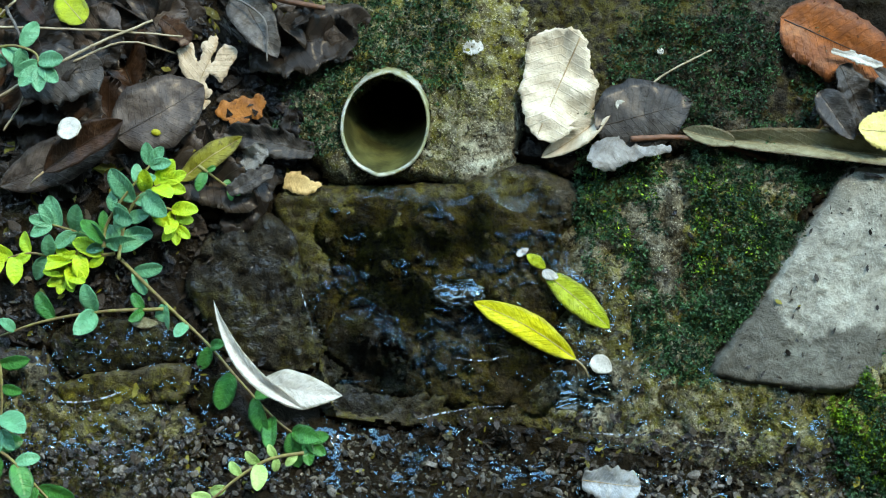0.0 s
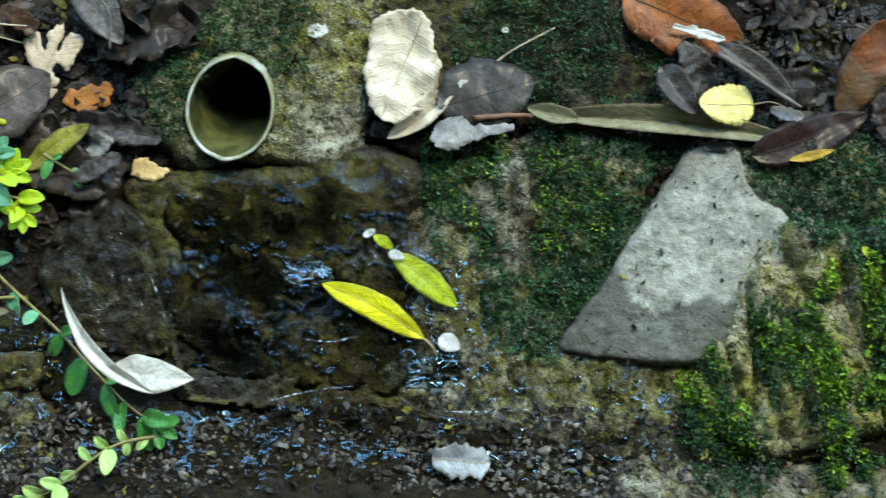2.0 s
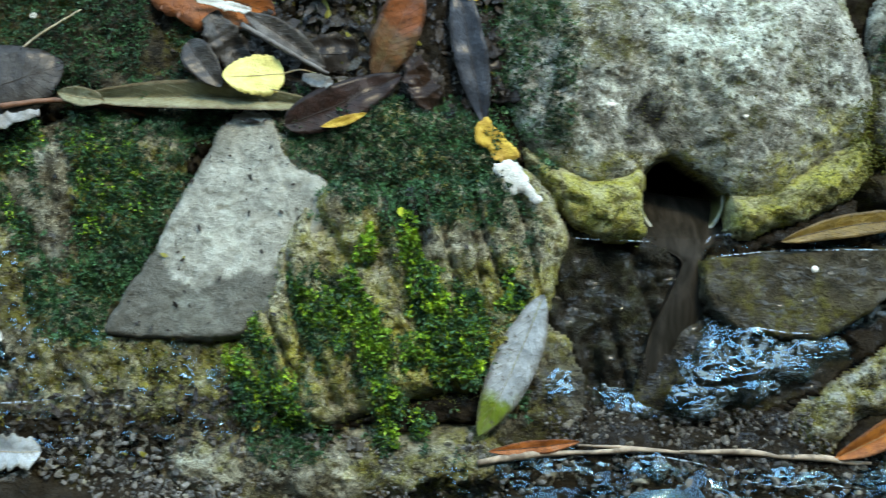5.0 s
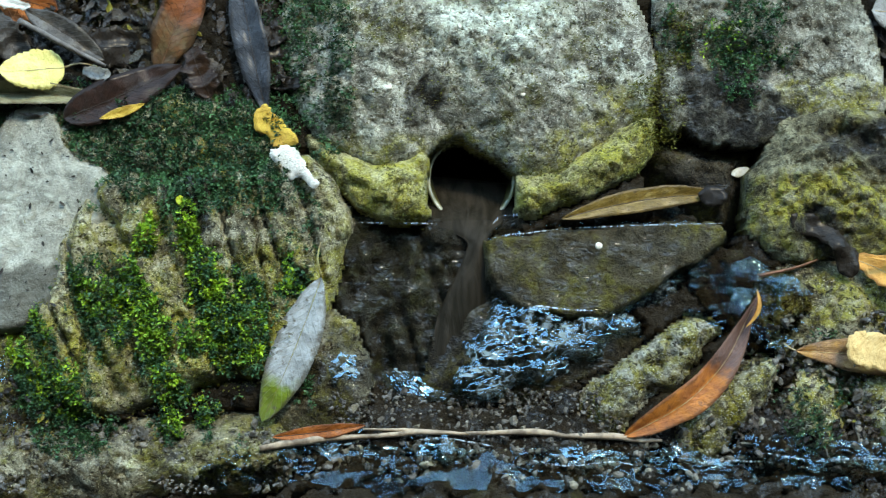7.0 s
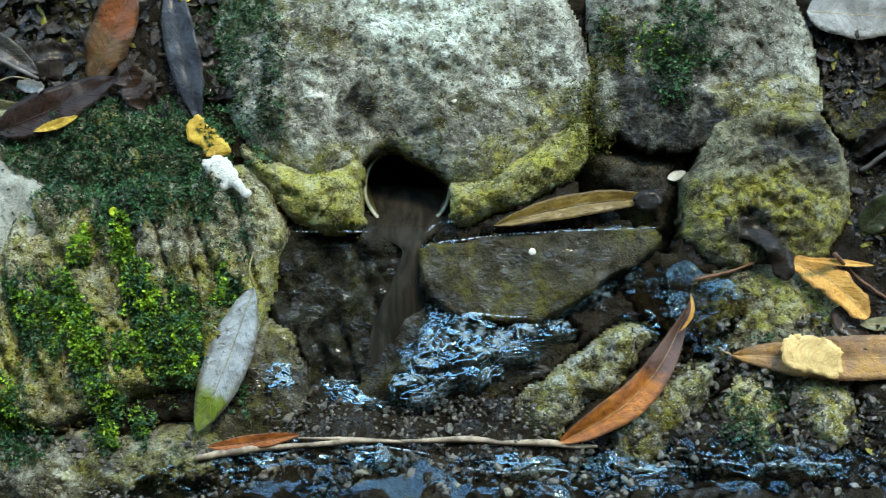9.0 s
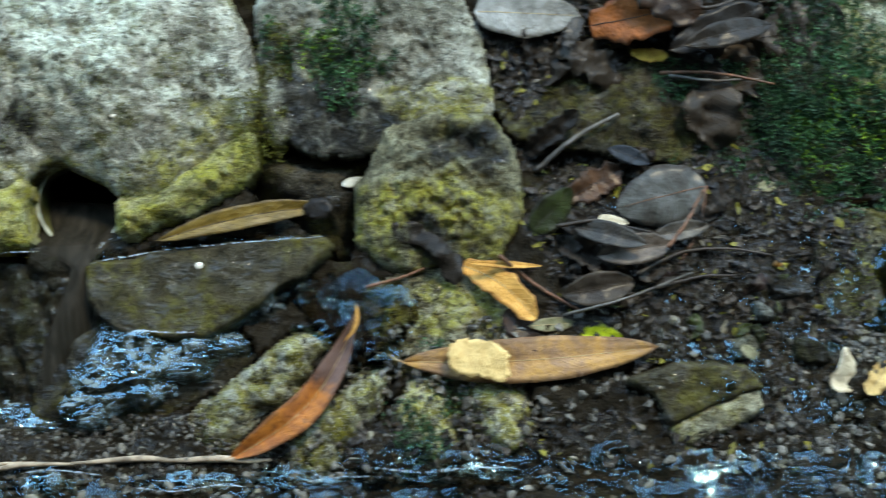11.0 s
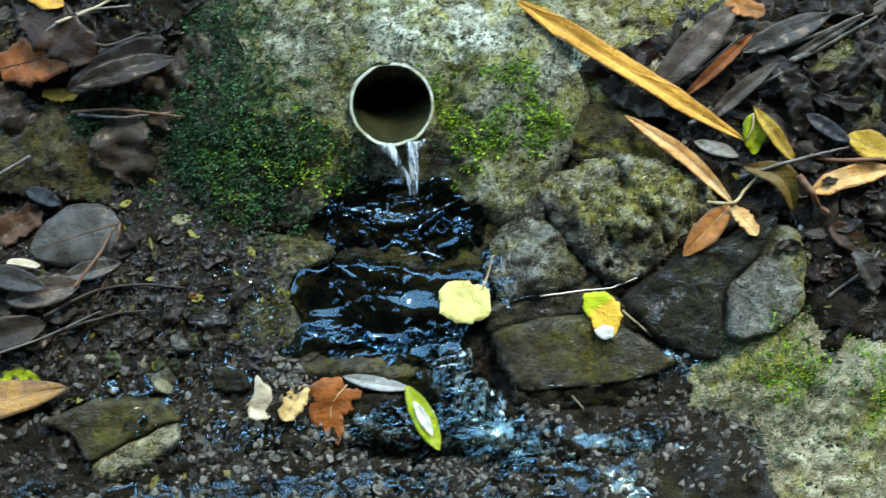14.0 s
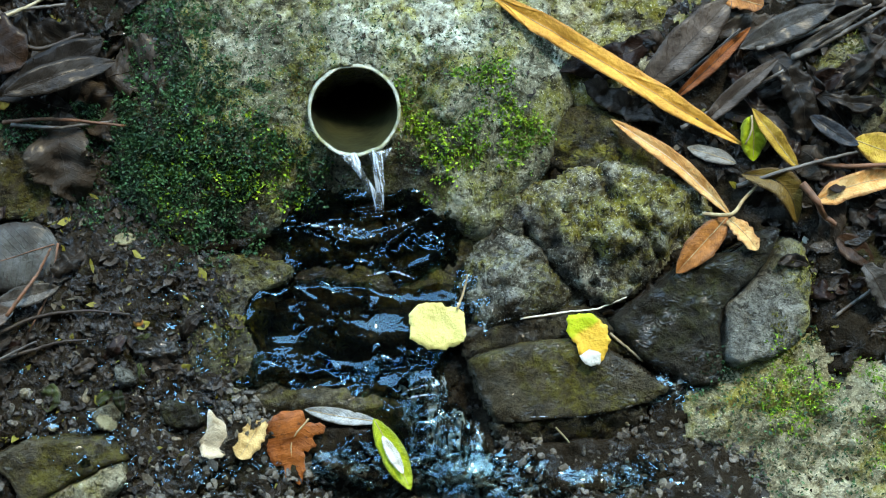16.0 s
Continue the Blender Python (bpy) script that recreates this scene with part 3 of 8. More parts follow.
def wetness(u, v):
    """Where water runs or seeps."""
    w = smooth((-0.075 - v) / 0.04 + fbm(u, v, 14, 2, 51) * 1.2) * (0.35 + 0.65 * smooth((u - 0.45) / 0.3))
    for a, b, ru, rv, h in WET:
        w = np.maximum(w, h * smooth(1.9 - np.hypot((u - a) / ru, (v - b) / rv) + 0.5 * fbm(u, v, 25, 2, 52)))
    return np.clip(w, 0, 1) * smooth((v + 0.7) / 0.2)


WET = [
    (*(-0.028, -0.008), 0.14, 0.10, 1.0), (*(-0.162, -0.025), 0.08, 0.10, 0.7), (*(0.704, -0.041), 0.17, 0.10, 1.0), (*(0.909, -0.012), 0.07, 0.07, 0.9),
    (*(1.446, -0.004), 0.16, 0.11, 1.0), (*(1.65, -0.02), 0.10, 0.09, 0.9), (*(1.203, -0.029), 0.2, 0.08, 0.15), (*(-0.296, 0.089), 0.2, 0.1, 0.15),
    (*(1.168, 0.123), 0.12, 0.1, 0.2), (*(1.772, -0.013), 0.2, 0.2, 0.25),
]
SURFACES = []


def surface(u, v):
    """The height of the highest solid at places of the bank."""
    u, v = np.asarray(u, float), np.asarray(v, float)
    out = soil_height(u, v)
    for u0, v0, cell, grid in SURFACES:
        i, j = (u - u0) / cell, (v - v0) / cell
        ok = (i >= 0) & (j >= 0) & (i < grid.shape[0] - 1) & (j < grid.shape[1] - 1)
        a, b = np.clip(i, 0, grid.shape[0] - 2).astype(int), np.clip(j, 0, grid.shape[1] - 2).astype(int)
        here = grid[a, b]
        out = np.where(ok & (here > out), here, out)
    return out


def grid_faces(keep):
    """Quads of a grid where all four corners are kept, as index rows into the full grid."""
    nu, nv = keep.shape
    idx = np.arange(nu * nv).reshape(nu, nv)
    ok = keep[:-1, :-1] & keep[1:, :-1] & keep[1:, 1:] & keep[:-1, 1:]
    return np.stack([idx[:-1, :-1][ok], idx[1:, :-1][ok], idx[1:, 1:][ok], idx[:-1, 1:][ok]], 1)


def make_ground():
    """One sheet, sunk under the stones: fine where it is passed close by, then coarser and out to the horizon, flat
    above and below the bank, but for an added unseen steep bank opposite.
    """
    grow = 0.02 * 1.32 ** np.arange(1, 31)
    us = np.r_[-0.55 - grow.cumsum()[::-1], np.arange(-0.55, 2.06, 0.0032), 2.06 + grow.cumsum()]
    vs = np.r_[-0.32 - grow.cumsum()[::-1], np.arange(-0.32, 0.36, 0.0032), 0.36 + grow.cumsum()]
    u, v = np.meshgrid(us, vs, indexing="ij")
    core = smooth(1.6 - np.maximum(np.abs(u - 0.75) - 1.3, 0) * 2) * smooth(1.5 - np.maximum(np.abs(v) - 0.34, 0) * 3)
    n = np.where(core > 0, soil_height(u, v), -0.02) * core + (1 - core) * (0.05 * fbm(u, v, 0.7, 3, 61) + 0.03 * fbm(u, v, 4.1, 3, 63))
    for u0, v0, cell, grid in SURFACES:
        i, j = (u - u0) / cell, (v - v0) / cell
        ok = (i >= 0) & (j >= 0) & (i < grid.shape[0] - 1) & (j < grid.shape[1] - 1)
        here = grid[np.clip(i, 0, grid.shape[0] - 2).astype(int), np.clip(j, 0, grid.shape[1] - 2).astype(int)]
        n = np.where(ok & (here > -0.5), np.minimum(n, here - 0.006), n)
    slope = math.acos(BANK[1][1])
    angle = slope * smooth(1.8 - np.maximum(vs - 3.5, 0) * 0.8) * smooth(1.8 - np.maximum(-0.36 - vs, 0) * 2.2)
    # Steep bank opposite, never in view: added, it blocks low sky from reflections.
    angle = angle - 1.30 * smooth((-2.2 - vs) / 0.5) * smooth((vs + 12.5) / 1.0)
    mid = int(np.argmin(np.abs(vs)))
    step = np.diff(vs)
    turn = 0.5 * (angle[1:] + angle[:-1])
    ys, zs = np.r_[0, (step * np.cos(turn)).cumsum()], np.r_[0, (step * np.sin(turn)).cumsum()]
    ys, zs = ys - ys[mid] + vs[mid] * math.cos(slope), zs - zs[mid] + vs[mid] * math.sin(slope)
    wet = wetness(u, v)
    verts = np.stack([u, (ys + 0 * u) - n * np.sin(angle), (zs + 0 * u) + n * np.cos(angle)], -1).reshape(-1, 3)
    keep = np.ones(u.shape, bool)
    for a, b, r, tall, out, lean in PIPES.values():
        keep &= np.hypot(u - a, v - b - 0.035) > r + 0.036
    me = mesh_of("ground", verts, grid_faces(keep), SOIL)
    me.attributes.new("wet", "FLOAT", "POINT").data.foreach_set("value", wet.ravel())
    ob = new("ground", me)
    ob.location = (0, BANK[1][3], BANK[2][3])
    tagged(ob, "dark wet soil of a spring bank, grading to flat earth, with an added unseen bank opposite", "ground", kind="structure")



# ---- stones ----
def stone(corners, top, label, material, edge=0.02, dip=(0, 0), lump=0.006, grit=0.003, base=None, seed=1, wet=0.0, cell=0.0027, dome=0.0, ridges=0.0, name="stone", sharp=2, grow=0.011, holed=True, warp=0.010, crease=0.005, damp=None, soft=0.0, facet=0.0, green=None, dents=(), rug=0.0028, crust_shade=(), pale=()):
    """A stone set in the bank: its outline, the height of its face, how that face leans, and how its edge rounds off."""
    base = min(top - 0.012, max(top - 0.045, -0.016)) if base is None else base
    poly = rounded(corners, sharp)
    (u0, v0), (u1, v1) = poly.min(0) - 0.018, poly.max(0) + 0.018
    u, v = np.meshgrid(np.arange(u0, u1, cell), np.arange(v0, v1, cell), indexing="ij")
    d = grow + inside_by(u + warp * fbm(u, v, 24, 2, seed), v + warp * fbm(u, v, 24, 2, seed + 7), poly)
    d = d + 0.7 * rug * fbm(u, v, 75, 3, seed + 12, 0.6)
    cu, cv = poly.mean(0)
    s = np.clip(d / edge, 0, 1)
    face = top + dip[0] * (u - cu) + dip[1] * (v - cv) + dome * (1 - np.exp(-np.maximum(d, 0) / 0.05))
    face = face + lump * fbm(u, v, 13, 3, seed + 3) + grit * fbm(u, v, 60, 4, seed + 5, 0.6)
    face = face - crease * (1 - np.abs(fbm(u, v, 19, 4, seed + 6, 0.6)) * 2.4).clip(0, 1) ** 3
    chips = 1 - np.abs(fbm(u + 0.3 * v, v, 38, 4, seed + 13, 0.55)) * 2.2
    face = face + rug * (fbm(u, v, 30, 4, seed + 14, 0.6) - 0.8 * np.clip(chips, 0, 1) ** 4)
    if facet:
        rng = np.random.RandomState(seed + 50)
        reach = 0.5 * (poly.max(0) - poly.min(0))
        planes = [reach.min() * facet * rng.uniform(0.0, 0.5) - facet * (math.cos(a) * (u - cu) + math.sin(a) * (v - cv)) * rng.uniform(0.4, 1.2) for a in np.arange(7) * 0.9 + rng.uniform(0, 0.5, 7)]
        face = face + np.minimum.reduce(planes)
    for a, b, ru, rv, h in dents:
        face = face + h * np.exp(-(((u - a) / ru) ** 2 + ((v - b) / rv) ** 2))
    if ridges:
        face = face - ridges * smooth(np.abs(fbm(u * 1.0 + v * 0.25, v * 0.22, 24, 2, seed + 9)) * -6 + 1)
    n = base + (face - base) * ((1 - soft) * np.sqrt(1 - (1 - s) ** 2) + soft * smooth(s))
    keep = d > -cell
    below = keep.copy()
    for a, b, r, tall, out, lean in PIPES.values() if holed else ():
        keep &= np.hypot(u - a, (v - b - lean * (n - out)) / tall) > r - 0.0012
        below &= np.hypot(u - a, v - b - 0.05) > r + 0.065
    faces = grid_faces(keep)
    used, inverse = np.unique(faces, return_inverse=True)
    faces = inverse.reshape(faces.shape)
    verts = np.stack([u.ravel()[used] - cu, v.ravel()[used] - cv, n.ravel()[used] - top], 1)
    count = {}
    for a, b, c, e in faces.tolist():
        for pair in ((a, b), (b, c), (c, e), (e, a)):
            count[pair] = True
    rim = [p for p in count if (p[1], p[0]) not in count]
    under = verts.copy()
    under[:, 2] = base - top - 0.045
    total = len(verts)
    sides = np.array([(b, a, a + total, b + total) for a, b in rim], int).reshape(-1, 4)
    shut = faces[below.ravel()[used][faces].all(1)]
    me = mesh_of(name, np.vstack([verts, under]), np.vstack([faces, shut[:, ::-1] + total, sides]), material)
    w = np.clip(wet + wetness(u, v).ravel()[used] * (wet >= 0) * 0.45, 0, 1)
    if damp:
        side = v - np.interp(u, [p[0] for p in damp], [p[1] for p in damp]) + 0.006 * fbm(u, v, 40, 3, seed + 2)
        w = np.maximum(w, 1.0 * smooth(-side / 0.004).ravel()[used])
    me.attributes.new("wet", "FLOAT", "POINT").data.foreach_set("value", np.r_[w, w])
    if green is not None:
        film = smooth(inside_by(u, v, rounded(green, 2)) / 0.02 + 1.3 * fbm(u, v, 24, 4, seed + 4) + 0.3).ravel()[used]
        me.attributes.new("algae", "FLOAT", "POINT").data.foreach_set("value", np.r_[film, film])
    # Sky light on a stone's top, painted in the lichen colour.
    if pale:
        film = smooth(inside_by(u, v, rounded(pale, 2)) / 0.04 + 0.9 * fbm(u, v, 18, 4, seed + 8, 0.6) + 0.3).ravel()[used]
        me.attributes.new("lichen", "FLOAT", "POINT").data.foreach_set("value", np.r_[film, film])
    # Dark patches: real black crust, and shade painted where a stone asks for it.
    if crust_shade:
        dark = np.max([smooth(inside_by(u, v, rounded(c, 1)) / 0.012 + 1.6 * fbm(u, v, 34, 4, seed + 8, 0.6) + 0.75) for c in crust_shade], axis=0).ravel()[used]
        me.attributes.new("crust_shade", "FLOAT", "POINT").data.foreach_set("value", np.r_[dark, dark])
    SURFACES.append((u0, v0, cell, np.where(keep, n, -1)))
    ob = thing(name, cu, cv, top, label, "rock", data=me)
    return ob, poly


ROCKS = {}
# round the upper pipe
ROCKS["pipe_rock"] = stone([(-0.147, 0.137), (-0.141, 0.196), (-0.129, 0.246), (-0.056, 0.275), (0.011, 0.269), (0.045, 0.23), (0.038, 0.171), (0.031, 0.132), (0.034, 0.09), (-0.011, 0.074), (-0.026, 0.077), (-0.104, 0.065), (-0.135, 0.087), (-0.157, 0.107)], 0.002, "mossy grey rock round an old drain pipe", ROCK_MOSSY, 0.03, (0, -0.10), seed=1, wet=-1)
# Deep shade is put into the colour: dark rock instead of mossy.
ROCKS["upper_rock"] = stone([(0.028, 0.247), (0.107, 0.267), (0.18, 0.248), (0.21, 0.194), (0.185, 0.162), (0.113, 0.138), (0.044, 0.12)], -0.002, "rock coloured dark for the shade behind pale fallen leaves", ROCK_DARK, 0.03, (0, -0.1), seed=2, wet=-1)
ROCKS["back_rock"] = stone([(0.201, 0.255), (0.296, 0.255), (0.293, 0.177), (0.273, 0.137), (0.212, 0.132), (0.18, 0.176)], 0.000, "dark mossy rock under fallen leaves", ROCK_DARK, 0.03, seed=3)
ROCKS["wet_ledge"] = stone([(-0.161, 0.038), (-0.102, 0.053), (-0.037, 0.059), (0.011, 0.082), (0.052, 0.092), (0.097, 0.077), (0.091, 0.045), (0.075, 0.006), (0.1, -0.028), (0.142, -0.046), (0.142, -0.088), (0.107, -0.118), (0.051, -0.12), (-0.003, -0.128), (-0.091, -0.128), (-0.098, -0.092), (-0.1, -0.045), (-0.133, 0.002)], -0.004, "dark brown stone ledge with water running over it", ROCK_BROWN, 0.02, (0, 0.06), 0.007, 0.003, seed=4, wet=0.1, rug=0.0035, grow=0.004, dents=[(-0.068, -0.092, 0.040, 0.045, -0.030), (-0.079, -0.015, 0.022, 0.05, -0.012)])
ROCKS["hollow_rock"] = stone([(-0.104, -0.069), (-0.069, -0.051), (-0.03, -0.064), (0.009, -0.078), (0.04, -0.101), (-0.003, -0.126), (-0.058, -0.13), (-0.097, -0.119)], -0.012, "black wet rock in the hollow of the runnel", ROCK_BLACK, 0.03, (0, 0.1), 0.006, 0.003, seed=58, wet=0.3, soft=0.6, rug=0.0035, dents=[(-0.063, -0.096, 0.03, 0.03, -0.014)])
ROCKS["left_rock"] = stone([(-0.212, -0.013), (-0.191, 0.015), (-0.169, 0.024), (-0.141, 0.015), (-0.112, -0.014), (-0.098, -0.054), (-0.097, -0.094), (-0.127, -0.102), (-0.174, -0.102), (-0.201, -0.073), (-0.219, -0.042)], 0.004, "dark layered wet rock beside the runnel", ROCK_STRATA, 0.014, (-0.1, 0.1), 0.006, 0.004, seed=5, wet=0.3, ridges=0.006, facet=0.2, warp=0.006, grow=0.002)
ROCKS["low_left_rock"] = stone([(-0.322, -0.093), (-0.271, -0.077), (-0.215, -0.077), (-0.208, -0.106), (-0.246, -0.118), (-0.3, -0.131), (-0.315, -0.12)], 0.004, "dark flat wet stone under the shrub", ROCK_STRATA, 0.006, (0, 0.15), 0.004, 0.002, seed=6, wet=0.6, facet=0.1, sharp=1, grow=0.002, warp=0.004)
ROCKS["low_left_front"] = stone([(-0.306, -0.134), (-0.246, -0.12), (-0.206, -0.108), (-0.2, -0.133), (-0.242, -0.145), (-0.3, -0.16), (-0.311, -0.147)], 0.002, "olive-stained broken front of a flat stone", ROCK_BROWN, 0.005, (0, 0.3), 0.004, 0.003, seed=57, wet=0.1, sharp=1, grow=0.002, green=[(-0.312, -0.143), (-0.205, -0.11), (-0.201, -0.142), (-0.308, -0.165)])
ROCKS["low_left_rock2"] = stone([(-0.385, -0.12), (-0.32, -0.121), (-0.307, -0.163), (-0.237, -0.149), (-0.204, -0.152), (-0.194, -0.201), (-0.207, -0.253), (-0.361, -0.273)], -0.002, "wet algae-stained stone at the water's edge", ROCK_STREAK, 0.02, (0, 0.1), 0.009, 0.006, seed=7, wet=0.7, green=[(-0.356, -0.13), (-0.315, -0.125), (-0.257, -0.168), (-0.272, -0.225), (-0.339, -0.234)], soft=0.3)
ROCKS["moss_rock"] = stone([(0.098, 0.07), (0.173, 0.108), (0.255, 0.128), (0.273, 0.116), (0.264, 0.068), (0.24, 0.016), (0.21, -0.033), (0.2, -0.062), (0.181, -0.078), (0.101, -0.07), (0.087, 0.007)], 0.000, "broad rock with dark green moss", ROCK_MOSSY, 0.03, (0.02, 0), 0.007, 0.003, seed=8, ridges=0.005, wet=0.25)
ROCKS["grey_slab"] = stone([(0.307, 0.111), (0.32, 0.127), (0.348, 0.128), (0.368, 0.084), (0.394, 0.074), (0.406, 0.046), (0.382, -0.003), (0.367, -0.037), (0.34, -0.058), (0.295, -0.064), (0.257, -0.063), (0.225, -0.062), (0.219, -0.052), (0.24, -0.022), (0.262, 0.018), (0.287, 0.07), (0.297, 0.092)], 0.004, "smooth pale grey stone slab wedged between mossy rocks", ROCK_GREY, 0.006, (0.02, -0.02), 0.003, 0.0010, seed=9, wet=-1, sharp=1, warp=0.005, crease=0.002, grow=0.002, damp=[(0.251, 0.011), (0.263, 0.009), (0.276, -0.013), (0.296, -0.023), (0.311, -0.009), (0.336, -0.004), (0.364, -0.004)], rug=0.0010)
ROCKS["lower_ledge"] = stone([(0.087, -0.073), (0.146, -0.058), (0.225, -0.062), (0.295, -0.067), (0.36, -0.061), (0.364, -0.116), (0.287, -0.128), (0.212, -0.124), (0.198, -0.116), (0.124, -0.12), (0.095, -0.109)], -0.003, "low algae-covered ledge above the stream", ROCK_MOSSY, 0.022, (0, 0.1), seed=10, green=[(0.211, -0.057), (0.368, -0.051), (0.375, -0.129), (0.236, -0.128)], wet=0.5, soft=0.4, ridges=0.005)
ROCKS["green_rock"] = stone([(0.386, 0.055), (0.396, 0.07), (0.419, 0.074), (0.443, 0.065), (0.477, 0.074), (0.523, 0.079), (0.559, 0.09), (0.584, 0.071), (0.6, 0.031), (0.589, -0.011), (0.57, -0.064), (0.535, -0.092), (0.463, -0.108), (0.405, -0.13), (0.339, -0.113), (0.327, -0.087), (0.332, -0.05), (0.35, -0.025), (0.358, 0.003), (0.369, 0.037)], 0.014, "large rock with bright green moss in ridges", ROCK_MOSSY, 0.02, (0, 0.03), 0.008, 0.004, seed=11, green=[(0.318, -0.028), (0.6, 0.036), (0.595, -0.094), (0.327, -0.133)], ridges=0.012, wet=-1, base=-0.02, warp=0.006, grow=0.003, crust_shade=[[(0.445, 0.068), (0.482, 0.069), (0.501, 0.047), (0.474, 0.027), (0.451, 0.035)]])
ROCKS["green_rock_top"] = stone([(0.303, 0.115), (0.405, 0.133), (0.518, 0.128), (0.538, 0.087), (0.482, 0.066), (0.426, 0.078), (0.389, 0.072), (0.35, 0.094)], 0.000, "dark mossy stone above the grey slab", ROCK_MOSSY, 0.02, seed=12, wet=-1)
ROCKS["shade_stone"] = stone([(0.382, 0.232), (0.438, 0.239), (0.449, 0.197), (0.422, 0.163), (0.385, 0.156), (0.365, 0.193)], -0.012, "dark stone among fallen leaves", ROCK_DARK, 0.02, seed=13)
ROCKS["left_strip"] = stone([(0.205, 0.225), (0.275, 0.223), (0.295, 0.191), (0.279, 0.133), (0.233, 0.122), (0.208, 0.159)], -0.008, "mossy stone below the red leaf", ROCK_MOSSY, 0.02, seed=14, wet=-1)
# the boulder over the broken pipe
# The pale patch paints the bright sky-facing top.
ROCKS["boulder"] = stone([(0.578, 0.278), (0.546, 0.243), (0.538, 0.195), (0.547, 0.151), (0.562, 0.112), (0.591, 0.093), (0.619, 0.081), (0.652, 0.086), (0.662, 0.098), (0.678, 0.107), (0.692, 0.109), (0.703, 0.102), (0.727, 0.087), (0.743, 0.076), (0.753, 0.072), (0.778, 0.081), (0.797, 0.095), (0.825, 0.112), (0.844, 0.125), (0.853, 0.138), (0.856, 0.167), (0.847, 0.196), (0.838, 0.225), (0.826, 0.254), (0.75, 0.288), (0.655, 0.298)], 0.004, "big rounded pale boulder with lichen", ROCK_PALE, 0.085, (0.0, 0.02), 0.007, 0.004, seed=15, holed=False, green=[(0.562, 0.12), (0.591, 0.106), (0.656, 0.109), (0.75, 0.109), (0.797, 0.138), (0.849, 0.148), (0.858, 0.114), (0.797, 0.067), (0.741, 0.062), (0.61, 0.066), (0.553, 0.104)], dome=0.018, wet=-1, warp=0.004, grow=0.003, base=-0.020, cell=0.0022, crease=0.004, rug=0.0016, crust_shade=[[(0.656, 0.149), (0.677, 0.146), (0.675, 0.13), (0.651, 0.113), (0.628, 0.11)]], pale=[(0.635, 0.286), (0.789, 0.286), (0.765, 0.168), (0.708, 0.144), (0.655, 0.173)])
ROCKS["boulder_lip"] = stone([(0.737, 0.07), (0.753, 0.069), (0.778, 0.078), (0.797, 0.092), (0.825, 0.109), (0.85, 0.125), (0.851, 0.095), (0.843, 0.08), (0.816, 0.067), (0.792, 0.055), (0.764, 0.045), (0.741, 0.038), (0.735, 0.055)], 0.010, "yellow-green algae-covered lip of rock", ROCK_OLIVE, 0.022, seed=16, green=[(0.732, 0.081), (0.778, 0.086), (0.853, 0.133), (0.858, 0.086), (0.788, 0.043), (0.736, 0.034)], soft=0.2, warp=0.005, wet=-1, grow=0.003, base=-0.016, cell=0.002)
ROCKS["boulder_lip_left"] = stone([(0.561, 0.108), (0.591, 0.089), (0.619, 0.077), (0.652, 0.082), (0.662, 0.09), (0.659, 0.064), (0.665, 0.037), (0.639, 0.033), (0.615, 0.039), (0.594, 0.059), (0.575, 0.078)], 0.008, "yellow-green algae-covered rock beside the outlet", ROCK_OLIVE, 0.024, seed=17, green=[(0.591, 0.085), (0.657, 0.085), (0.667, 0.033), (0.629, 0.028), (0.591, 0.061)], soft=0.2, warp=0.005, wet=-1, grow=0.003, base=-0.016, cell=0.002)
ROCKS["second_boulder"] = stone([(0.859, 0.247), (0.894, 0.281), (0.989, 0.281), (1.026, 0.242), (1.038, 0.208), (1.043, 0.174), (1.052, 0.131), (1.024, 0.12), (0.986, 0.124), (0.96, 0.123), (0.947, 0.107), (0.92, 0.105), (0.89, 0.106), (0.877, 0.123), (0.867, 0.115), (0.858, 0.135), (0.861, 0.178)], 0.000, "grey rounded boulder with mossy hollows", ROCK_DULL, 0.06, (0, 0.05), 0.007, 0.004, seed=18, cell=0.0022, green=[(0.959, 0.155), (1.044, 0.165), (1.057, 0.121), (0.958, 0.116)], warp=0.005, soft=0.2, wet=-1, base=-0.020, grow=0.003, dents=[(0.919, 0.171, 0.030, 0.018, -0.012), (0.911, 0.123, 0.034, 0.014, -0.006), (0.881, 0.188, 0.008, 0.03, -0.005)], rug=0.0016, crust_shade=[[(0.879, 0.158), (0.897, 0.168), (0.938, 0.16), (0.965, 0.14), (0.968, 0.108), (0.924, 0.1), (0.883, 0.105)]])
ROCKS["knob"] = stone([(0.959, 0.122), (0.984, 0.133), (1.022, 0.136), (1.052, 0.127), (1.064, 0.106), (1.072, 0.068), (1.068, 0.035), (1.054, 0.012), (1.026, -0), (1, 0.007), (0.977, 0), (0.952, 0.009), (0.937, 0.025), (0.931, 0.048), (0.937, 0.077), (0.95, 0.097)], 0.006, "rounded knob of algae-stained rock", ROCK_KNOB, 0.05, (0, 0), 0.007, 0.004, seed=19, cell=0.002, green=[(0.932, 0.072), (1.007, 0.082), (1.071, 0.068), (1.065, 0.012), (0.95, 0.011)], wet=-1, base=-0.020, grow=0.002, warp=0.006, soft=0.15, crease=0.006, dents=[(1.007, 0.112, 0.026, 0.010, -0.022), (1.033, 0.101, 0.014, 0.009, -0.02), (0.984, 0.029, 0.010, 0.022, -0.012)], rug=0.0042, crust_shade=[[(0.986, 0.113), (1.013, 0.12), (1.049, 0.115), (1.06, 0.093), (1.035, 0.089), (1.004, 0.095)], [(0.963, 0.034), (0.981, 0.045), (1.005, 0.036), (1.012, 0.018), (1.017, 0), (0.998, -0.004), (0.989, 0.016), (0.969, 0.018)]])
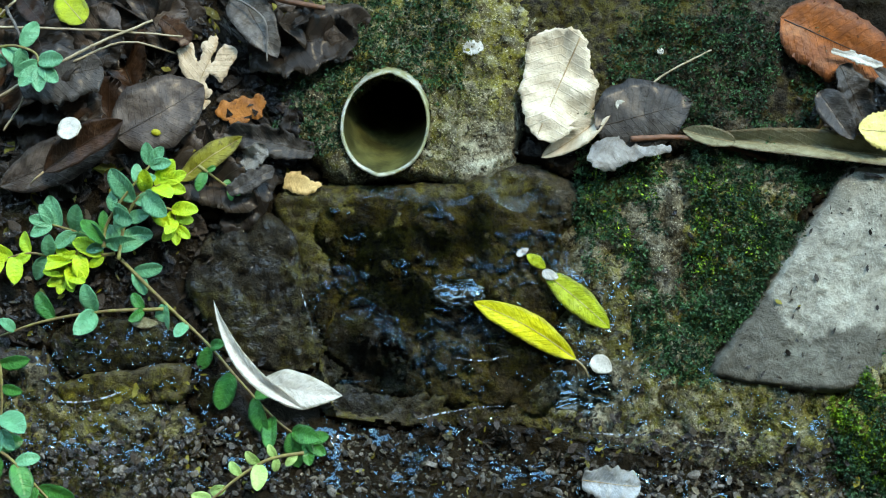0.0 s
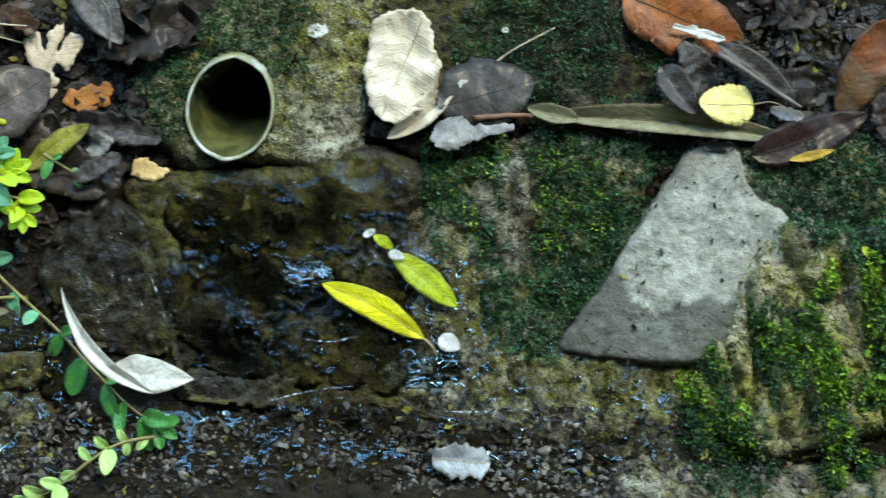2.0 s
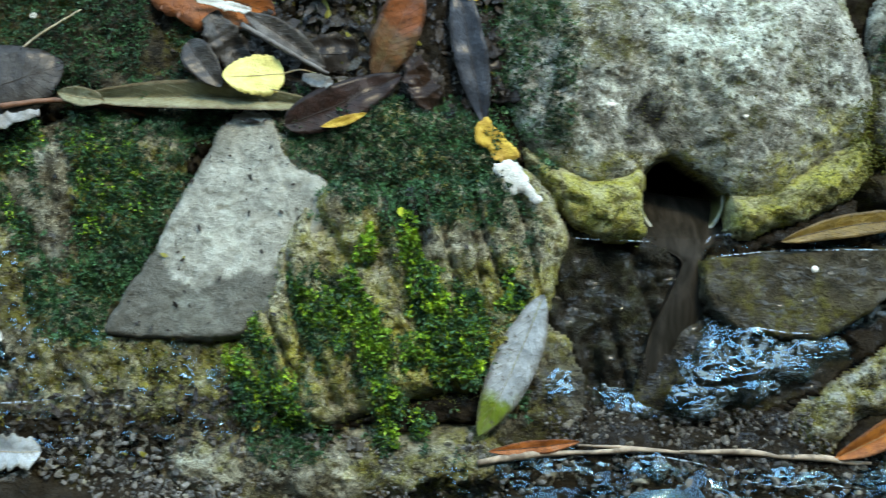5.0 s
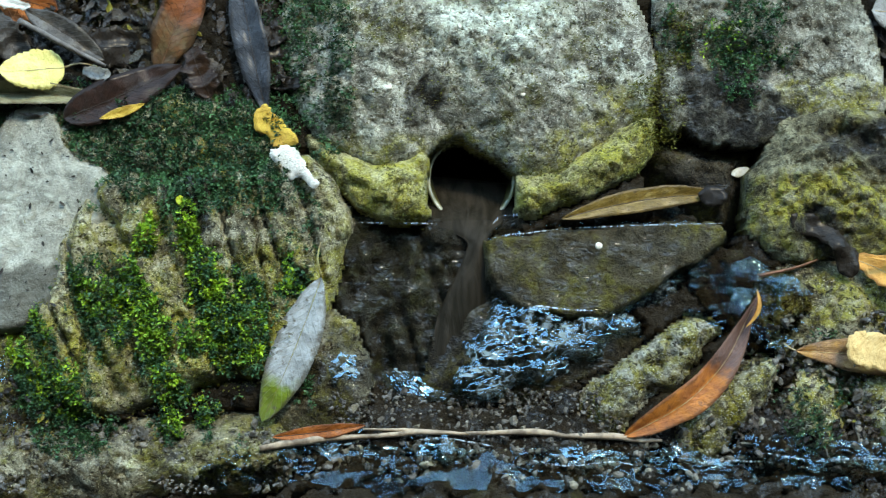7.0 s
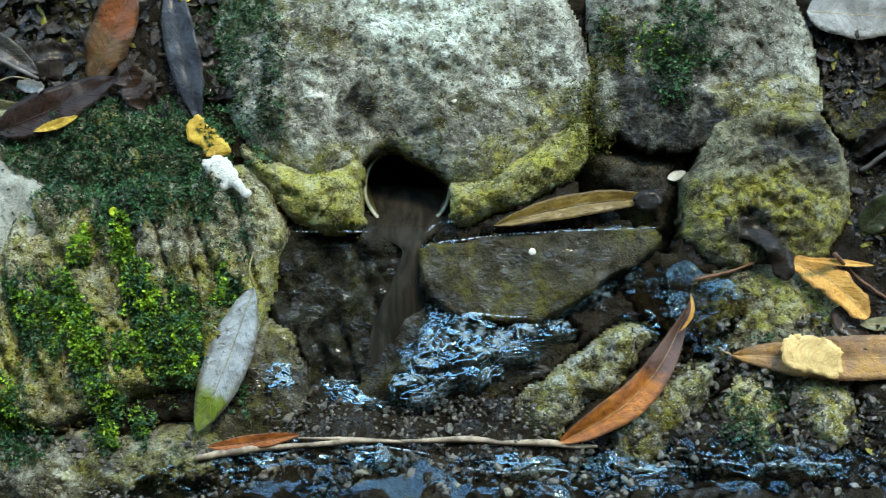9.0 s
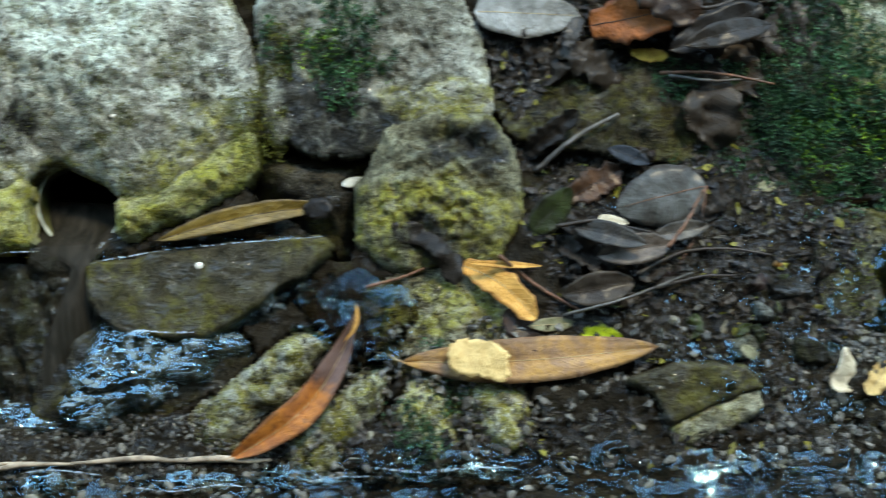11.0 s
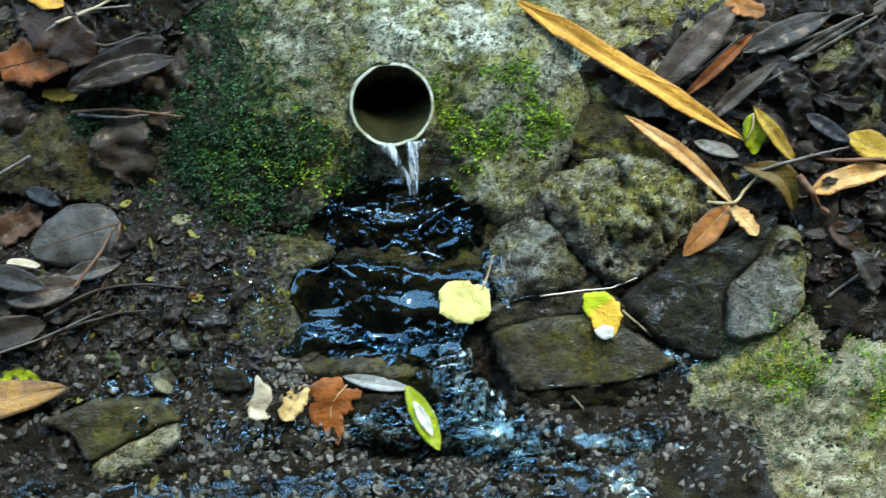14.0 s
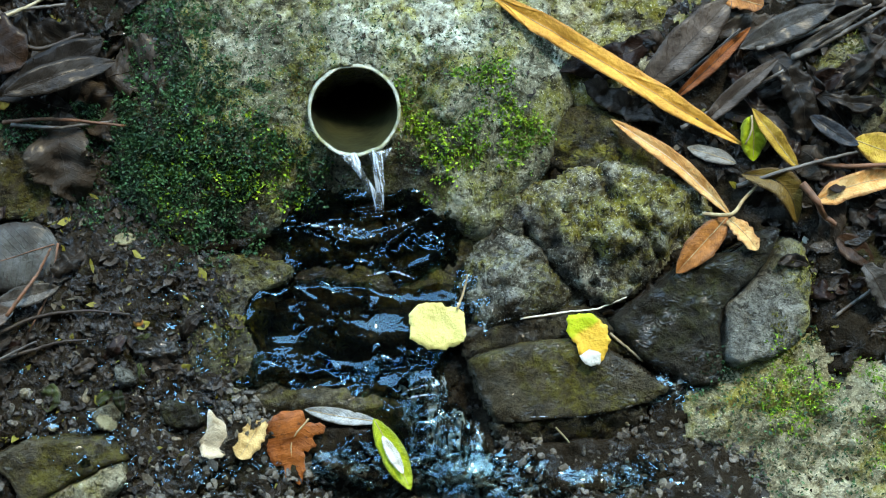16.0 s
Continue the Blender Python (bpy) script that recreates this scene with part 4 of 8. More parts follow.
ROCKS["recess_rock"] = stone([(0.846, 0.11), (0.867, 0.114), (0.891, 0.107), (0.951, 0.108), (0.942, 0.081), (0.934, 0.049), (0.922, 0.016), (0.908, 0.034), (0.867, 0.06), (0.844, 0.076)], -0.030, "dark wet recess between two boulders", ROCK_DARK, 0.03, (0, 0.2), seed=46, wet=0.3, base=-0.075, soft=0.3, grow=0.004)
ROCKS["flat_wet_stone"] = stone([(0.714, 0.022), (0.718, 0.018), (0.778, 0.024), (0.839, 0.031), (0.906, 0.032), (0.911, 0.023), (0.896, 0.007), (0.866, -0.009), (0.848, -0.027), (0.82, -0.041), (0.778, -0.047), (0.751, -0.042), (0.736, -0.035), (0.724, -0.023), (0.713, -0.009)], 0.002, "flat brown stone under a film of water", ROCK_BROWN, 0.004, (0, -0.04), 0.0025, 0.0012, seed=20, wet=0.12, sharp=1, warp=0.005, crease=0.002, grow=0.002, rug=0.0022)
ROCKS["chute_left"] = stone([(0.566, 0.035), (0.592, 0.032), (0.634, 0.031), (0.674, 0.029), (0.7, 0.009), (0.695, -0.023), (0.674, -0.051), (0.665, -0.101), (0.636, -0.104), (0.608, -0.079), (0.593, -0.042), (0.583, -0.014), (0.57, 0.009)], -0.018, "dark fluted wet rock in the chute below the outlet", ROCK_BLACK, 0.014, (0.0, 0.16), 0.006, 0.004, seed=21, wet=1.0, ridges=0.010, warp=0.006, facet=0.1, rug=0.0042)
ROCKS["splash_rock"] = stone([(0.704, -0.027), (0.76, -0.041), (0.834, -0.049), (0.816, -0.077), (0.751, -0.105), (0.668, -0.111), (0.681, -0.069)], -0.010, "wet rock with water splashing over it", ROCK_DARK, 0.03, (0, -0.06), 0.008, 0.004, seed=22, soft=0.9, wet=0.3)
ROCKS["foot_rock"] = stone([(0.569, -0.046), (0.593, -0.06), (0.607, -0.097), (0.603, -0.129), (0.557, -0.134), (0.543, -0.125)], 0.0, "wet stone at the foot of a mossy rock", ROCK_STREAK, 0.03, seed=23, wet=0.9, soft=0.5)
ROCKS["wedge_rock"] = stone([(0.79, -0.129), (0.799, -0.103), (0.844, -0.067), (0.886, -0.041), (0.909, -0.051), (0.885, -0.081), (0.839, -0.121), (0.815, -0.139)], 0.004, "slanting algae-streaked stone by the stream", ROCK_STREAK2, 0.012, seed=24, green=[(0.79, -0.101), (0.834, -0.082), (0.843, -0.114), (0.797, -0.137)], wet=0.15, soft=0.3, ridges=0.004, facet=0.15, rug=0.0035, grow=0.002)
ROCKS["wedge_rock2"] = stone([(0.877, -0.153), (0.874, -0.138), (0.903, -0.107), (0.931, -0.079), (0.957, -0.076), (0.952, -0.111), (0.924, -0.134), (0.896, -0.164)], 0.003, "narrow streaked stone between trickles", ROCK_STREAK2, 0.014, seed=25, green=[(0.908, -0.077), (0.959, -0.076), (0.944, -0.132), (0.903, -0.114)], wet=0.15, soft=0.3, ridges=0.004, facet=0.15, rug=0.0035, grow=0.002)
ROCKS["finger_stone"] = stone([(0.968, -0.097), (0.996, -0.08), (0.999, -0.112), (0.993, -0.148), (0.971, -0.147)], 0.000, "small upright algae-covered stone", ROCK_STREAK2, 0.016, seed=26, green=[(0.955, -0.074), (1.005, -0.076), (1.003, -0.121), (0.953, -0.12)], wet=-1, soft=0.4)
ROCKS["finger_stone2"] = stone([(1.027, -0.099), (1.05, -0.095), (1.062, -0.123), (1.057, -0.145), (1.039, -0.131)], 0.000, "small pale stone under the long leaf", ROCK_STREAK2, 0.016, seed=27, green=[(1.019, -0.076), (1.069, -0.077), (1.067, -0.114), (1.017, -0.112)], wet=-1, soft=0.4)
ROCKS["patch_stone"] = stone([(0.947, -0.019), (0.985, -0.006), (1.03, -0.012), (1.052, -0.041), (1.055, -0.077), (1.022, -0.094), (0.982, -0.084), (0.955, -0.061)], 0.001, "low mossy stone in the trickle", ROCK_STREAK, 0.025, seed=28, green=[(0.939, 0), (1.063, -0.004), (1.06, -0.068), (0.946, -0.056)], wet=0.1, soft=0.5, facet=0.3, rug=0.0042)
ROCKS["brown_slab"] = stone([(1.148, -0.095), (1.189, -0.084), (1.244, -0.089), (1.257, -0.105), (1.216, -0.118), (1.182, -0.131), (1.17, -0.108)], 0.008, "brown flat stone with a pale broken edge", ROCK_BROWN, 0.005, (0.0, 0.12), 0.002, 0.001, seed=29, wet=0.4, sharp=0, warp=0.002, crease=0.0015, grow=0.003, rug=0.0022)
ROCKS["brown_slab_edge"] = stone([(1.183, -0.133), (1.216, -0.12), (1.254, -0.108), (1.257, -0.122), (1.227, -0.136), (1.188, -0.15)], 0.004, "pale broken edge of a flat stone", ROCK_MOSSY, 0.006, (0, 0.25), seed=30, wet=0.0, sharp=1, warp=0.004, crease=0.0015, grow=0.004)
ROCKS["hollow_back"] = stone([(1.063, 0.165), (1.132, 0.155), (1.217, 0.162), (1.273, 0.148), (1.288, 0.104), (1.23, 0.085), (1.129, 0.107), (1.074, 0.121)], -0.008, "shaded dark rock at the back of a hollow", ROCK_DARK, 0.03, seed=31, facet=0.25, wet=0.3)
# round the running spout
# The first dark patch paints the shade of the left flank.
# The pale patch puts the light on the upper face into the colour.
ROCKS["spout_boulder"] = stone([(1.286, 0.187), (1.302, 0.237), (1.333, 0.285), (1.421, 0.302), (1.527, 0.281), (1.6, 0.238), (1.622, 0.174), (1.62, 0.118), (1.593, 0.073), (1.546, 0.044), (1.582, 0.057), (1.544, 0.027), (1.515, 0.039), (1.488, 0.066), (1.421, 0.074), (1.393, 0.054), (1.342, 0.051), (1.288, 0.066), (1.273, 0.128)], 0.024, "big rounded boulder with a pipe through it", ROCK_SPOUT, 0.13, (0.03, -0.05), 0.008, 0.004, seed=32, base=-0.018, grow=0.004, dents=[(1.505, 0.115, 0.014, 0.028, -0.014), (1.46, 0.075, 0.05, 0.02, -0.016)], cell=0.002, green=[(1.441, 0.247), (1.586, 0.23), (1.606, 0.184), (1.494, 0.189)], warp=0.005, soft=0.2, damp=[(1.357, -0.154), (1.396, 0.079), (1.424, 0.098), (1.458, 0.096), (1.491, 0.091), (1.511, 0.072), (1.541, 0.038), (1.528, -0.175)], wet=-1, rug=0.0018, crust_shade=[[(1.265, 0.285), (1.315, 0.275), (1.335, 0.2), (1.338, 0.121), (1.385, 0.095), (1.38, 0.05), (1.27, 0.06)], [(1.483, 0.095), (1.501, 0.097), (1.519, 0.069), (1.48, 0.067)]], pale=[(1.435, 0.274), (1.555, 0.26), (1.564, 0.159), (1.516, 0.156), (1.441, 0.177)])
ROCKS["spout_step"] = stone([(1.386, 0.063), (1.421, 0.072), (1.505, 0.062), (1.554, 0.043), (1.551, 0.013), (1.522, -0.009), (1.446, -0.004), (1.376, 0.017)], -0.016, "wet step that the spout falls on", ROCK_BROWN, 0.05, (0, -0.14), 0.005, 0.004, seed=33, wet=1.0, soft=0.7)
# The dark band paints the shade in the cleft above the foot stone.
ROCKS["side_rock"] = stone([(1.603, 0.06), (1.612, 0.07), (1.634, 0.074), (1.676, 0.063), (1.704, 0.047), (1.72, 0.028), (1.717, 0.016), (1.692, 0.005), (1.675, -0.011), (1.66, -0.025), (1.633, -0.034), (1.617, -0.025), (1.599, -0.005), (1.579, 0.026), (1.553, 0.034), (1.574, 0.052)], 0.022, "wet rock streaked with yellow-green algae", ROCK_STREAK2, 0.012, (0, 0), 0.008, 0.006, seed=34, green=[(1.555, 0.055), (1.606, 0.053), (1.693, 0.064), (1.678, 0.019), (1.634, 0.007), (1.585, 0.022)], wet=0.2, sharp=1, ridges=0.009, crease=0.007, facet=0.4, base=-0.012, grow=0.002, warp=0.008, rug=0.0042, crust_shade=[[(1.548, 0.04), (1.574, 0.043), (1.596, 0.027), (1.608, -0.003), (1.621, -0.03), (1.605, -0.028), (1.593, 0.005), (1.572, 0.027)]])
ROCKS["spout_skirt"] = stone([(1.397, 0.092), (1.421, 0.078), (1.481, 0.071), (1.546, 0.083), (1.593, 0.073), (1.564, 0.055), (1.543, 0.023), (1.527, -0.005), (1.5, 0.019), (1.45, 0.03), (1.408, 0.039), (1.385, 0.055)], -0.016, "wet algae-streaked foot of a boulder", ROCK_BROWN, 0.05, (0, 0.10), 0.006, 0.004, seed=43, wet=0.3, soft=0.3)
ROCKS["pool_side"] = stone([(1.315, 0.001), (1.346, 0.016), (1.376, 0.013), (1.381, -0.013), (1.365, -0.028), (1.359, -0.066), (1.33, -0.054), (1.308, -0.041)], -0.007, "low olive-stained stone beside a pool", ROCK_BROWN, 0.02, seed=44, wet=0.2, soft=0.9, grow=0.002, green=[(1.337, 0.009), (1.367, 0.014), (1.371, -0.029), (1.358, -0.066), (1.323, -0.04)], facet=0.1)
ROCKS["pool_bed"] = stone([(1.372, -0.017), (1.428, -0.011), (1.495, -0.027), (1.522, -0.051), (1.488, -0.081), (1.421, -0.078), (1.372, -0.059)], -0.018, "dark stone bed of a small pool", ROCK_BLACK, 0.03, seed=45, wet=0.0, soft=0.8)
ROCKS["stream_foot"] = stone([(0.278, -0.141), (0.36, -0.145), (0.462, -0.144), (0.545, -0.135), (0.555, -0.16), (0.537, -0.183), (0.372, -0.193), (0.28, -0.187)], 0.004, "low speckled stone in the stream", ROCK_MOSSY, 0.03, seed=47, wet=0.5, soft=0.5, base=-0.02)
ROCKS["side_rock_foot"] = stone([(1.548, 0.034), (1.577, 0.025), (1.598, -0.006), (1.616, -0.034), (1.591, -0.033), (1.566, -0.036), (1.531, -0.041), (1.521, -0.022), (1.527, 0.007)], 0.006, "wet streaked stone at the pool's side", ROCK_STREAK2, 0.014, (0, 0.1), 0.008, 0.005, seed=48, wet=0.6, sharp=1, facet=0.35, grow=0.002, green=[(1.559, 0.012), (1.584, 0.009), (1.613, -0.032), (1.561, -0.035)], rug=0.0042)
ROCKS["low_step"] = stone([(1.307, -0.043), (1.326, -0.053), (1.354, -0.064), (1.404, -0.071), (1.454, -0.082), (1.472, -0.1), (1.456, -0.101), (1.419, -0.093), (1.365, -0.084), (1.328, -0.073), (1.31, -0.06)], -0.004, "thin olive-brown stone lip of the pool", ROCK_BROWN, 0.016, seed=35, wet=0.1, soft=0.7, lump=0.004, grow=0.006, warp=0.006, rug=0.0022)
ROCKS["brown_plate"] = stone([(1.521, -0.064), (1.551, -0.058), (1.598, -0.057), (1.626, -0.067), (1.667, -0.103), (1.65, -0.11), (1.62, -0.114), (1.578, -0.114), (1.536, -0.112), (1.527, -0.09)], 0.004, "flat brown wet stone plate beside the outflow", ROCK_BROWN, 0.003, (0, 0.04), 0.003, 0.0015, seed=36, wet=0.2, sharp=0, warp=0.001, crease=0.002, grow=0.002, rug=0.0022)
ROCKS["brown_plate_front"] = stone([(1.533, -0.11), (1.578, -0.113), (1.621, -0.114), (1.651, -0.11), (1.644, -0.131), (1.619, -0.132), (1.58, -0.13), (1.538, -0.131)], -0.003, "dark broken front face of a stone plate", ROCK_DARK, 0.004, (0, 0.5), 0.003, 0.002, seed=55, wet=0.2, sharp=1, warp=0.003, grow=0.002)
ROCKS["plate_back"] = stone([(1.516, -0.046), (1.536, -0.039), (1.592, -0.035), (1.618, -0.035), (1.637, -0.057), (1.651, -0.08), (1.627, -0.068), (1.598, -0.058), (1.551, -0.058), (1.521, -0.064)], -0.004, "dark wet stone behind a leaf", ROCK_DARK, 0.006, (0, 0.05), 0.003, 0.0015, seed=56, wet=0.3, sharp=1, warp=0.004, grow=0.002, rug=0.0022)
ROCKS["angular_rock"] = stone([(1.631, -0.041), (1.66, -0.028), (1.683, -0.015), (1.727, -0.003), (1.758, 0.011), (1.768, 0.009), (1.747, -0.024), (1.717, -0.043), (1.711, -0.055), (1.709, -0.105), (1.689, -0.103), (1.653, -0.082), (1.636, -0.059)], 0.010, "dark wet face of an angular rock", ROCK_BLACK, 0.008, (0.10, 0.10), 0.005, 0.003, seed=37, wet=0.5, sharp=1, warp=0.004, crease=0.003, grow=0.002, rug=0.0022)
ROCKS["angular_rock_side"] = stone([(1.746, -0.024), (1.768, 0.002), (1.781, -0.006), (1.786, -0.036), (1.778, -0.073), (1.755, -0.087), (1.712, -0.095), (1.713, -0.054), (1.719, -0.042)], 0.008, "grey rough dry side of an angular rock", ROCK_SLATE, 0.007, (-0.10, 0), 0.004, 0.003, seed=38, sharp=1, wet=-1, warp=0.003, crease=0.004, grow=0.002, rug=0.003, green=[(1.774, 0.008), (1.796, -0.003), (1.782, -0.078), (1.769, -0.077)])
ROCKS["moss_shelf"] = stone([(1.688, -0.119), (1.701, -0.102), (1.722, -0.093), (1.755, -0.086), (1.78, -0.076), (1.803, -0.098), (1.845, -0.107), (1.906, -0.136), (1.895, -0.245), (1.782, -0.252), (1.73, -0.24), (1.727, -0.192), (1.722, -0.161), (1.708, -0.149), (1.687, -0.137)], 0.001, "broad pale mossy shelf of rock by the stream", ROCK_SAND, 0.03, (0, 0.02), 0.006, 0.004, base=-0.009, seed=39, wet=-1, green=[(1.689, -0.11), (1.761, -0.089), (1.801, -0.115), (1.746, -0.134), (1.695, -0.136)], soft=0.9, warp=0.022, grow=0.002)
ROCKS["far_rock"] = stone([(1.612, 0.228), (1.694, 0.227), (1.746, 0.19), (1.715, 0.15), (1.668, 0.125), (1.621, 0.126)], -0.002, "grey-green rock behind the long orange leaf", ROCK_MOSSY, 0.03, seed=40, facet=0.1)
ROCKS["gap_rock"] = stone([(1.608, 0.076), (1.609, 0.104), (1.632, 0.114), (1.661, 0.104), (1.691, 0.066), (1.673, 0.064), (1.636, 0.075)], -0.006, "dark olive-stained stone below a long leaf", ROCK_DARK, 0.02, seed=49, wet=0.2, green=[(1.608, 0.093), (1.656, 0.1), (1.678, 0.067), (1.61, 0.071)])
ROCKS["far_rock2"] = stone([(1.801, 0.11), (1.836, 0.145), (1.9, 0.16), (1.93, 0.121), (1.919, 0.044), (1.856, 0.064), (1.81, 0.08)], 0.014, "pale rock among fallen leaves", ROCK_STREAK, 0.03, seed=41, facet=0.2, base=-0.03, wet=0.2)


def low_stone(key, corners, rise, label, material, seed, wet=0.5, **more):
    """A flat small stone lying in the wet soil."""
    u, v = np.array(corners).mean(0)
    ROCKS[key] = stone(corners, float(soil_height(np.array([u]), np.array([v]))[0]) + rise, label, material, 0.004, (0, 0.03), 0.002, 0.0015, seed=seed, wet=wet, grow=0.001, cell=0.0018, warp=0.003, crease=0.002, rug=0.0018, **more)


low_stone("hollow_plate", [(1.269, -0.019), (1.282, -0.015), (1.305, -0.024), (1.306, -0.037), (1.269, -0.034)], 0.016, "small olive stone plate in wet crumbs", ROCK_DARK, 71)
low_stone("hollow_chip", [(1.255, -0.031), (1.277, -0.052), (1.257, -0.055)], 0.016, "small grey three-cornered stone in wet crumbs", ROCK_SLATE, 72)
low_stone("hollow_flat", [(1.285, -0.063), (1.317, -0.072), (1.318, -0.092), (1.288, -0.087)], 0.016, "dark flat stone in wet gravel", ROCK_BLACK, 73)
low_stone("hollow_bit", [(1.233, -0.068), (1.253, -0.061), (1.258, -0.076), (1.238, -0.085)], 0.016, "small yellow-stained stone in wet crumbs", ROCK_KNOB, 74)
low_stone("silt_ledge", [(1.318, 0.04), (1.365, 0.035), (1.396, 0.024), (1.389, 0.010), (1.357, 0.001), (1.362, -0.039), (1.38, -0.069), (1.34, -0.08), (1.312, -0.05), (1.307, -0.003)], 0.007, "olive silt-covered ledge beside the pool", ROCK_KNOB, 75, 0.7)



make_ground()


# ---- pipes ----
def pipe(key, label, wall=0.0032, notch=0.0, seed=1):
    """A drain pipe through a rock: a tube with a worn rim, running back into the bank."""
    u, v, r, tall, out_n, lean = PIPES[key]
    sides, rng = 72, np.random.RandomState(seed)
    a = np.linspace(0, 2 * math.pi, sides, endpoint=False)
    worn = 0.0010 * np.interp(a, np.linspace(0, 2 * math.pi, 25), np.r_[rng.randn(24), 0]) - notch * np.exp(-(((a - 1.62) / 0.12) ** 2)) * 0.004
    rows = [(1.0, -0.10, 0), (1.0, out_n - 0.002, 1), (0.985, out_n, 1), (1 - 0.8 * wall / r, out_n, 1), (1 - wall / r, out_n - 0.002, 1), (1 - wall / r, -0.12, 0), (1 - wall / r, -0.30, 0)]
    verts = []
    for k, z, rim in rows:
        z2 = z + rim * worn
        verts.append(np.stack([k * r * np.cos(a), k * r * tall * np.sin(a) + lean * (z2 - out_n), z2], 1))
    verts = np.concatenate(verts)
    faces = [(i * sides + j, i * sides + (j + 1) % sides, (i + 1) * sides + (j + 1) % sides, (i + 1) * sides + j) for i in range(len(rows) - 1) for j in range(sides)]
    faces.append(tuple((len(rows) - 1) * sides + j for j in range(sides)))
    root = thing("drain_pipe", u, v, 0.0, label, "pipe", "pipes in the bank")
    ring = 4 * sides
    part("tube", mesh_of("tube", verts[: 5 * sides], faces[:ring], PIPE), root)
    inner = [tuple(i - ring for i in f) for f in faces[ring:]]
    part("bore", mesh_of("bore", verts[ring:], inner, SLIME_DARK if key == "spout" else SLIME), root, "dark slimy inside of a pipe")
    return root


pipe("upper", "grey-green plastic drain pipe end in mossy rock", 0.0027, notch=1.0, seed=3)
pipe("broken", "broken grey pipe half hidden under a boulder", seed=5)
pipe("spout", "grey-green pipe end with water running out", 0.0026, seed=7)


# ---- moss ----
def moss(corners, material, label, density=0.30, size=0.0032, patchy=0.0, seed=1, freq=22, streak=1.0, clump=None):
    """Moss: many tiny leaflets on the stones, in patches with ragged edges."""
    rng = np.random.RandomState(seed)
    poly = rounded(corners, 2)
    (u0, v0), (u1, v1) = poly.min(0) - 0.02, poly.max(0) + 0.02
    count = int((u1 - u0) * (v1 - v0) * 1e6 * density * 2.1)
    u, v = rng.uniform(u0, u1, count), rng.uniform(v0, v1, count)
    fine = fbm(u + (0.25 * v if streak < 1 else 0), v * streak, freq, 4, (seed if clump is None else clump) + 70, 0.65) * (1 if streak == 1 else 1.9)
    bare = (inside_by(u, v, ROCKS["grey_slab"][1]) > -0.004 + 0.005 * rng.rand(count) ** 2) & (inside_by(u, v, ROCKS["green_rock"][1]) < 0.004)
    keep = np.minimum(inside_by(u, v, poly) / 0.025, 9 if streak == 1 else 0.35) + 3.0 * fine > 0.5 * patchy - 0.3 + 0.5 * rng.rand(count)
    keep &= ~bare
    for a, b, r, tall, out, lean in PIPES.values():
        keep &= np.hypot(u - a, (v - b) / tall) > r + 0.001
    u, v = u[keep], v[keep]
    n = surface(u, v)
    e = 0.003
    slope = np.stack([(surface(u + e, v) - n) / e, (surface(u, v + e) - n) / e], 1)
    ok = (n > -0.05) & (np.abs(slope).max(1) < 4)
    u, v, n, slope = u[ok], v[ok], n[ok], slope[ok]
    k = len(u)
    up = np.stack([-slope[:, 0], -slope[:, 1], np.ones(k)], 1)
    up /= np.linalg.norm(up, axis=1)[:, None]
    way = up * 0.7 + rng.randn(k, 3) * 0.62
    way /= np.linalg.norm(way, axis=1)[:, None]
    side = np.cross(way, rng.randn(k, 3))
    side /= np.linalg.norm(side, axis=1)[:, None]
    long = 0.85 * size * rng.uniform(0.6, 1.5, k)[:, None]
    cushion = (0.006 if streak == 1 else 0.009) * np.clip(fbm(u, v, 55, 3, seed + 90, 0.6) + 0.15, 0, 1)
    foot = np.stack([u, v, n - 0.0005], 1) + up * (0.0018 * rng.rand(k) + cushion)[:, None]
    quad = np.stack([foot, foot + long * (0.55 * way + 0.26 * side), foot + long * way, foot + long * (0.55 * way - 0.26 * side)], 1).reshape(-1, 3)
    cu, cv = poly.mean(0)
    me = mesh_of("moss", quad - (cu, cv, 0), np.arange(4 * k).reshape(-1, 4), material, soft=False)
    ob = thing("moss", cu, cv, 0, label, "moss", "moss on the rocks", data=me)
    ob["kind"] = "stuff"


moss([(-0.157, 0.122), (-0.138, 0.177), (-0.087, 0.218), (-0.028, 0.201), (-0.037, 0.162), (-0.093, 0.159), (-0.113, 0.128), (-0.112, 0.09), (-0.141, 0.093)], MOSS_DEEP, "dark green moss over the rock round a pipe", 0.4, seed=1, patchy=-2.2)
moss([(-0.138, 0.177), (-0.049, 0.218), (0.02, 0.198), (0.043, 0.134), (0.029, 0.089), (-0.017, 0.083), (-0.04, 0.152), (-0.098, 0.158)], MOSS_OLIVE, "thin olive moss on grey rock", 0.12, 0.0025, 1.0, seed=2)
moss([(0.122, 0.221), (0.217, 0.253), (0.266, 0.201), (0.263, 0.144), (0.188, 0.139), (0.131, 0.184)], MOSS_DEEP, "dark moss in shade under fallen leaves", 0.34, seed=3, patchy=-1.2)
moss([(0.102, 0.075), (0.173, 0.108), (0.302, 0.125), (0.286, 0.061), (0.25, 0.001), (0.222, -0.031), (0.187, -0.017), (0.134, 0.037)], MOSS_DEEP, "dark green moss on a broad rock", 0.62, seed=4, patchy=-0.1, streak=0.35, freq=20, clump=4)
moss([(0.112, 0.062), (0.15, 0.1), (0.244, 0.098), (0.21, 0.033), (0.149, 0.029)], MOSS_BRIGHT, "yellow-green moss tufts on rock", 0.14, 0.0032, 1.3, seed=5, freq=20, streak=0.35, clump=4)
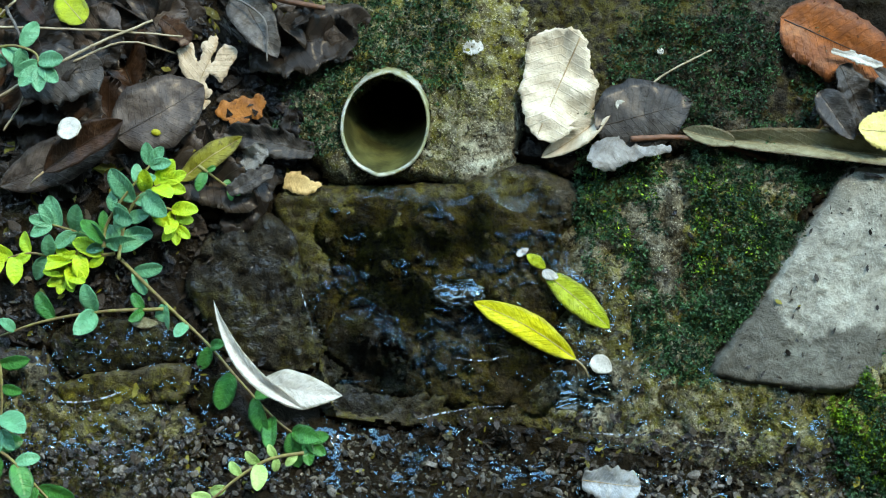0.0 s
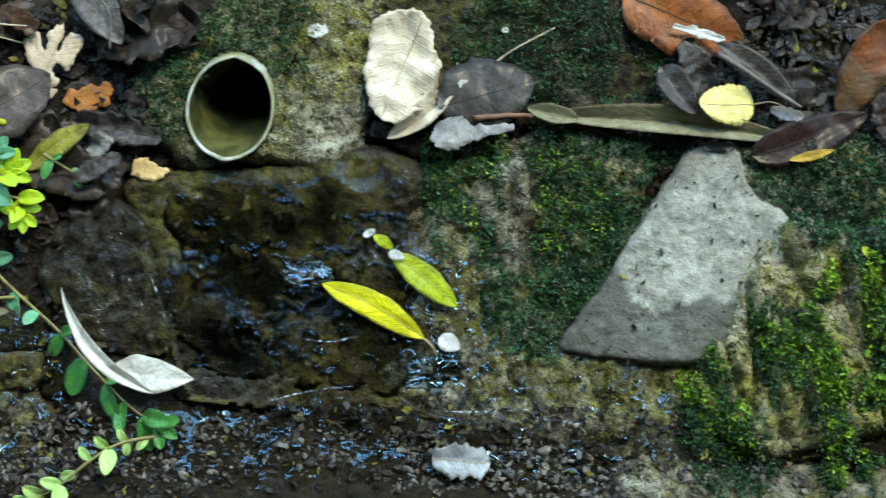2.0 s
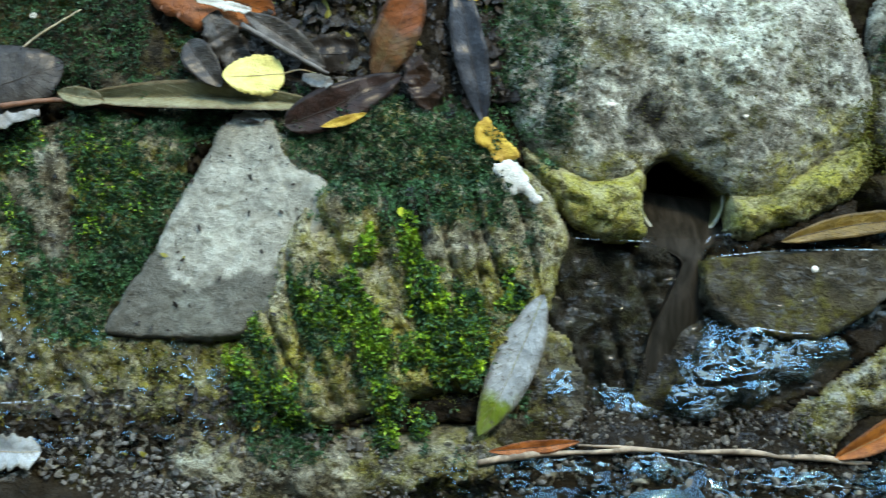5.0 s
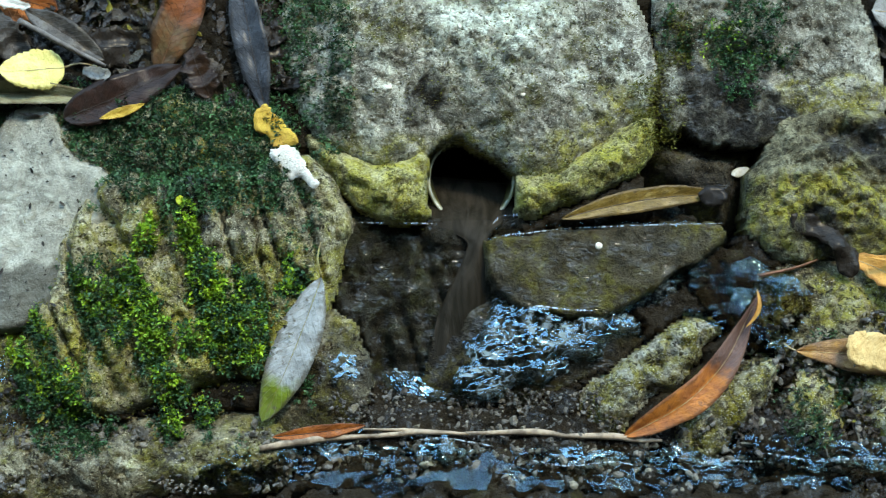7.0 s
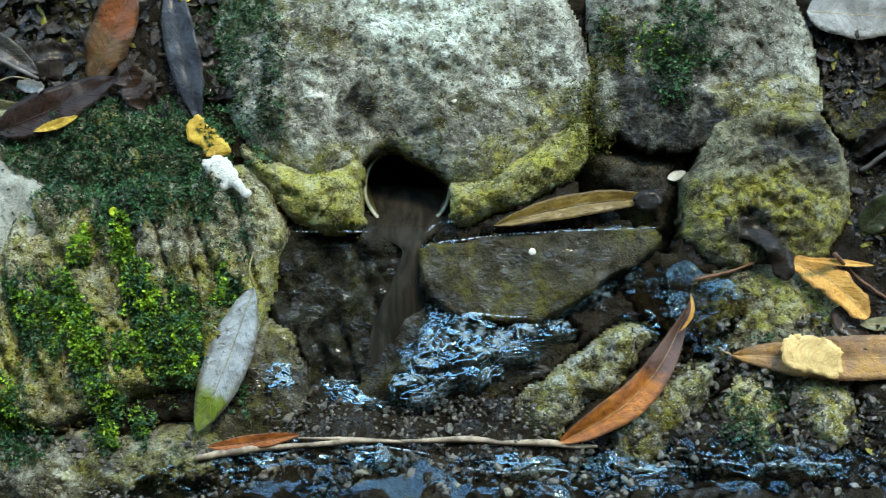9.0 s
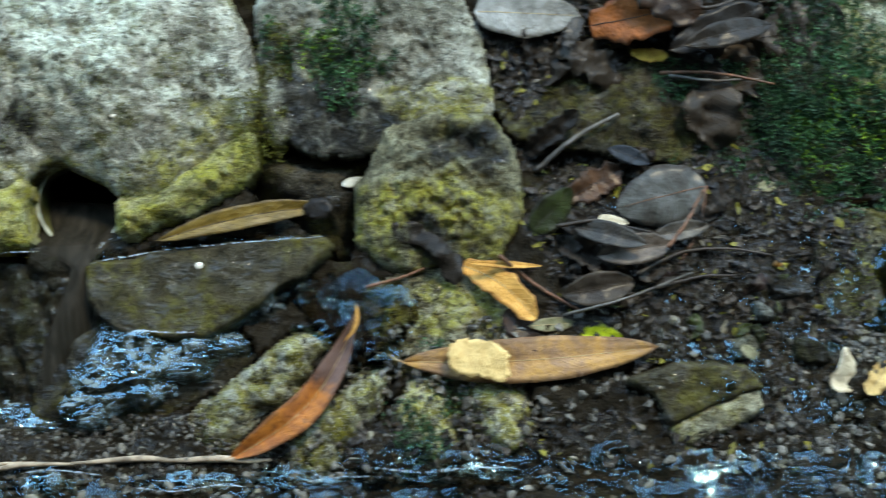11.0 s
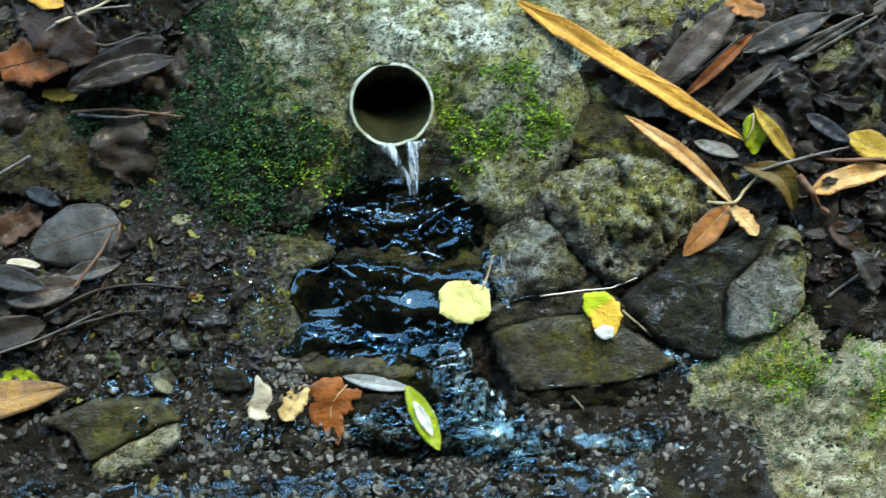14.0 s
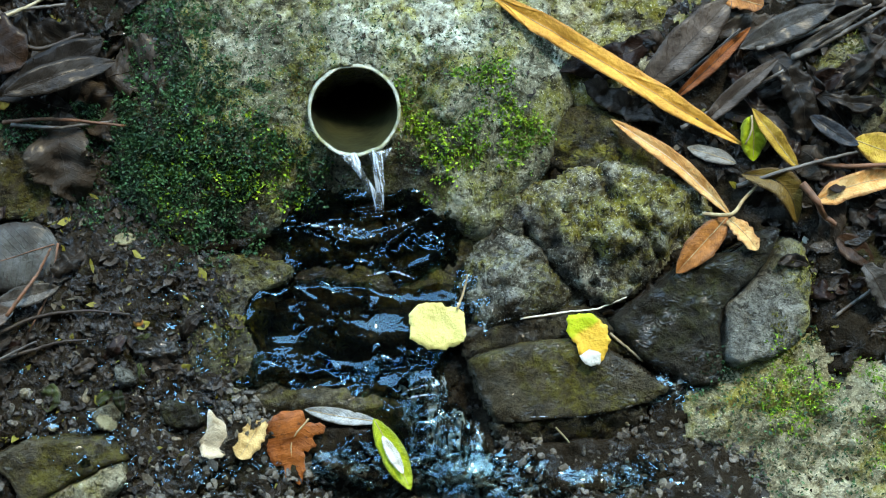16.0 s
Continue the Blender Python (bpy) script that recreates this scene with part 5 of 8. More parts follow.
moss([(0.183, -0.018), (0.23, 0.017), (0.272, 0.06), (0.288, 0.038), (0.247, -0.009), (0.228, -0.049), (0.184, -0.064)], MOSS_DEEP, "dark moss in the seam beside a slab", 0.6, seed=6, patchy=-0.8)
moss([(0.265, 0.123), (0.349, 0.131), (0.424, 0.129), (0.527, 0.119), (0.538, 0.072), (0.483, 0.052), (0.426, 0.078), (0.379, 0.076), (0.303, 0.106)], MOSS_DEEP, "dark green moss on a stone", 0.6, seed=7, patchy=-1.6)
moss([(0.433, 0.012), (0.484, 0.028), (0.54, 0.011), (0.546, -0.035), (0.529, -0.073), (0.521, -0.124), (0.461, -0.126), (0.454, -0.066), (0.412, -0.04)], MOSS_BRIGHT, "bright green moss in thick tufts", 0.75, 0.0038, 2.0, seed=8, freq=20, streak=0.55, clump=8)
moss([(0.337, -0.024), (0.393, -0.031), (0.431, -0.058), (0.423, -0.104), (0.377, -0.101), (0.336, -0.116), (0.325, -0.061)], MOSS_BRIGHT, "bright green moss on the rock's ridges", 0.7, 0.0036, 2.2, seed=9, freq=20, streak=0.55, clump=8)
moss([(0.454, 0.065), (0.538, 0.077), (0.559, 0.003), (0.532, -0.017), (0.493, 0.024), (0.451, 0.022)], MOSS_DEEP, "dark moss and algae on the rock top", 0.24, seed=10, patchy=0.8)
moss([(0.494, -0.009), (0.55, -0.007), (0.543, -0.091), (0.526, -0.128), (0.489, -0.13), (0.496, -0.065)], MOSS_DEEP, "dark moss on the rock's flank", 0.55, 0.0036, 0.9, seed=11, freq=20, streak=0.55, clump=8)
moss([(0.392, -0.003), (0.55, 0.002), (0.549, -0.128), (0.342, -0.139), (0.357, -0.06)], MOSS_DEEP, "dark moss between the bright tufts", 0.5, 0.0034, 1.2, seed=31, freq=20, streak=0.55, clump=8)
moss([(0.335, 0.023), (0.549, 0.031), (0.549, -0.128), (0.337, -0.134)], MOSS_OLIVE, "thin olive moss specks on ridged rock", 0.12, 0.0024, 1.0, seed=32, freq=45)
moss([(0.356, -0.042), (0.393, -0.04), (0.397, -0.133), (0.338, -0.148), (0.321, -0.08)], MOSS_DEEP, "dark moss in a furrow of the rock", 0.5, seed=12, patchy=1.0, streak=0.4, freq=20, clump=8)
moss([(0.53, 0.236), (0.573, 0.246), (0.582, 0.168), (0.576, 0.105), (0.547, 0.11), (0.532, 0.168)], MOSS_DEEP, "dark moss in the shaded flank of a boulder", 0.36, seed=13, patchy=-1.2)
moss([(0.849, 0.195), (0.862, 0.195), (0.866, 0.154), (0.862, 0.118), (0.851, 0.122), (0.847, 0.158)], MOSS_OLIVE, "bright moss in a seam between boulders", 0.4, 0.0026, -0.4, seed=14)
moss([(0.875, 0.205), (0.916, 0.218), (0.952, 0.195), (0.956, 0.168), (0.933, 0.15), (0.906, 0.158), (0.882, 0.181)], MOSS_DEEP, "dark moss in a hollow of the boulder", 0.4, seed=15, patchy=-0.2)
moss([(0.898, 0.188), (0.954, 0.188), (0.94, 0.164), (0.907, 0.154)], MOSS_BRIGHT, "green tufts in a boulder's hollow", 0.16, 0.003, 0.8, seed=33)
moss([(0.741, 0.072), (0.798, 0.092), (0.845, 0.13), (0.85, 0.097), (0.788, 0.058), (0.737, 0.039)], MOSS_OLIVE, "yellow-green algae fur on a lip of rock", 0.2, 0.002, 0.6, seed=16)
moss([(0.59, 0.081), (0.652, 0.091), (0.657, 0.039), (0.619, 0.039)], MOSS_OLIVE, "yellow-green algae fur beside the outlet", 0.18, 0.002, 0.7, seed=17)
moss([(0.973, -0.076), (1.001, -0.076), (0.999, -0.145), (0.967, -0.145)], MOSS_DEEP, "moss on a small upright stone", 0.3, seed=18, patchy=0.5)
moss([(1.276, 0.149), (1.329, 0.13), (1.387, 0.11), (1.421, 0.11), (1.391, 0.075), (1.326, 0.066), (1.276, 0.076)], MOSS_DEEP, "dark green moss at the boulder's foot", 0.38, 0.0034, -0.2, seed=19, freq=30)
moss([(1.316, 0.131), (1.365, 0.108), (1.417, 0.115), (1.409, 0.082), (1.352, 0.071), (1.312, 0.093)], MOSS_BRIGHT, "bright moss tufts at the boulder's foot", 0.2, 0.0034, 0.8, seed=20, freq=40)
moss([(1.492, 0.15), (1.518, 0.129), (1.563, 0.111), (1.589, 0.082), (1.566, 0.068), (1.522, 0.099), (1.496, 0.11)], MOSS_BRIGHT, "bright moss beside a pipe mouth", 0.32, 0.0034, -0.2, seed=21)
moss([(1.27, 0.285), (1.33, 0.27), (1.352, 0.20), (1.345, 0.121), (1.262, 0.11)], MOSS_DEEP, "dark moss on a boulder's shaded flank", 0.3, seed=22, patchy=-0.8)
moss([(1.198, 0.154), (1.293, 0.166), (1.356, 0.128), (1.395, 0.091), (1.386, 0.049), (1.321, 0.05), (1.22, 0.077)], MOSS_DEEP, "dark moss in a damp hollow", 0.3, seed=29, patchy=0.0)
moss([(1.317, 0.116), (1.382, 0.111), (1.398, 0.077), (1.35, 0.062), (1.313, 0.074)], MOSS_BRIGHT, "bright moss on a boulder's flank", 0.1, 0.003, 0.8, seed=30)
moss([(1.731, -0.128), (1.754, -0.083), (1.802, -0.111), (1.836, -0.126), (1.83, -0.168), (1.795, -0.165), (1.762, -0.153)], MOSS_BRIGHT, "green moss on a rock shelf", 0.2, 0.003, 1.0, seed=23)
moss([(1.685, -0.084), (1.761, -0.093), (1.832, -0.11), (1.845, -0.21), (1.715, -0.2), (1.70, -0.15)], MOSS_DEEP, "dark moss specks on a rock shelf", 0.07, seed=24, patchy=0.9)
moss([(1.766, 0.01), (1.795, -0.002), (1.785, -0.079), (1.761, -0.093), (1.776, -0.043)], MOSS_OLIVE, "olive moss along a rock's edge", 0.24, 0.0025, 0.5, seed=25)
moss([(1.3, 0.254), (1.61, 0.219), (1.615, 0.114), (1.566, 0.068), (1.398, 0.096), (1.286, 0.13)], MOSS_DEEP, "sparse dark moss specks on a boulder", 0.09, 0.0024, 2.0, seed=34, freq=28)
moss([(0.549, 0.246), (0.841, 0.247), (0.845, 0.14), (0.751, 0.091), (0.59, 0.1)], MOSS_OLIVE, "sparse olive moss specks on a boulder", 0.06, 0.0022, 2.0, seed=35, freq=28)
moss([(1.837, 0.149), (1.883, 0.161), (1.877, 0.123), (1.829, 0.12)], MOSS_OLIVE, "olive moss on a far stone", 0.2, seed=26, patchy=0.5)
moss([(0.198, -0.072), (0.36, -0.061), (0.365, -0.121), (0.235, -0.119)], MOSS_OLIVE, "olive moss film on a low ledge", 0.14, 0.0025, 0.9, seed=27)
moss([(1.317, 0.06), (1.362, 0.042), (1.349, -0.06), (1.318, -0.039)], MOSS_OLIVE, "olive algae on wet stones", 0.14, 0.0022, 1.0, seed=28)


# ---- gravel and crumbs ----
def ball(level=2):
    bm = bmesh.new()
    bmesh.ops.create_icosphere(bm, subdivisions=level, radius=1.0)
    v, f = np.array([p.co[:] for p in bm.verts]), np.array([[q.index for q in p.verts] for p in bm.faces])
    bm.free()
    return v, f


BALL = ball()
CHIP = ball(1)


def gravel(corners, count, small, large, label, seed, material=None):
    """Loose small stones, joined: each a dented, flattened pebble of its own shape."""
    rng = np.random.RandomState(seed)
    poly = rounded(corners, 1)
    (u0, v0), (u1, v1) = poly.min(0), poly.max(0)
    u, v = rng.uniform(u0, u1, 4 * count), rng.uniform(v0, v1, 4 * count)
    ok = inside_by(u, v, poly) + 0.03 * fbm(u, v, 20, 2, seed) > 0
    for a, b, r, tall, out, lean in PIPES.values():
        ok &= np.hypot(u - a, (v - b) / tall) > r + 0.006
    ok &= surface(u, v) - soil_height(u, v) < 0.004
    u, v = u[ok][:count], v[ok][:count]
    k = len(u)
    size = small * (large / small) ** (rng.rand(k) ** 2.2)
    pick = size > 0.8 * large
    points, rings, start = [], [], 0
    for (ball_v, ball_f), which in ((BALL, pick), (CHIP, ~pick)):
        z, m = size[which], int(which.sum())
        shape = np.sign(ball_v[None]) * np.abs(ball_v[None]) ** rng.uniform(0.6, 1.0, (m, 1, 1)) * rng.uniform(0.35, 1.25, (m, 1, 3)) * z[:, None, None]
        for _ in range(6):
            way = rng.randn(m, 1, 3)
            way /= np.linalg.norm(way, axis=-1, keepdims=True)
            shape = shape - np.maximum((shape * way).sum(-1, keepdims=True) - z[:, None, None] * rng.uniform(0.25, 0.6, (m, 1, 1)), 0) * way
        turn, _ = np.linalg.qr(rng.randn(m, 3, 3))
        place = np.stack([u[which], v[which], surface(u[which], v[which]) + 0.25 * z], 1)
        points.append((shape @ turn + place[:, None]).reshape(-1, 3))
        rings.append((ball_f[None] + (np.arange(m) * len(ball_v))[:, None, None]).reshape(-1, 3) + start)
        start += m * len(ball_v)
    verts, faces = np.concatenate(points), np.concatenate(rings)
    cu, cv = poly.mean(0)
    me = mesh_of("gravel", verts.reshape(-1, 3) - (cu, cv, 0), faces, material or PEBBLE, soft=False)
    ob = thing("gravel", cu, cv, 0, label, "gravel", data=me)
    ob["kind"] = "stuff"


gravel([(1.085, 0.083), (1.188, 0.028), (1.341, 0.063), (1.368, 0.004), (1.338, -0.078), (1.266, -0.164), (1.145, -0.062), (1.118, -0.041)], 2800, 0.0014, 0.0060, "dark wet gravel between the rocks", 1, GRIT)
gravel([(1.264, -0.072), (1.363, -0.061), (1.378, -0.155), (1.517, -0.157), (1.643, -0.158), (1.636, -0.222), (1.236, -0.189)], 3200, 0.0016, 0.0056, "dark wet gravel along the stream", 2)
gravel([(0.096, -0.147), (0.323, -0.139), (0.554, -0.141), (0.867, -0.136), (0.868, -0.173), (0.098, -0.197)], 2600, 0.0015, 0.0055, "fine wet gravel along the stream", 3)
gravel([(-0.35, -0.166), (-0.121, -0.15), (0.109, -0.138), (0.114, -0.174), (-0.339, -0.234)], 1200, 0.0015, 0.0052, "fine wet gravel at the water's edge", 4)
gravel([(0.926, -0.034), (1.361, -0.053), (1.35, -0.198), (0.641, -0.165), (0.641, -0.134), (0.895, -0.137)], 2600, 0.0016, 0.0062, "wet gravel among low stones", 5)
gravel([(1.719, 0.08), (1.869, 0.062), (1.847, -0.095), (1.771, -0.086), (1.791, -0.002)], 600, 0.0015, 0.005, "crumbs of dark soil and grit", 6, GRIT)
gravel([(-0.16, 0.194), (0.017, 0.226), (0.051, 0.106), (-0.021, 0.078)], 160, 0.0010, 0.003, "grit on the rock round a pipe", 7)
gravel([(1.35, -0.12), (1.418, -0.123), (1.466, -0.114), (1.53, -0.128), (1.595, -0.138), (1.66, -0.118), (1.69, -0.105), (1.70, -0.14), (1.735, -0.17), (1.735, -0.215), (1.35, -0.18)], 4200, 0.0018, 0.0056, "wet muddy gravel below the outflow", 8, MUDDY)
gravel([(0.592, -0.106), (0.826, -0.105), (0.826, -0.137), (0.584, -0.139)], 800, 0.0014, 0.0042, "wet muddy grit above a stick", 9, MUDDY)


def crumb_material():
    m = Mat("leaf_crumbs")
    r = m.geo.outputs["Random Per Island"]
    pick = m.math("FRACT", m.math("MULTIPLY", r, 9.7))
    col = m.mix(m.ramp(r, 0.0, 1.0), (0.004, 0.0034, 0.0026), (0.030, 0.023, 0.016))
    col = m.mix(m.ramp(pick, 0.95, 0.98), col, (0.08, 0.07, 0.05))
    col = m.mix(m.ramp(m.math("FRACT", m.math("MULTIPLY", r, 23.1)), 0.94, 0.97), col, (0.16, 0.15, 0.02))
    return m.done(col, 0.6, m.bump(m.noise(400, 3), 0.5, 0.001), 0.2, m.ramp(m.noise(210, 2), 0.42, 0.54, 0.0, 1.0), 0.05, coat_normal=m.bump(m.noise(330, 2, 0.6), 1.0, 0.006))


CRUMB = crumb_material()


def crumbs(corners, count, small, large, label, seed, open_soil=True):
    """Flakes of rotted leaf and bark: small bent scraps, joined."""
    rng = np.random.RandomState(seed)
    poly = rounded(corners, 1)
    (u0, v0), (u1, v1) = poly.min(0), poly.max(0)
    u, v = rng.uniform(u0, u1, 4 * count), rng.uniform(v0, v1, 4 * count)
    ok = inside_by(u, v, poly) + 0.03 * fbm(u, v, 20, 2, seed) > 0
    for a, b, r, tall, out, lean in PIPES.values():
        ok &= np.hypot(u - a, (v - b) / tall) > r + 0.006
    if open_soil:
        ok &= surface(u, v) - soil_height(u, v) < 0.006
    u, v = u[ok][:count], v[ok][:count]
    k = len(u)
    size = small * (large / small) ** (rng.rand(k) ** 2)
    spin = rng.uniform(0, 6.28, k)
    a = np.stack([np.cos(spin), np.sin(spin), rng.uniform(-0.3, 0.5, k)], 1) * size[:, None]
    b = np.stack([-np.sin(spin), np.cos(spin), rng.uniform(-0.5, 0.5, k)], 1) * (size * rng.uniform(0.15, 0.6, k))[:, None]
    lift = np.array((0, 0, 1.0)) * (size * rng.uniform(0.0, 0.25, k))[:, None]
    o = np.stack([u, v, surface(u, v) + 0.0012 + 0.35 * size * rng.rand(k)], 1)
    low = np.array((0, 0, 0.0005))
    top = np.stack([o - a + lift, o - 0.35 * a - b, o + 0.45 * a - 0.8 * b, o + a + lift, o + 0.3 * a + b, o - 0.5 * a + 0.7 * b], 1)
    verts = np.concatenate([top, top - low], 1).reshape(-1, 3)
    n = np.arange(k)[:, None] * 12
    faces = [f for q in ((0, 1, 2, 5), (2, 3, 4, 5), (11, 8, 7, 6), (11, 10, 9, 8), (0, 6, 7, 1), (1, 7, 8, 2), (2, 8, 9, 3), (3, 9, 10, 4), (4, 10, 11, 5), (5, 11, 6, 0)) for f in (n + np.array(q)[None]).tolist()]
    cu, cv = poly.mean(0)
    ob = thing("leaf_crumbs", cu, cv, 0, label, "debris", data=mesh_of("leaf_crumbs", verts - (cu, cv, 0), faces, CRUMB, soft=False))
    ob["kind"] = "stuff"


crumbs([(1.054, 0.17), (1.198, 0.159), (1.287, 0.095), (1.359, 0.005), (1.338, -0.078), (1.266, -0.164), (1.145, -0.062), (1.077, -0.038)], 11000, 0.0016, 0.0070, "dark leaf crumbs and bark flakes in a hollow", 1)
crumbs([(1.045, 0.255), (1.29, 0.245), (1.285, 0.11), (1.08, 0.10)], 3500, 0.0022, 0.010, "dark crumbs and bark flakes above a hollow", 10)
crumbs([(-0.436, 0.196), (-0.146, 0.234), (-0.141, 0.062), (-0.185, 0.037), (-0.406, 0.008)], 1500, 0.003, 0.014, "dark leaf crumbs between fallen leaves", 2)
crumbs([(1.65, 0.223), (1.905, 0.194), (1.863, -0.105), (1.775, -0.086), (1.776, 0.017), (1.666, 0.108)], 1800, 0.002, 0.012, "dark leaf crumbs and bark flakes among rocks", 3)
crumbs([(0.26, 0.246), (0.542, 0.258), (0.546, 0.125), (0.303, 0.115)], 700, 0.003, 0.012, "dark leaf crumbs on the bank", 4)
crumbs([(-0.407, 0.013), (-0.185, 0.037), (-0.134, -0.124), (-0.375, -0.183)], 700, 0.002, 0.009, "dark crumbs under the shrub", 5)
crumbs([(-0.395, -0.177), (0.366, -0.086), (0.372, -0.149), (-0.383, -0.248)], 1900, 0.0018, 0.0065, "dark crumbs washed along the stream", 6)
crumbs([(0.922, -0.108), (1.644, -0.149), (1.634, -0.24), (0.917, -0.18)], 3500, 0.0020, 0.0075, "dark crumbs washed into the gravel", 7)
crumbs([(0.121, 0.231), (0.556, 0.249), (0.568, -0.127), (0.141, -0.141)], 500, 0.001, 0.004, "fine crumbs on mossy rock", 8, False)
crumbs([(1.296, 0.255), (1.628, 0.217), (1.607, 0.054), (1.278, 0.093)], 260, 0.001, 0.003, "fine crumbs on a boulder", 9, False)

# ---- water ----
def water(corners, label, lift=0.0025, seed=1, ripple=0.0022, cell=0.003, rings=(), material=None):
    """A film of running water over the stones, thickest in the hollows."""
    poly = rounded(corners, 2)
    (u0, v0), (u1, v1) = poly.min(0) - 0.01, poly.max(0) + 0.01
    u, v = np.meshgrid(np.arange(u0, u1, cell), np.arange(v0, v1, cell), indexing="ij")
    n = surface(u, v)
    n = np.maximum(n, -0.05)
    for _ in range(22):
        q = np.pad(n, 1, mode="edge")
        n = (q[:-2, 1:-1] + q[2:, 1:-1] + q[1:-1, :-2] + q[1:-1, 2:] + 2 * n) / 6
    d = inside_by(u, v, poly) + 0.018 * fbm(u, v, 26, 4, seed)
    n = n + lift * smooth(d / 0.012) - 0.002 + ripple * fbm(u, v * 0.6, 42, 3, seed + 4, 0.55)
    for a, b in rings:
        far = np.hypot(u - a, (v - b) * 1.5)
        n = n + 0.0022 * np.sin(2 * math.pi * far / 0.021 + 1.5 * fbm(u, v, 14, 2, seed)) * np.exp(-far / 0.05)
    n = n - 0.012 * smooth((0.002 - d) / 0.008)
    faces = grid_faces(d > -0.006)
    used, inverse = np.unique(faces, return_inverse=True)
    SURFACES.append((u0, v0, cell, np.where(d > 0, n, -1)))
    cu, cv = poly.mean(0)
    verts = np.stack([u.ravel() - cu, v.ravel() - cv, n.ravel()], 1)[used]
    ob = thing("water", cu, cv, 0, label, "water", data=mesh_of("water", verts, inverse.reshape(faces.shape), material or WATER))
    ob["kind"] = "structure"


water([(-0.121, 0.05), (0.063, 0.079), (0.1, 0.047), (0.103, -0.047), (0.149, -0.087), (0.087, -0.109), (-0.023, -0.119), (-0.098, -0.115), (-0.118, -0.038)], "thin water running over a dark ledge", 0.005, 1, 0.0004)
water([(-0.204, -0.152), (-0.031, -0.124), (0.107, -0.12), (0.338, -0.117), (0.369, -0.15), (-0.202, -0.225)], "shallow stream over gravel", 0.005, 2, 0.0004, material=SHALLOW)
water([(0.69, 0.033), (0.727, 0.036), (0.91, 0.044), (0.908, 0.03), (0.798, 0.028), (0.716, 0.021), (0.7, 0.02)], "water spreading from the broken outlet", 0.006, 3, 0.0004)
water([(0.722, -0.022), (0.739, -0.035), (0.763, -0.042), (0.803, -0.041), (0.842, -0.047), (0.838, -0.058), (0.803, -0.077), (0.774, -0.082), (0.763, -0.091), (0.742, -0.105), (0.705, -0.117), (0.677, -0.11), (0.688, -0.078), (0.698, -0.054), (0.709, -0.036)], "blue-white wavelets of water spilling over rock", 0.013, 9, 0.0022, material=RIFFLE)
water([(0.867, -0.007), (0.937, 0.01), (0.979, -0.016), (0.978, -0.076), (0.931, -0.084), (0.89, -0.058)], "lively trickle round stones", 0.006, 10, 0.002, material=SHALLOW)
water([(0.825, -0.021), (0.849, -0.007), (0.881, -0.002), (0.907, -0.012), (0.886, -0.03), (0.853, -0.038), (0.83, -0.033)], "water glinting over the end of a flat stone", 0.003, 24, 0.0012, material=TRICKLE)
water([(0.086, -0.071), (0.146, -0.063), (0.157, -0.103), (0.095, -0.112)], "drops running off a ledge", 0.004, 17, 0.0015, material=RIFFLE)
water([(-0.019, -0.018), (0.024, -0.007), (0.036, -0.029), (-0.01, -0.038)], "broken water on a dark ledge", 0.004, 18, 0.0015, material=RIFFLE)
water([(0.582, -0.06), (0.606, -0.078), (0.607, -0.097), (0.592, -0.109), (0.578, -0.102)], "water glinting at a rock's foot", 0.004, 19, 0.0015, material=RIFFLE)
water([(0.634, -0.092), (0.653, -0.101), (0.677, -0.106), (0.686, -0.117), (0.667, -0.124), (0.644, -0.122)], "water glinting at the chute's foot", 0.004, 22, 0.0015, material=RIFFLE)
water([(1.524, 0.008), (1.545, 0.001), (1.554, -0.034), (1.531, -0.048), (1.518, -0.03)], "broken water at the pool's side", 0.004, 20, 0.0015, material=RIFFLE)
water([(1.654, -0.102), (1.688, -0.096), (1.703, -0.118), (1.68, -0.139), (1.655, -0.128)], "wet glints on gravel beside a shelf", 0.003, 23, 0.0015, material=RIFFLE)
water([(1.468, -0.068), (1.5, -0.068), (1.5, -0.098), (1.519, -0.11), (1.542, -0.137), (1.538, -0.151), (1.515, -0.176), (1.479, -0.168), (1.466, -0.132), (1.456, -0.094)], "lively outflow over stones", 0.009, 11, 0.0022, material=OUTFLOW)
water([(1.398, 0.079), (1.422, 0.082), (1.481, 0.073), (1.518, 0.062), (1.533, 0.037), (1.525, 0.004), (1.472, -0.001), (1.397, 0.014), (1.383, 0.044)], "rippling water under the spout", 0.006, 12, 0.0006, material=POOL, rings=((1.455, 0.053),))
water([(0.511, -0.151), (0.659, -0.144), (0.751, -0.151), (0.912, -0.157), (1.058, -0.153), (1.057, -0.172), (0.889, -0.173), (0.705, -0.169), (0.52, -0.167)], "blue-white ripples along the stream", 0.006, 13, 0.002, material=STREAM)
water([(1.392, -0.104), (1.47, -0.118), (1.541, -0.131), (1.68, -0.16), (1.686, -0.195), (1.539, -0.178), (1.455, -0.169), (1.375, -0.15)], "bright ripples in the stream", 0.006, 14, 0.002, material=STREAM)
water([(0.474, -0.153), (0.705, -0.147), (1.058, -0.149), (1.057, -0.194), (0.475, -0.199)], "shallow stream along the foot of the bank", 0.005, 4, 0.0007, material=BROOK)
water([(0.858, 0.002), (0.938, 0.017), (0.983, -0.021), (0.968, -0.076), (0.936, -0.086), (0.89, -0.04)], "trickle between mossy stones", 0.005, 5, 0.0004)
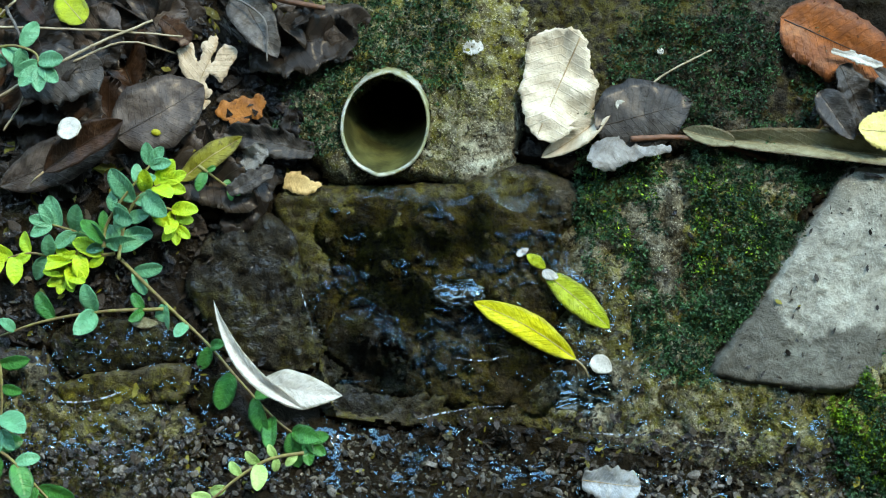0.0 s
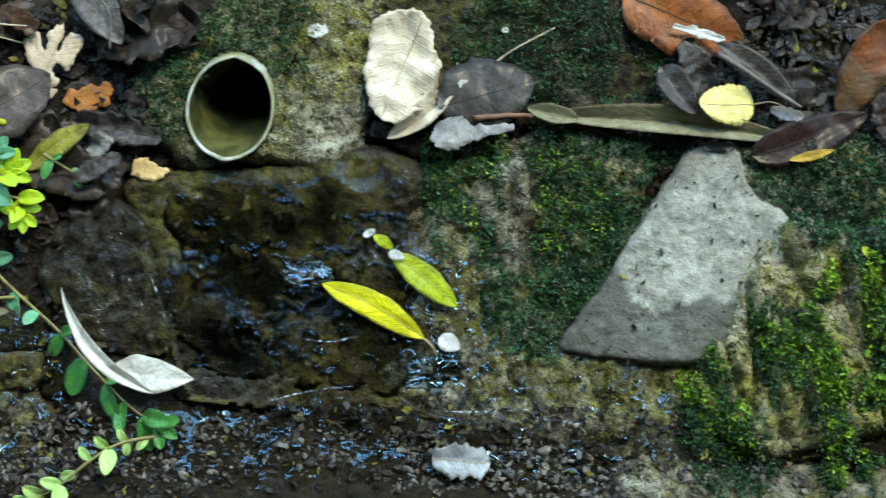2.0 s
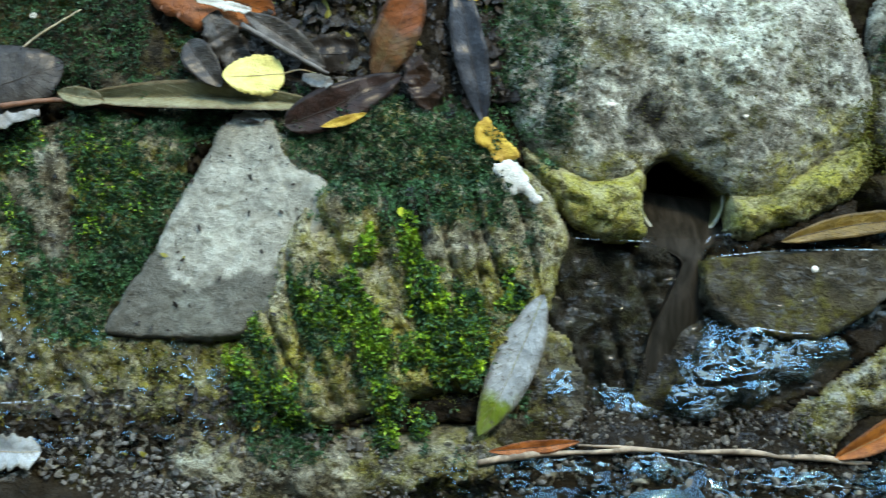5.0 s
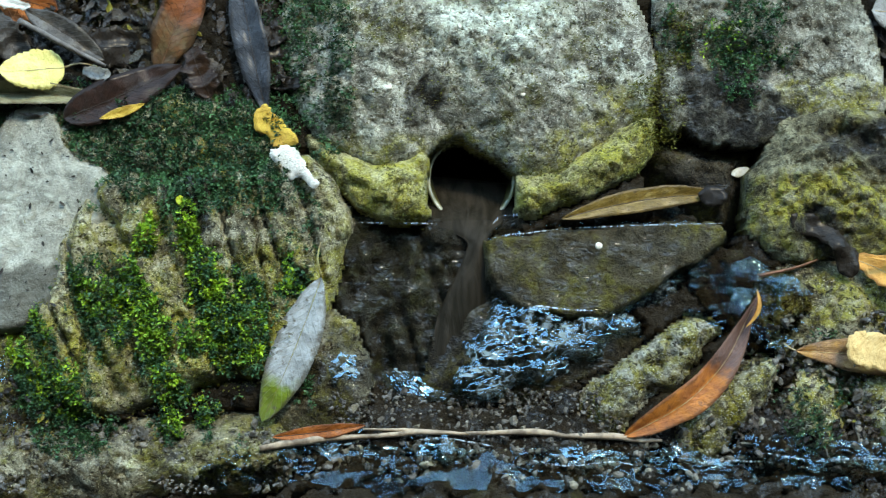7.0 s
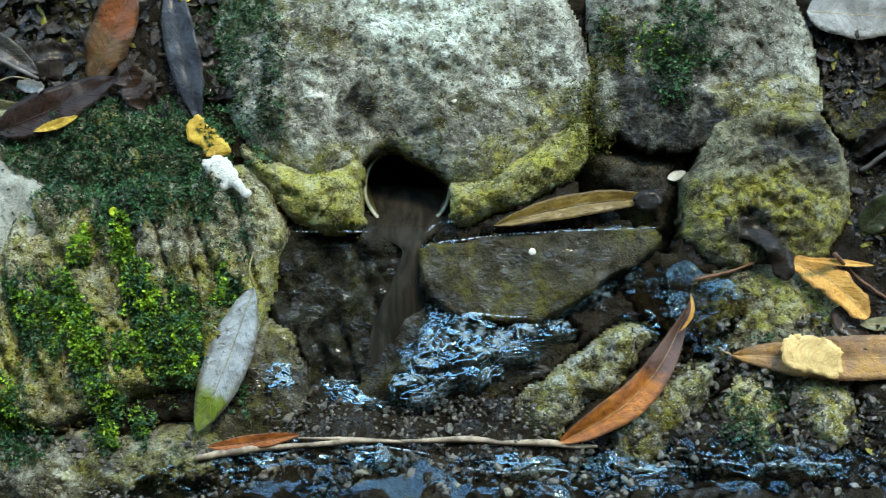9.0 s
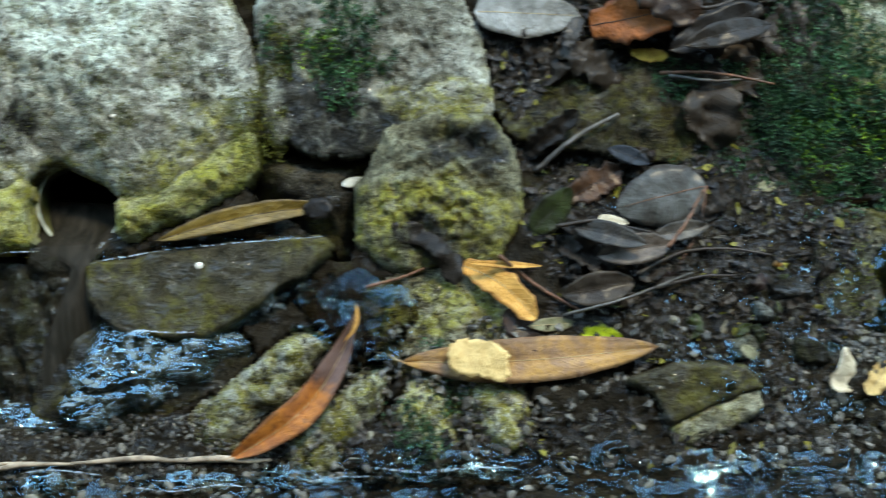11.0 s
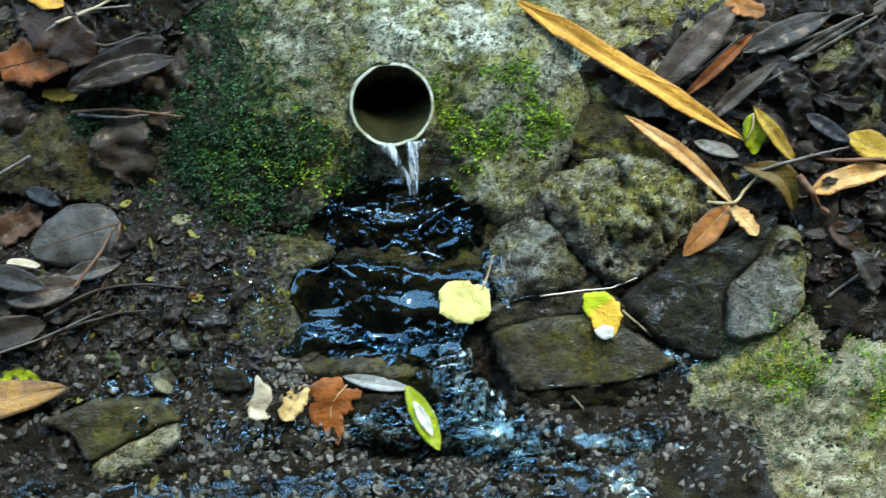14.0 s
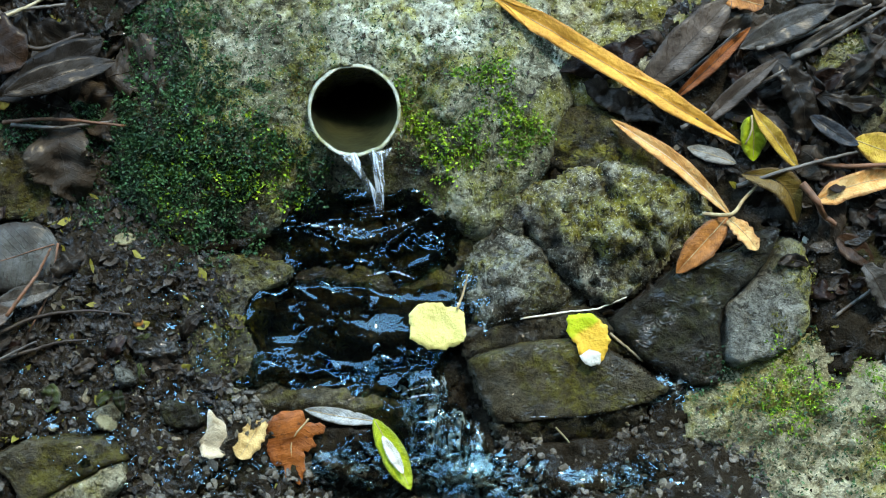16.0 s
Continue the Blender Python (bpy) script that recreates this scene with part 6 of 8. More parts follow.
water([(1.363, 0.014), (1.398, 0.019), (1.439, 0.005), (1.481, -0.002), (1.526, -0.001), (1.53, -0.035), (1.507, -0.063), (1.48, -0.095), (1.454, -0.087), (1.404, -0.075), (1.37, -0.071), (1.346, -0.064), (1.359, -0.045), (1.351, -0.018)], "dark pool below the spout", 0.009, 6, 0.0006, material=POOL)
water([(1.455, -0.073), (1.501, -0.079), (1.525, -0.132), (1.537, -0.168), (1.395, -0.15), (1.399, -0.117)], "outflow running into the stream", 0.006, 7, 0.0007, material=BROOK)
water([(1.291, -0.104), (1.4, -0.109), (1.541, -0.139), (1.689, -0.152), (1.662, -0.192), (1.245, -0.141)], "shallow stream over dark gravel", 0.005, 8, 0.0007, material=BROOK)
water([(0.92, -0.13), (1.148, -0.145), (1.378, -0.159), (1.642, -0.167), (1.634, -0.24), (0.917, -0.18)], "shallow stream below the hollow", 0.006, 16, 0.0007, material=BROOK)
# Films added to put scattered glints on wet crumbs and stones.
water([(1.10, 0.09), (1.188, 0.05), (1.30, 0.063), (1.36, 0.01), (1.338, -0.078), (1.40, -0.13), (1.30, -0.16), (1.2, -0.12), (1.145, -0.05)], "thin film added for wet glints among crumbs", 0.004, 25, 0.0004, material=GLINT_FILM)
water([(-0.37, -0.09), (-0.2, -0.07), (-0.15, -0.13), (-0.2, -0.2), (-0.36, -0.23)], "thin film added for wet glints on low stones", 0.004, 26, 0.0004, material=GLINT_FILM)
water([(0.07, -0.01), (0.12, 0.03), (0.2, -0.06), (0.33, -0.07), (0.34, -0.12), (0.1, -0.115)], "thin film added for wet glints on an algae-stained ledge", 0.004, 27, 0.0004, material=GLINT_FILM)



# ---- leaves ----
def outline(shape, s):
    if shape == "lance":
        w = s**0.75 * (1 - s) ** 0.75 * 2.83
    elif shape == "ovate":
        w = s**0.5 * (1 - s) ** 0.7 * 2.25
    elif shape == "taper":
        w = s**0.7 * (1 - s) * 3.16
    elif shape == "ellipse":
        w = s**0.55 * (1 - s) ** 0.6 * 2.22
    elif shape == "oval":
        w = s**0.5 * (1 - s) ** 0.48 * 1.98
    elif shape == "birch":
        w = s**0.42 * (1 - s) ** 0.62 * 2.05 * (1 + 0.10 * ((s * 10) % 1) - 0.05)
    elif shape == "strap":
        w = np.minimum(np.minimum(1, (s * 5 + 0.15)), (1 - s) * 3.2) ** 0.8
    elif shape == "lobed":
        w = np.interp(s, [0, 0.07, 0.18, 0.27, 0.36, 0.46, 0.56, 0.66, 0.74, 0.84, 0.93, 1], [0.05, 0.34, 0.60, 0.50, 0.26, 0.24, 0.44, 0.95, 1.0, 0.86, 0.62, 0.12])
    elif shape == "maple":
        w = np.interp(s, [0, 0.08, 0.2, 0.3, 0.38, 0.5, 0.6, 0.68, 0.8, 0.9, 1], [0.1, 0.3, 0.95, 0.7, 0.45, 0.9, 0.75, 0.4, 0.6, 0.42, 0.05])
    elif shape == "ragged":
        w = s**0.35 * (1 - s) ** 0.4 * 1.68 * (0.85 + 0.3 * grad_noise(s * 9, s * 0 + 0.4, 5))
    else:
        w = np.sqrt(np.maximum(1 - (2 * s - 1) ** 2, 0)) ** 0.9
        if shape == "toothed":
            w = w * (1 + 0.07 * np.abs((s * 11) % 1 * 2 - 1) - 0.03)
    return np.clip(w, 0.0, 1.3)


def blade_mesh(name, length, width, shape, material, arch=0.0, fold=0.12, bow=0.0, wave=0.002, twist=0.0, seed=1, ns=30, nw=9, floor=None, ragged=0.0):
    """A leaf blade along +u with real thickness; its midrib is at v = 0."""
    rng = np.random.RandomState(seed + 400)
    s, w = np.meshgrid(np.linspace(0, 1, ns), np.linspace(-1, 1, nw), indexing="ij")
    half = outline(shape, s) * width / 2 * (1 + 0.10 * grad_noise(s * 4 + (w > 0) * 3.3, s * 0 + 0.7 * seed, 9))
    bow, twist = bow + rng.uniform(-0.02, 0.02), twist + rng.uniform(-0.25, 0.25)
    ends = rng.uniform(-0.1, 0.5) * length * np.maximum(s - 0.72, 0) ** 2 * 1.6
    half = half * (1 + ragged * (0.9 * grad_noise(s * 5 + (w > 0) * 7, s * 2, seed + 2) + 0.45 * grad_noise(s * 15 + (w > 0) * 7, s * 3, seed + 4)) * np.abs(w))
    u, v = s * length, w * half + bow * length * np.sin(math.pi * s)
    n = arch * length * np.sin(math.pi * s) + fold * np.abs(w) * half + wave * fbm(u, v, 45, 3, seed + 80) + twist * (s - 0.5) * w * half + ends
    n = n - 0.02 * length * np.exp(-((w / 0.12) ** 2)) * 0.4
    if floor is not None:
        n = np.maximum(n, floor(u, v))
    top = np.stack([u, v, n], -1).reshape(-1, 3)
    thick = np.clip(0.0006 * (1 - np.abs(w) ** 6), 0.00015, 1)
    low = np.stack([u, v, n - thick], -1).reshape(-1, 3)
    faces = grid_faces(np.ones(s.shape, bool))
    idx = np.arange(ns * nw).reshape(ns, nw)
    ring = np.r_[idx[:, 0], idx[-1, 1:], idx[-2::-1, -1], idx[0, -2:0:-1]]
    k = ns * nw
    side = np.stack([ring, np.roll(ring, -1), np.roll(ring, -1) + k, ring + k], 1)[:, ::-1]
    me = mesh_of(name, np.vstack([top, low]), np.vstack([faces, faces[:, ::-1] + k, side]), material)
    layer = me.uv_layers.new(name="UVMap")
    loops = np.zeros(len(me.loops), int)
    me.loops.foreach_get("vertex_index", loops)
    coords = np.stack([s, 0.5 + 0.5 * w], -1).reshape(-1, 2)
    layer.data.foreach_set("uv", np.vstack([coords, coords])[loops].ravel())
    spine = np.stack([s[:, nw // 2] * length, bow * length * np.sin(math.pi * s[:, nw // 2]), n[:, nw // 2] + 0.0002], 1)
    return me, spine


LEAF_COUNT = [0]


def leaf(base, tip, width, color, label, shape="lance", arch=0.0, fold=0.12, bow=0.0, wave=0.0035, twist=0.0, stalk=None, lift=0.001, group="", rib=True, ragged=0.12, name="fallen_leaf", rest=0.9, ribcolor=None):
    """A fallen leaf from its base to its tip, laid on what lies under it; stalk: where its stalk ends."""
    LEAF_COUNT[0] += 1
    seed = LEAF_COUNT[0]
    base, tip = np.array(base), np.array(tip)
    way = tip - base
    length = float(np.hypot(*way))
    a = way / length
    b = np.array([-a[1], a[0]])
    ss, ww = np.meshgrid(np.linspace(0.05, 0.95, 9), np.linspace(-0.8, 0.8, 5), indexing="ij")
    hw = outline(shape, ss) * width / 2 * ww
    gu, gv = base[0] + a[0] * ss * length + b[0] * hw, base[1] + a[1] * ss * length + b[1] * hw
    g = surface(gu, gv)
    fit = np.polyfit(ss.ravel(), g.ravel(), 1)
    tilt = float(np.clip(fit[0], -0.35 * length, 0.35 * length))
    sit = float(np.quantile((g - tilt * ss).ravel(), rest)) + lift - 0.4 * arch * length * (arch < 0)
    root = thing(name, base[0], base[1], sit, label, "leaf", group)
    turn = Matrix.Rotation(math.atan2(a[1], a[0]), 4, "Z") @ Matrix.Rotation(-math.atan2(tilt, length), 4, "Y")
    me, spine = blade_mesh("blade", length, width, shape, LEAF[color], arch, fold, bow, wave, twist, seed, ragged=ragged, ns=60 if shape in ("lobed", "maple", "ragged", "birch") else 30)
    part("blade", me, root).matrix_basis = turn
    co = np.zeros(3 * len(me.vertices))
    me.vertices.foreach_get("co", co)
    co = co.reshape(-1, 3)[: len(me.vertices) // 2] @ np.array(turn.to_3x3()).T + (*base, sit)
    lo = co[:, :2].min(0)
    ij = ((co[:, :2] - lo) / 0.005).astype(int)
    cover = np.full(ij.max(0) + 3, -1.0)
    np.maximum.at(cover, (ij[:, 0], ij[:, 1]), np.minimum(co[:, 2], 0.004 + soil_height(co[:, 0], co[:, 1]).max() + 0.03))
    SURFACES.append((*lo, 0.005, cover))
    if rib:
        dull = color in ("taupe", "soot", "mould", "mahogany", "dark", "humus", "umber", "grey", "slate", "ash", "rust", "olive")
        part("midrib", tube_mesh("midrib", spine[1:-2], [max(0.0004, 0.010 * width), 0.0002], ribcolor or (RIB_DARK if dull else STALK), 5), root).matrix_basis = turn
    if stalk is not None:
        e = np.array(stalk) - base
        end = float(surface(stalk[0], stalk[1])) - sit + 0.0015
        path = bent([(0, 0, 0.0003), (e[0] * 0.5 - e[1] * 0.08, e[1] * 0.5 + e[0] * 0.08, max(end * 0.5, 0) + 0.002), (e[0], e[1], max(end, -0.01))], 9)
        part("stalk", tube_mesh("stalk", path, [0.0009, 0.0006], ribcolor or STALK), root)
    return root


def torn_leaf(corners, color, label, rib=None, lift=0.002, wave=0.004, curl=0.10, sharp=1, seed=1, name="fallen_leaf"):
    """A leaf of irregular outline, lobed or torn: a thin waved sheet with its own edge; rib: where its midrib runs."""
    poly = rounded(corners, sharp)
    nxt = np.roll(poly, -1, 0)
    rim = np.concatenate([poly + (nxt - poly) * f for f in (0, 0.25, 0.5, 0.75)], 1).reshape(-1, 2)
    rim = rim + 0.0024 * np.stack([fbm(rim[:, 0], rim[:, 1], 190, 2, seed), fbm(rim[:, 0], rim[:, 1], 190, 2, seed + 3)], 1)
    (u0, v0), (u1, v1) = rim.min(0), rim.max(0)
    gu, gv = (a.ravel() for a in np.meshgrid(np.arange(u0, u1, 0.0035), np.arange(v0, v1, 0.0035)))
    ok = inside_by(gu, gv, rim) > 0.0018
    pts = np.vstack([rim, np.stack([gu[ok], gv[ok]], 1)])
    m = len(rim)
    done = geometry.delaunay_2d_cdt([Vector(p) for p in pts.tolist()], [(i, (i + 1) % m) for i in range(m)], [], 1, 1e-6)
    pts, tris = np.array([p[:] for p in done[0]]), [tuple(f) for f in done[2]]
    mid = rim.mean(0)
    far = np.hypot(*(pts - mid).T)
    ground = np.quantile(surface(pts[:, 0], pts[:, 1]), 0.8)
    n = wave * fbm(pts[:, 0], pts[:, 1], 34, 3, seed + 5) + curl * far**2 / (far.max() + 1e-9)
    k = len(pts)
    top = np.c_[pts - mid, n]
    count = {}
    for t in tris:
        for a, b in zip(t, t[1:] + t[:1]):
            count[(a, b)] = True
    edge = [p for p in count if (p[1], p[0]) not in count]
    faces = tris + [tuple(i + k for i in t[::-1]) for t in tris] + [(b, a, a + k, b + k) for a, b in edge]
    me = mesh_of("blade", np.vstack([top, top - (0, 0, 0.0005)]), faces, LEAF[color])
    way = np.linalg.svd(pts - mid, full_matrices=False)[2][0]
    along, across = (pts - mid) @ way, (pts - mid) @ (-way[1], way[0])
    coords = np.stack([(along - along.min()) / np.ptp(along), 0.5 + 0.5 * across / np.abs(across).max()], 1)
    loops = np.zeros(len(me.loops), int)
    me.loops.foreach_get("vertex_index", loops)
    me.uv_layers.new(name="UVMap").data.foreach_set("uv", np.vstack([coords, coords])[loops].ravel())
    root = thing(name, *mid, ground + lift, label, "leaf")
    part("blade", me, root)
    if rib:
        line = bent(rib, 14) - mid
        near = [n[np.argmin(np.hypot(*(pts - mid - q).T))] for q in line]
        part("midrib", tube_mesh("midrib", np.c_[line, near], [0.0008, 0.0003], STALK, 5), root)
    return root


def rod(points, radii, material, label, category="twig", name="twig", lift=0.001, sides=7):
    """A twig, straw or stem lying along points of the bank."""
    p = bent(points, 24)
    n = surface(p[:, 0], p[:, 1])
    n = np.maximum(np.interp(np.arange(24), [0, 8, 16, 23], np.quantile(n.reshape(4, 6), 0.7, axis=1)), 0 * n - 0.05) + lift + max(radii)
    o = np.array([p[0, 0], p[0, 1], n[0]])
    wob = 0.00015 * np.random.RandomState(len(bpy.data.objects)).randn(24, 3)
    me = tube_mesh(name, np.c_[p, n] - o + wob, radii, material, sides)
    return thing(name, *o, label, category, data=me)


def blob(at, size, material, label, category, name, lift=0.3):
    """A small rounded thing: a berry, seed or petal."""
    rng = np.random.RandomState(len(bpy.data.objects))
    v = BALL[0] * (1 + 0.12 * np.sin(BALL[0] @ rng.randn(3, 3) * 2).sum(1, keepdims=True) / 2) * size
    n = float(surface(*at)) + lift * size[2]
    return thing(name, at[0], at[1], n, label, category, data=mesh_of(name, v, BALL[1], material))


# random dark litter first, under the named leaves
def litter(corners, count, colors, small, large, label, seed, shapes=("ovate", "lance", "ragged"), slim=(0.3, 0.75)):
    rng = np.random.RandomState(seed)
    poly = rounded(corners, 1)
    (u0, v0), (u1, v1) = poly.min(0), poly.max(0)
    made = 0
    while made < count:
        u, v = rng.uniform(u0, u1), rng.uniform(v0, v1)
        if inside_by(np.array([u]), np.array([v]), poly)[0] < 0:
            continue
        size, a = rng.uniform(small, large), rng.uniform(0, 2 * math.pi)
        color = colors[rng.randint(len(colors))]
        leaf((u, v), (u + size * math.cos(a), v + size * math.sin(a)), size * rng.uniform(*slim), color, label, shapes[rng.randint(len(shapes))], rng.uniform(-0.03, 0.14), rng.uniform(-0.3, 0.6), rng.uniform(-0.12, 0.12), 0.012, rng.uniform(-0.5, 0.5), group="leaf litter", ragged=0.45, rest=0.55, lift=rng.uniform(-0.002, 0.003))
        made += 1


litter([(-0.436, 0.196), (-0.146, 0.234), (-0.153, 0.146), (-0.153, 0.079), (-0.241, 0.035), (-0.407, 0.013)], 38, ["taupe", "dark", "humus", "umber", "taupe", "dark"], 0.05, 0.11, "dark rotting fallen leaf on the bank", 3)
litter([(0.297, 0.248), (0.542, 0.258), (0.527, 0.133), (0.423, 0.134), (0.311, 0.144)], 16, ["soot", "mahogany", "soot", "dark"], 0.03, 0.06, "dark wet fallen leaf on the bank", 4)
litter([(1.65, 0.223), (1.905, 0.194), (1.883, 0.039), (1.749, 0.042), (1.666, 0.108)], 44, ["taupe", "soot", "dark", "mahogany", "taupe", "dark"], 0.04, 0.09, "dark wet fallen leaf among rocks", 5, ("lance", "lance", "ragged"), (0.12, 0.36))
litter([(1.792, 0.041), (1.882, 0.031), (1.867, -0.08), (1.797, -0.08)], 14, ["soot", "mahogany", "dark"], 0.02, 0.05, "dark curled fallen leaf among rocks", 6)
litter([(1.036, 0.257), (1.294, 0.238), (1.274, 0.167), (1.055, 0.184)], 18, ["soot", "soot", "dark"], 0.03, 0.07, "dark fallen leaf above a hollow", 7)
litter([(1.087, 0.111), (1.23, 0.081), (1.212, -0.03), (1.082, -0.038)], 18, ["soot", "soot", "dark"], 0.02, 0.05, "dark rotting leaf in a hollow", 8)
litter([(1.186, 0.267), (1.296, 0.255), (1.285, 0.152), (1.174, 0.152)], 16, ["soot", "dark", "soot"], 0.04, 0.08, "dark wet leaf beside a boulder", 9, ("lance", "ragged"))

litter([(1.087, 0.111), (1.194, 0.102), (1.284, 0.053), (1.324, -0.021), (1.273, -0.072), (1.117, -0.06)], 46, ["soot", "soot", "dark", "mahogany", "mould"], 0.010, 0.030, "small dark leaf scrap in wet gravel", 10, ("ragged", "lance"))
litter([(1.754, 0.085), (1.887, 0.069), (1.866, -0.088), (1.78, -0.078)], 26, ["soot", "mahogany", "dark", "soot"], 0.010, 0.035, "small dark leaf scrap between rocks", 11, ("ragged", "lance"))
litter([(-0.436, 0.196), (-0.146, 0.234), (-0.15, 0.061), (-0.407, 0.013)], 24, ["soot", "mahogany", "dark"], 0.015, 0.04, "small dark leaf scrap on the bank", 12, ("ragged", "lance"))

# left bank
torn_leaf([(-0.233, 0.092), (-0.243, 0.095), (-0.246, 0.101), (-0.242, 0.106), (-0.234, 0.111), (-0.238, 0.114), (-0.248, 0.115), (-0.247, 0.117), (-0.239, 0.119), (-0.239, 0.125), (-0.245, 0.132), (-0.249, 0.139), (-0.25, 0.15), (-0.246, 0.158), (-0.238, 0.154), (-0.234, 0.143), (-0.231, 0.14), (-0.23, 0.147), (-0.232, 0.155), (-0.226, 0.164), (-0.218, 0.164), (-0.217, 0.157), (-0.222, 0.147), (-0.222, 0.141), (-0.219, 0.142), (-0.219, 0.15), (-0.212, 0.158), (-0.206, 0.158), (-0.199, 0.151), (-0.202, 0.144), (-0.206, 0.139), (-0.206, 0.132), (-0.211, 0.125), (-0.215, 0.13), (-0.221, 0.132), (-0.224, 0.125), (-0.222, 0.12), (-0.217, 0.119), (-0.218, 0.114), (-0.223, 0.11), (-0.217, 0.108), (-0.22, 0.103), (-0.228, 0.101)], "tan", "pale tan dry oak leaf with rounded lobes", [(-0.233, 0.094), (-0.229, 0.122), (-0.22, 0.152)], sharp=1, seed=3, lift=0.006)
torn_leaf([(-0.213, 0.107), (-0.207, 0.113), (-0.2, 0.111), (-0.194, 0.117), (-0.187, 0.117), (-0.18, 0.121), (-0.174, 0.12), (-0.171, 0.113), (-0.175, 0.108), (-0.173, 0.102), (-0.18, 0.099), (-0.188, 0.093), (-0.197, 0.09), (-0.2, 0.095), (-0.206, 0.096), (-0.213, 0.1)], "amber", "small orange-brown leaf with yellow spots", seed=8)
torn_leaf([(-0.149, 0.057), (-0.139, 0.062), (-0.135, 0.061), (-0.128, 0.055), (-0.121, 0.054), (-0.115, 0.052), (-0.12, 0.047), (-0.127, 0.042), (-0.138, 0.042), (-0.149, 0.045), (-0.147, 0.051)], "butter", "small cream-yellow leaf with ragged edge", seed=7)
leaf((-0.379, 0.016), (-0.277, 0.073), 0.040, "taupe", "long dark brown wet leaf", "lance", 0.03)
leaf((-0.285, 0.067), (-0.223, 0.123), 0.060, "taupe", "broad dark brown rotting leaf", "ovate", 0.04)
leaf((-0.363, 0.095), (-0.301, 0.122), 0.055, "grey", "grey-brown rotting leaf with a hole", "ragged", 0.02)
leaf((-0.209, 0.206), (-0.163, 0.147), 0.035, "grey", "bluish grey curled dead leaf", "ovate", 0.06, 0.4)
leaf((-0.125, 0.078), (-0.203, 0.085), 0.030, "grey", "grey shrivelled leaf at the pipe rock's foot", "ragged", 0.05, 0.5, wave=0.008)
leaf((-0.18, 0.057), (-0.163, 0.077), 0.022, "pale_grey", "crumpled pale grey leaf scrap", "ragged", 0.05, 0.5, wave=0.008, rib=False)
leaf((-0.189, 0.034), (-0.155, 0.06), 0.020, "grey", "grey leaf scrap hanging over the ledge", "ragged", 0.03)
leaf((-0.233, 0.038), (-0.186, 0.083), 0.020, "sallow", "yellow-olive lance leaf on dark litter", "lance", 0.05)
leaf((-0.323, 0.155), (-0.354, 0.182), 0.026, "lime", "yellow-green fresh leaf on the litter", "ovate", 0.02)
leaf((-0.386, 0.178), (-0.355, 0.149), 0.020, "umber", "narrow brown leaf on the litter", "lance", 0.06)
leaf((-0.265, 0.17), (-0.239, 0.154), 0.022, "umber", "red-brown leaf scrap on the bank", "ragged", 0.06)
leaf((-0.339, 0.031), (-0.276, 0.08), 0.028, "umber", "red-brown curled leaf with a stalk", "lance", 0.05, 0.5, stalk=(-0.351, 0.02))
leaf((-0.282, 0.01), (-0.258, 0.025), 0.014, "olive", "small olive leaf below the shrub", "lance")
rod([(-0.389, 0.082), (-0.33, 0.123), (-0.27, 0.166)], [0.0016, 0.0010], STRAW, "pale dry straw on dark litter", "straw", "straw")
rod([(-0.399, 0.143), (-0.329, 0.149), (-0.245, 0.157)], [0.0012, 0.0008], STRAW, "thin dry straw on dark litter", "straw", "straw")
rod([(-0.325, 0.121), (-0.294, 0.142), (-0.248, 0.146)], [0.0010, 0.0008], STRAW, "short dry straw on dark litter", "straw", "straw")
rod([(-0.376, 0.06), (-0.362, 0.09), (-0.359, 0.114)], [0.0010, 0.0006], STRAW, "thin grey stem among leaves", "straw", "straw")
rod([(-0.41, 0.151), (-0.39, 0.173), (-0.379, 0.194)], [0.0012, 0.0008], STRAW, "thin olive stem among leaves", "straw", "straw")
rod([(-0.205, 0.212), (-0.17, 0.197), (-0.131, 0.192)], [0.003, 0.0022], TWIG, "dark weathered twig beside the rock")
leaf((-0.315, 0.056), (-0.318, 0.076), 0.019, "white", "small round white petal on dark leaves", "oval", 0.05, 0.1, lift=0.008, rib=False, name="petal")
blob((-0.254, 0.075), (0.004, 0.003, 0.002), LEAF["yellow"], "tiny yellow leaf crumb", "crumb", "leaf_crumb")

# round the upper pipe and the first runnel
torn_leaf([(0.049, 0.203), (0.062, 0.206), (0.075, 0.206), (0.083, 0.201), (0.089, 0.188), (0.091, 0.174), (0.099, 0.165), (0.098, 0.154), (0.096, 0.138), (0.083, 0.121), (0.067, 0.109), (0.054, 0.111), (0.049, 0.116), (0.042, 0.127), (0.038, 0.14), (0.034, 0.153), (0.038, 0.167), (0.036, 0.181), (0.036, 0.19)], "cream", "large pale cream dry leaf with crinkled edge", [(0.079, 0.2), (0.069, 0.166), (0.054, 0.114)], wave=0.009, curl=0.12, seed=5, lift=0.005)
leaf((0.114, 0.149), (0.06, 0.098), 0.020, "cream", "rolled pale cream pod-like leaf", "lance", 0.03, 0.8, 0.04)
rod([(0.114, 0.15), (0.129, 0.158), (0.155, 0.182), (0.189, 0.206)], [0.0012, 0.0007], STRAW, "thin pale stem with a curl", "straw", "straw", 0.004)
leaf((0.114, 0.15), (0.134, 0.14), 0.010, "white", "small white leaf scrap on a stem", "ovate", rib=False, lift=0.006)
leaf((0.1, 0.127), (0.178, 0.161), 0.062, "grey", "dark grey broad leaf behind pale leaves", "ovate", 0.03, -0.1)
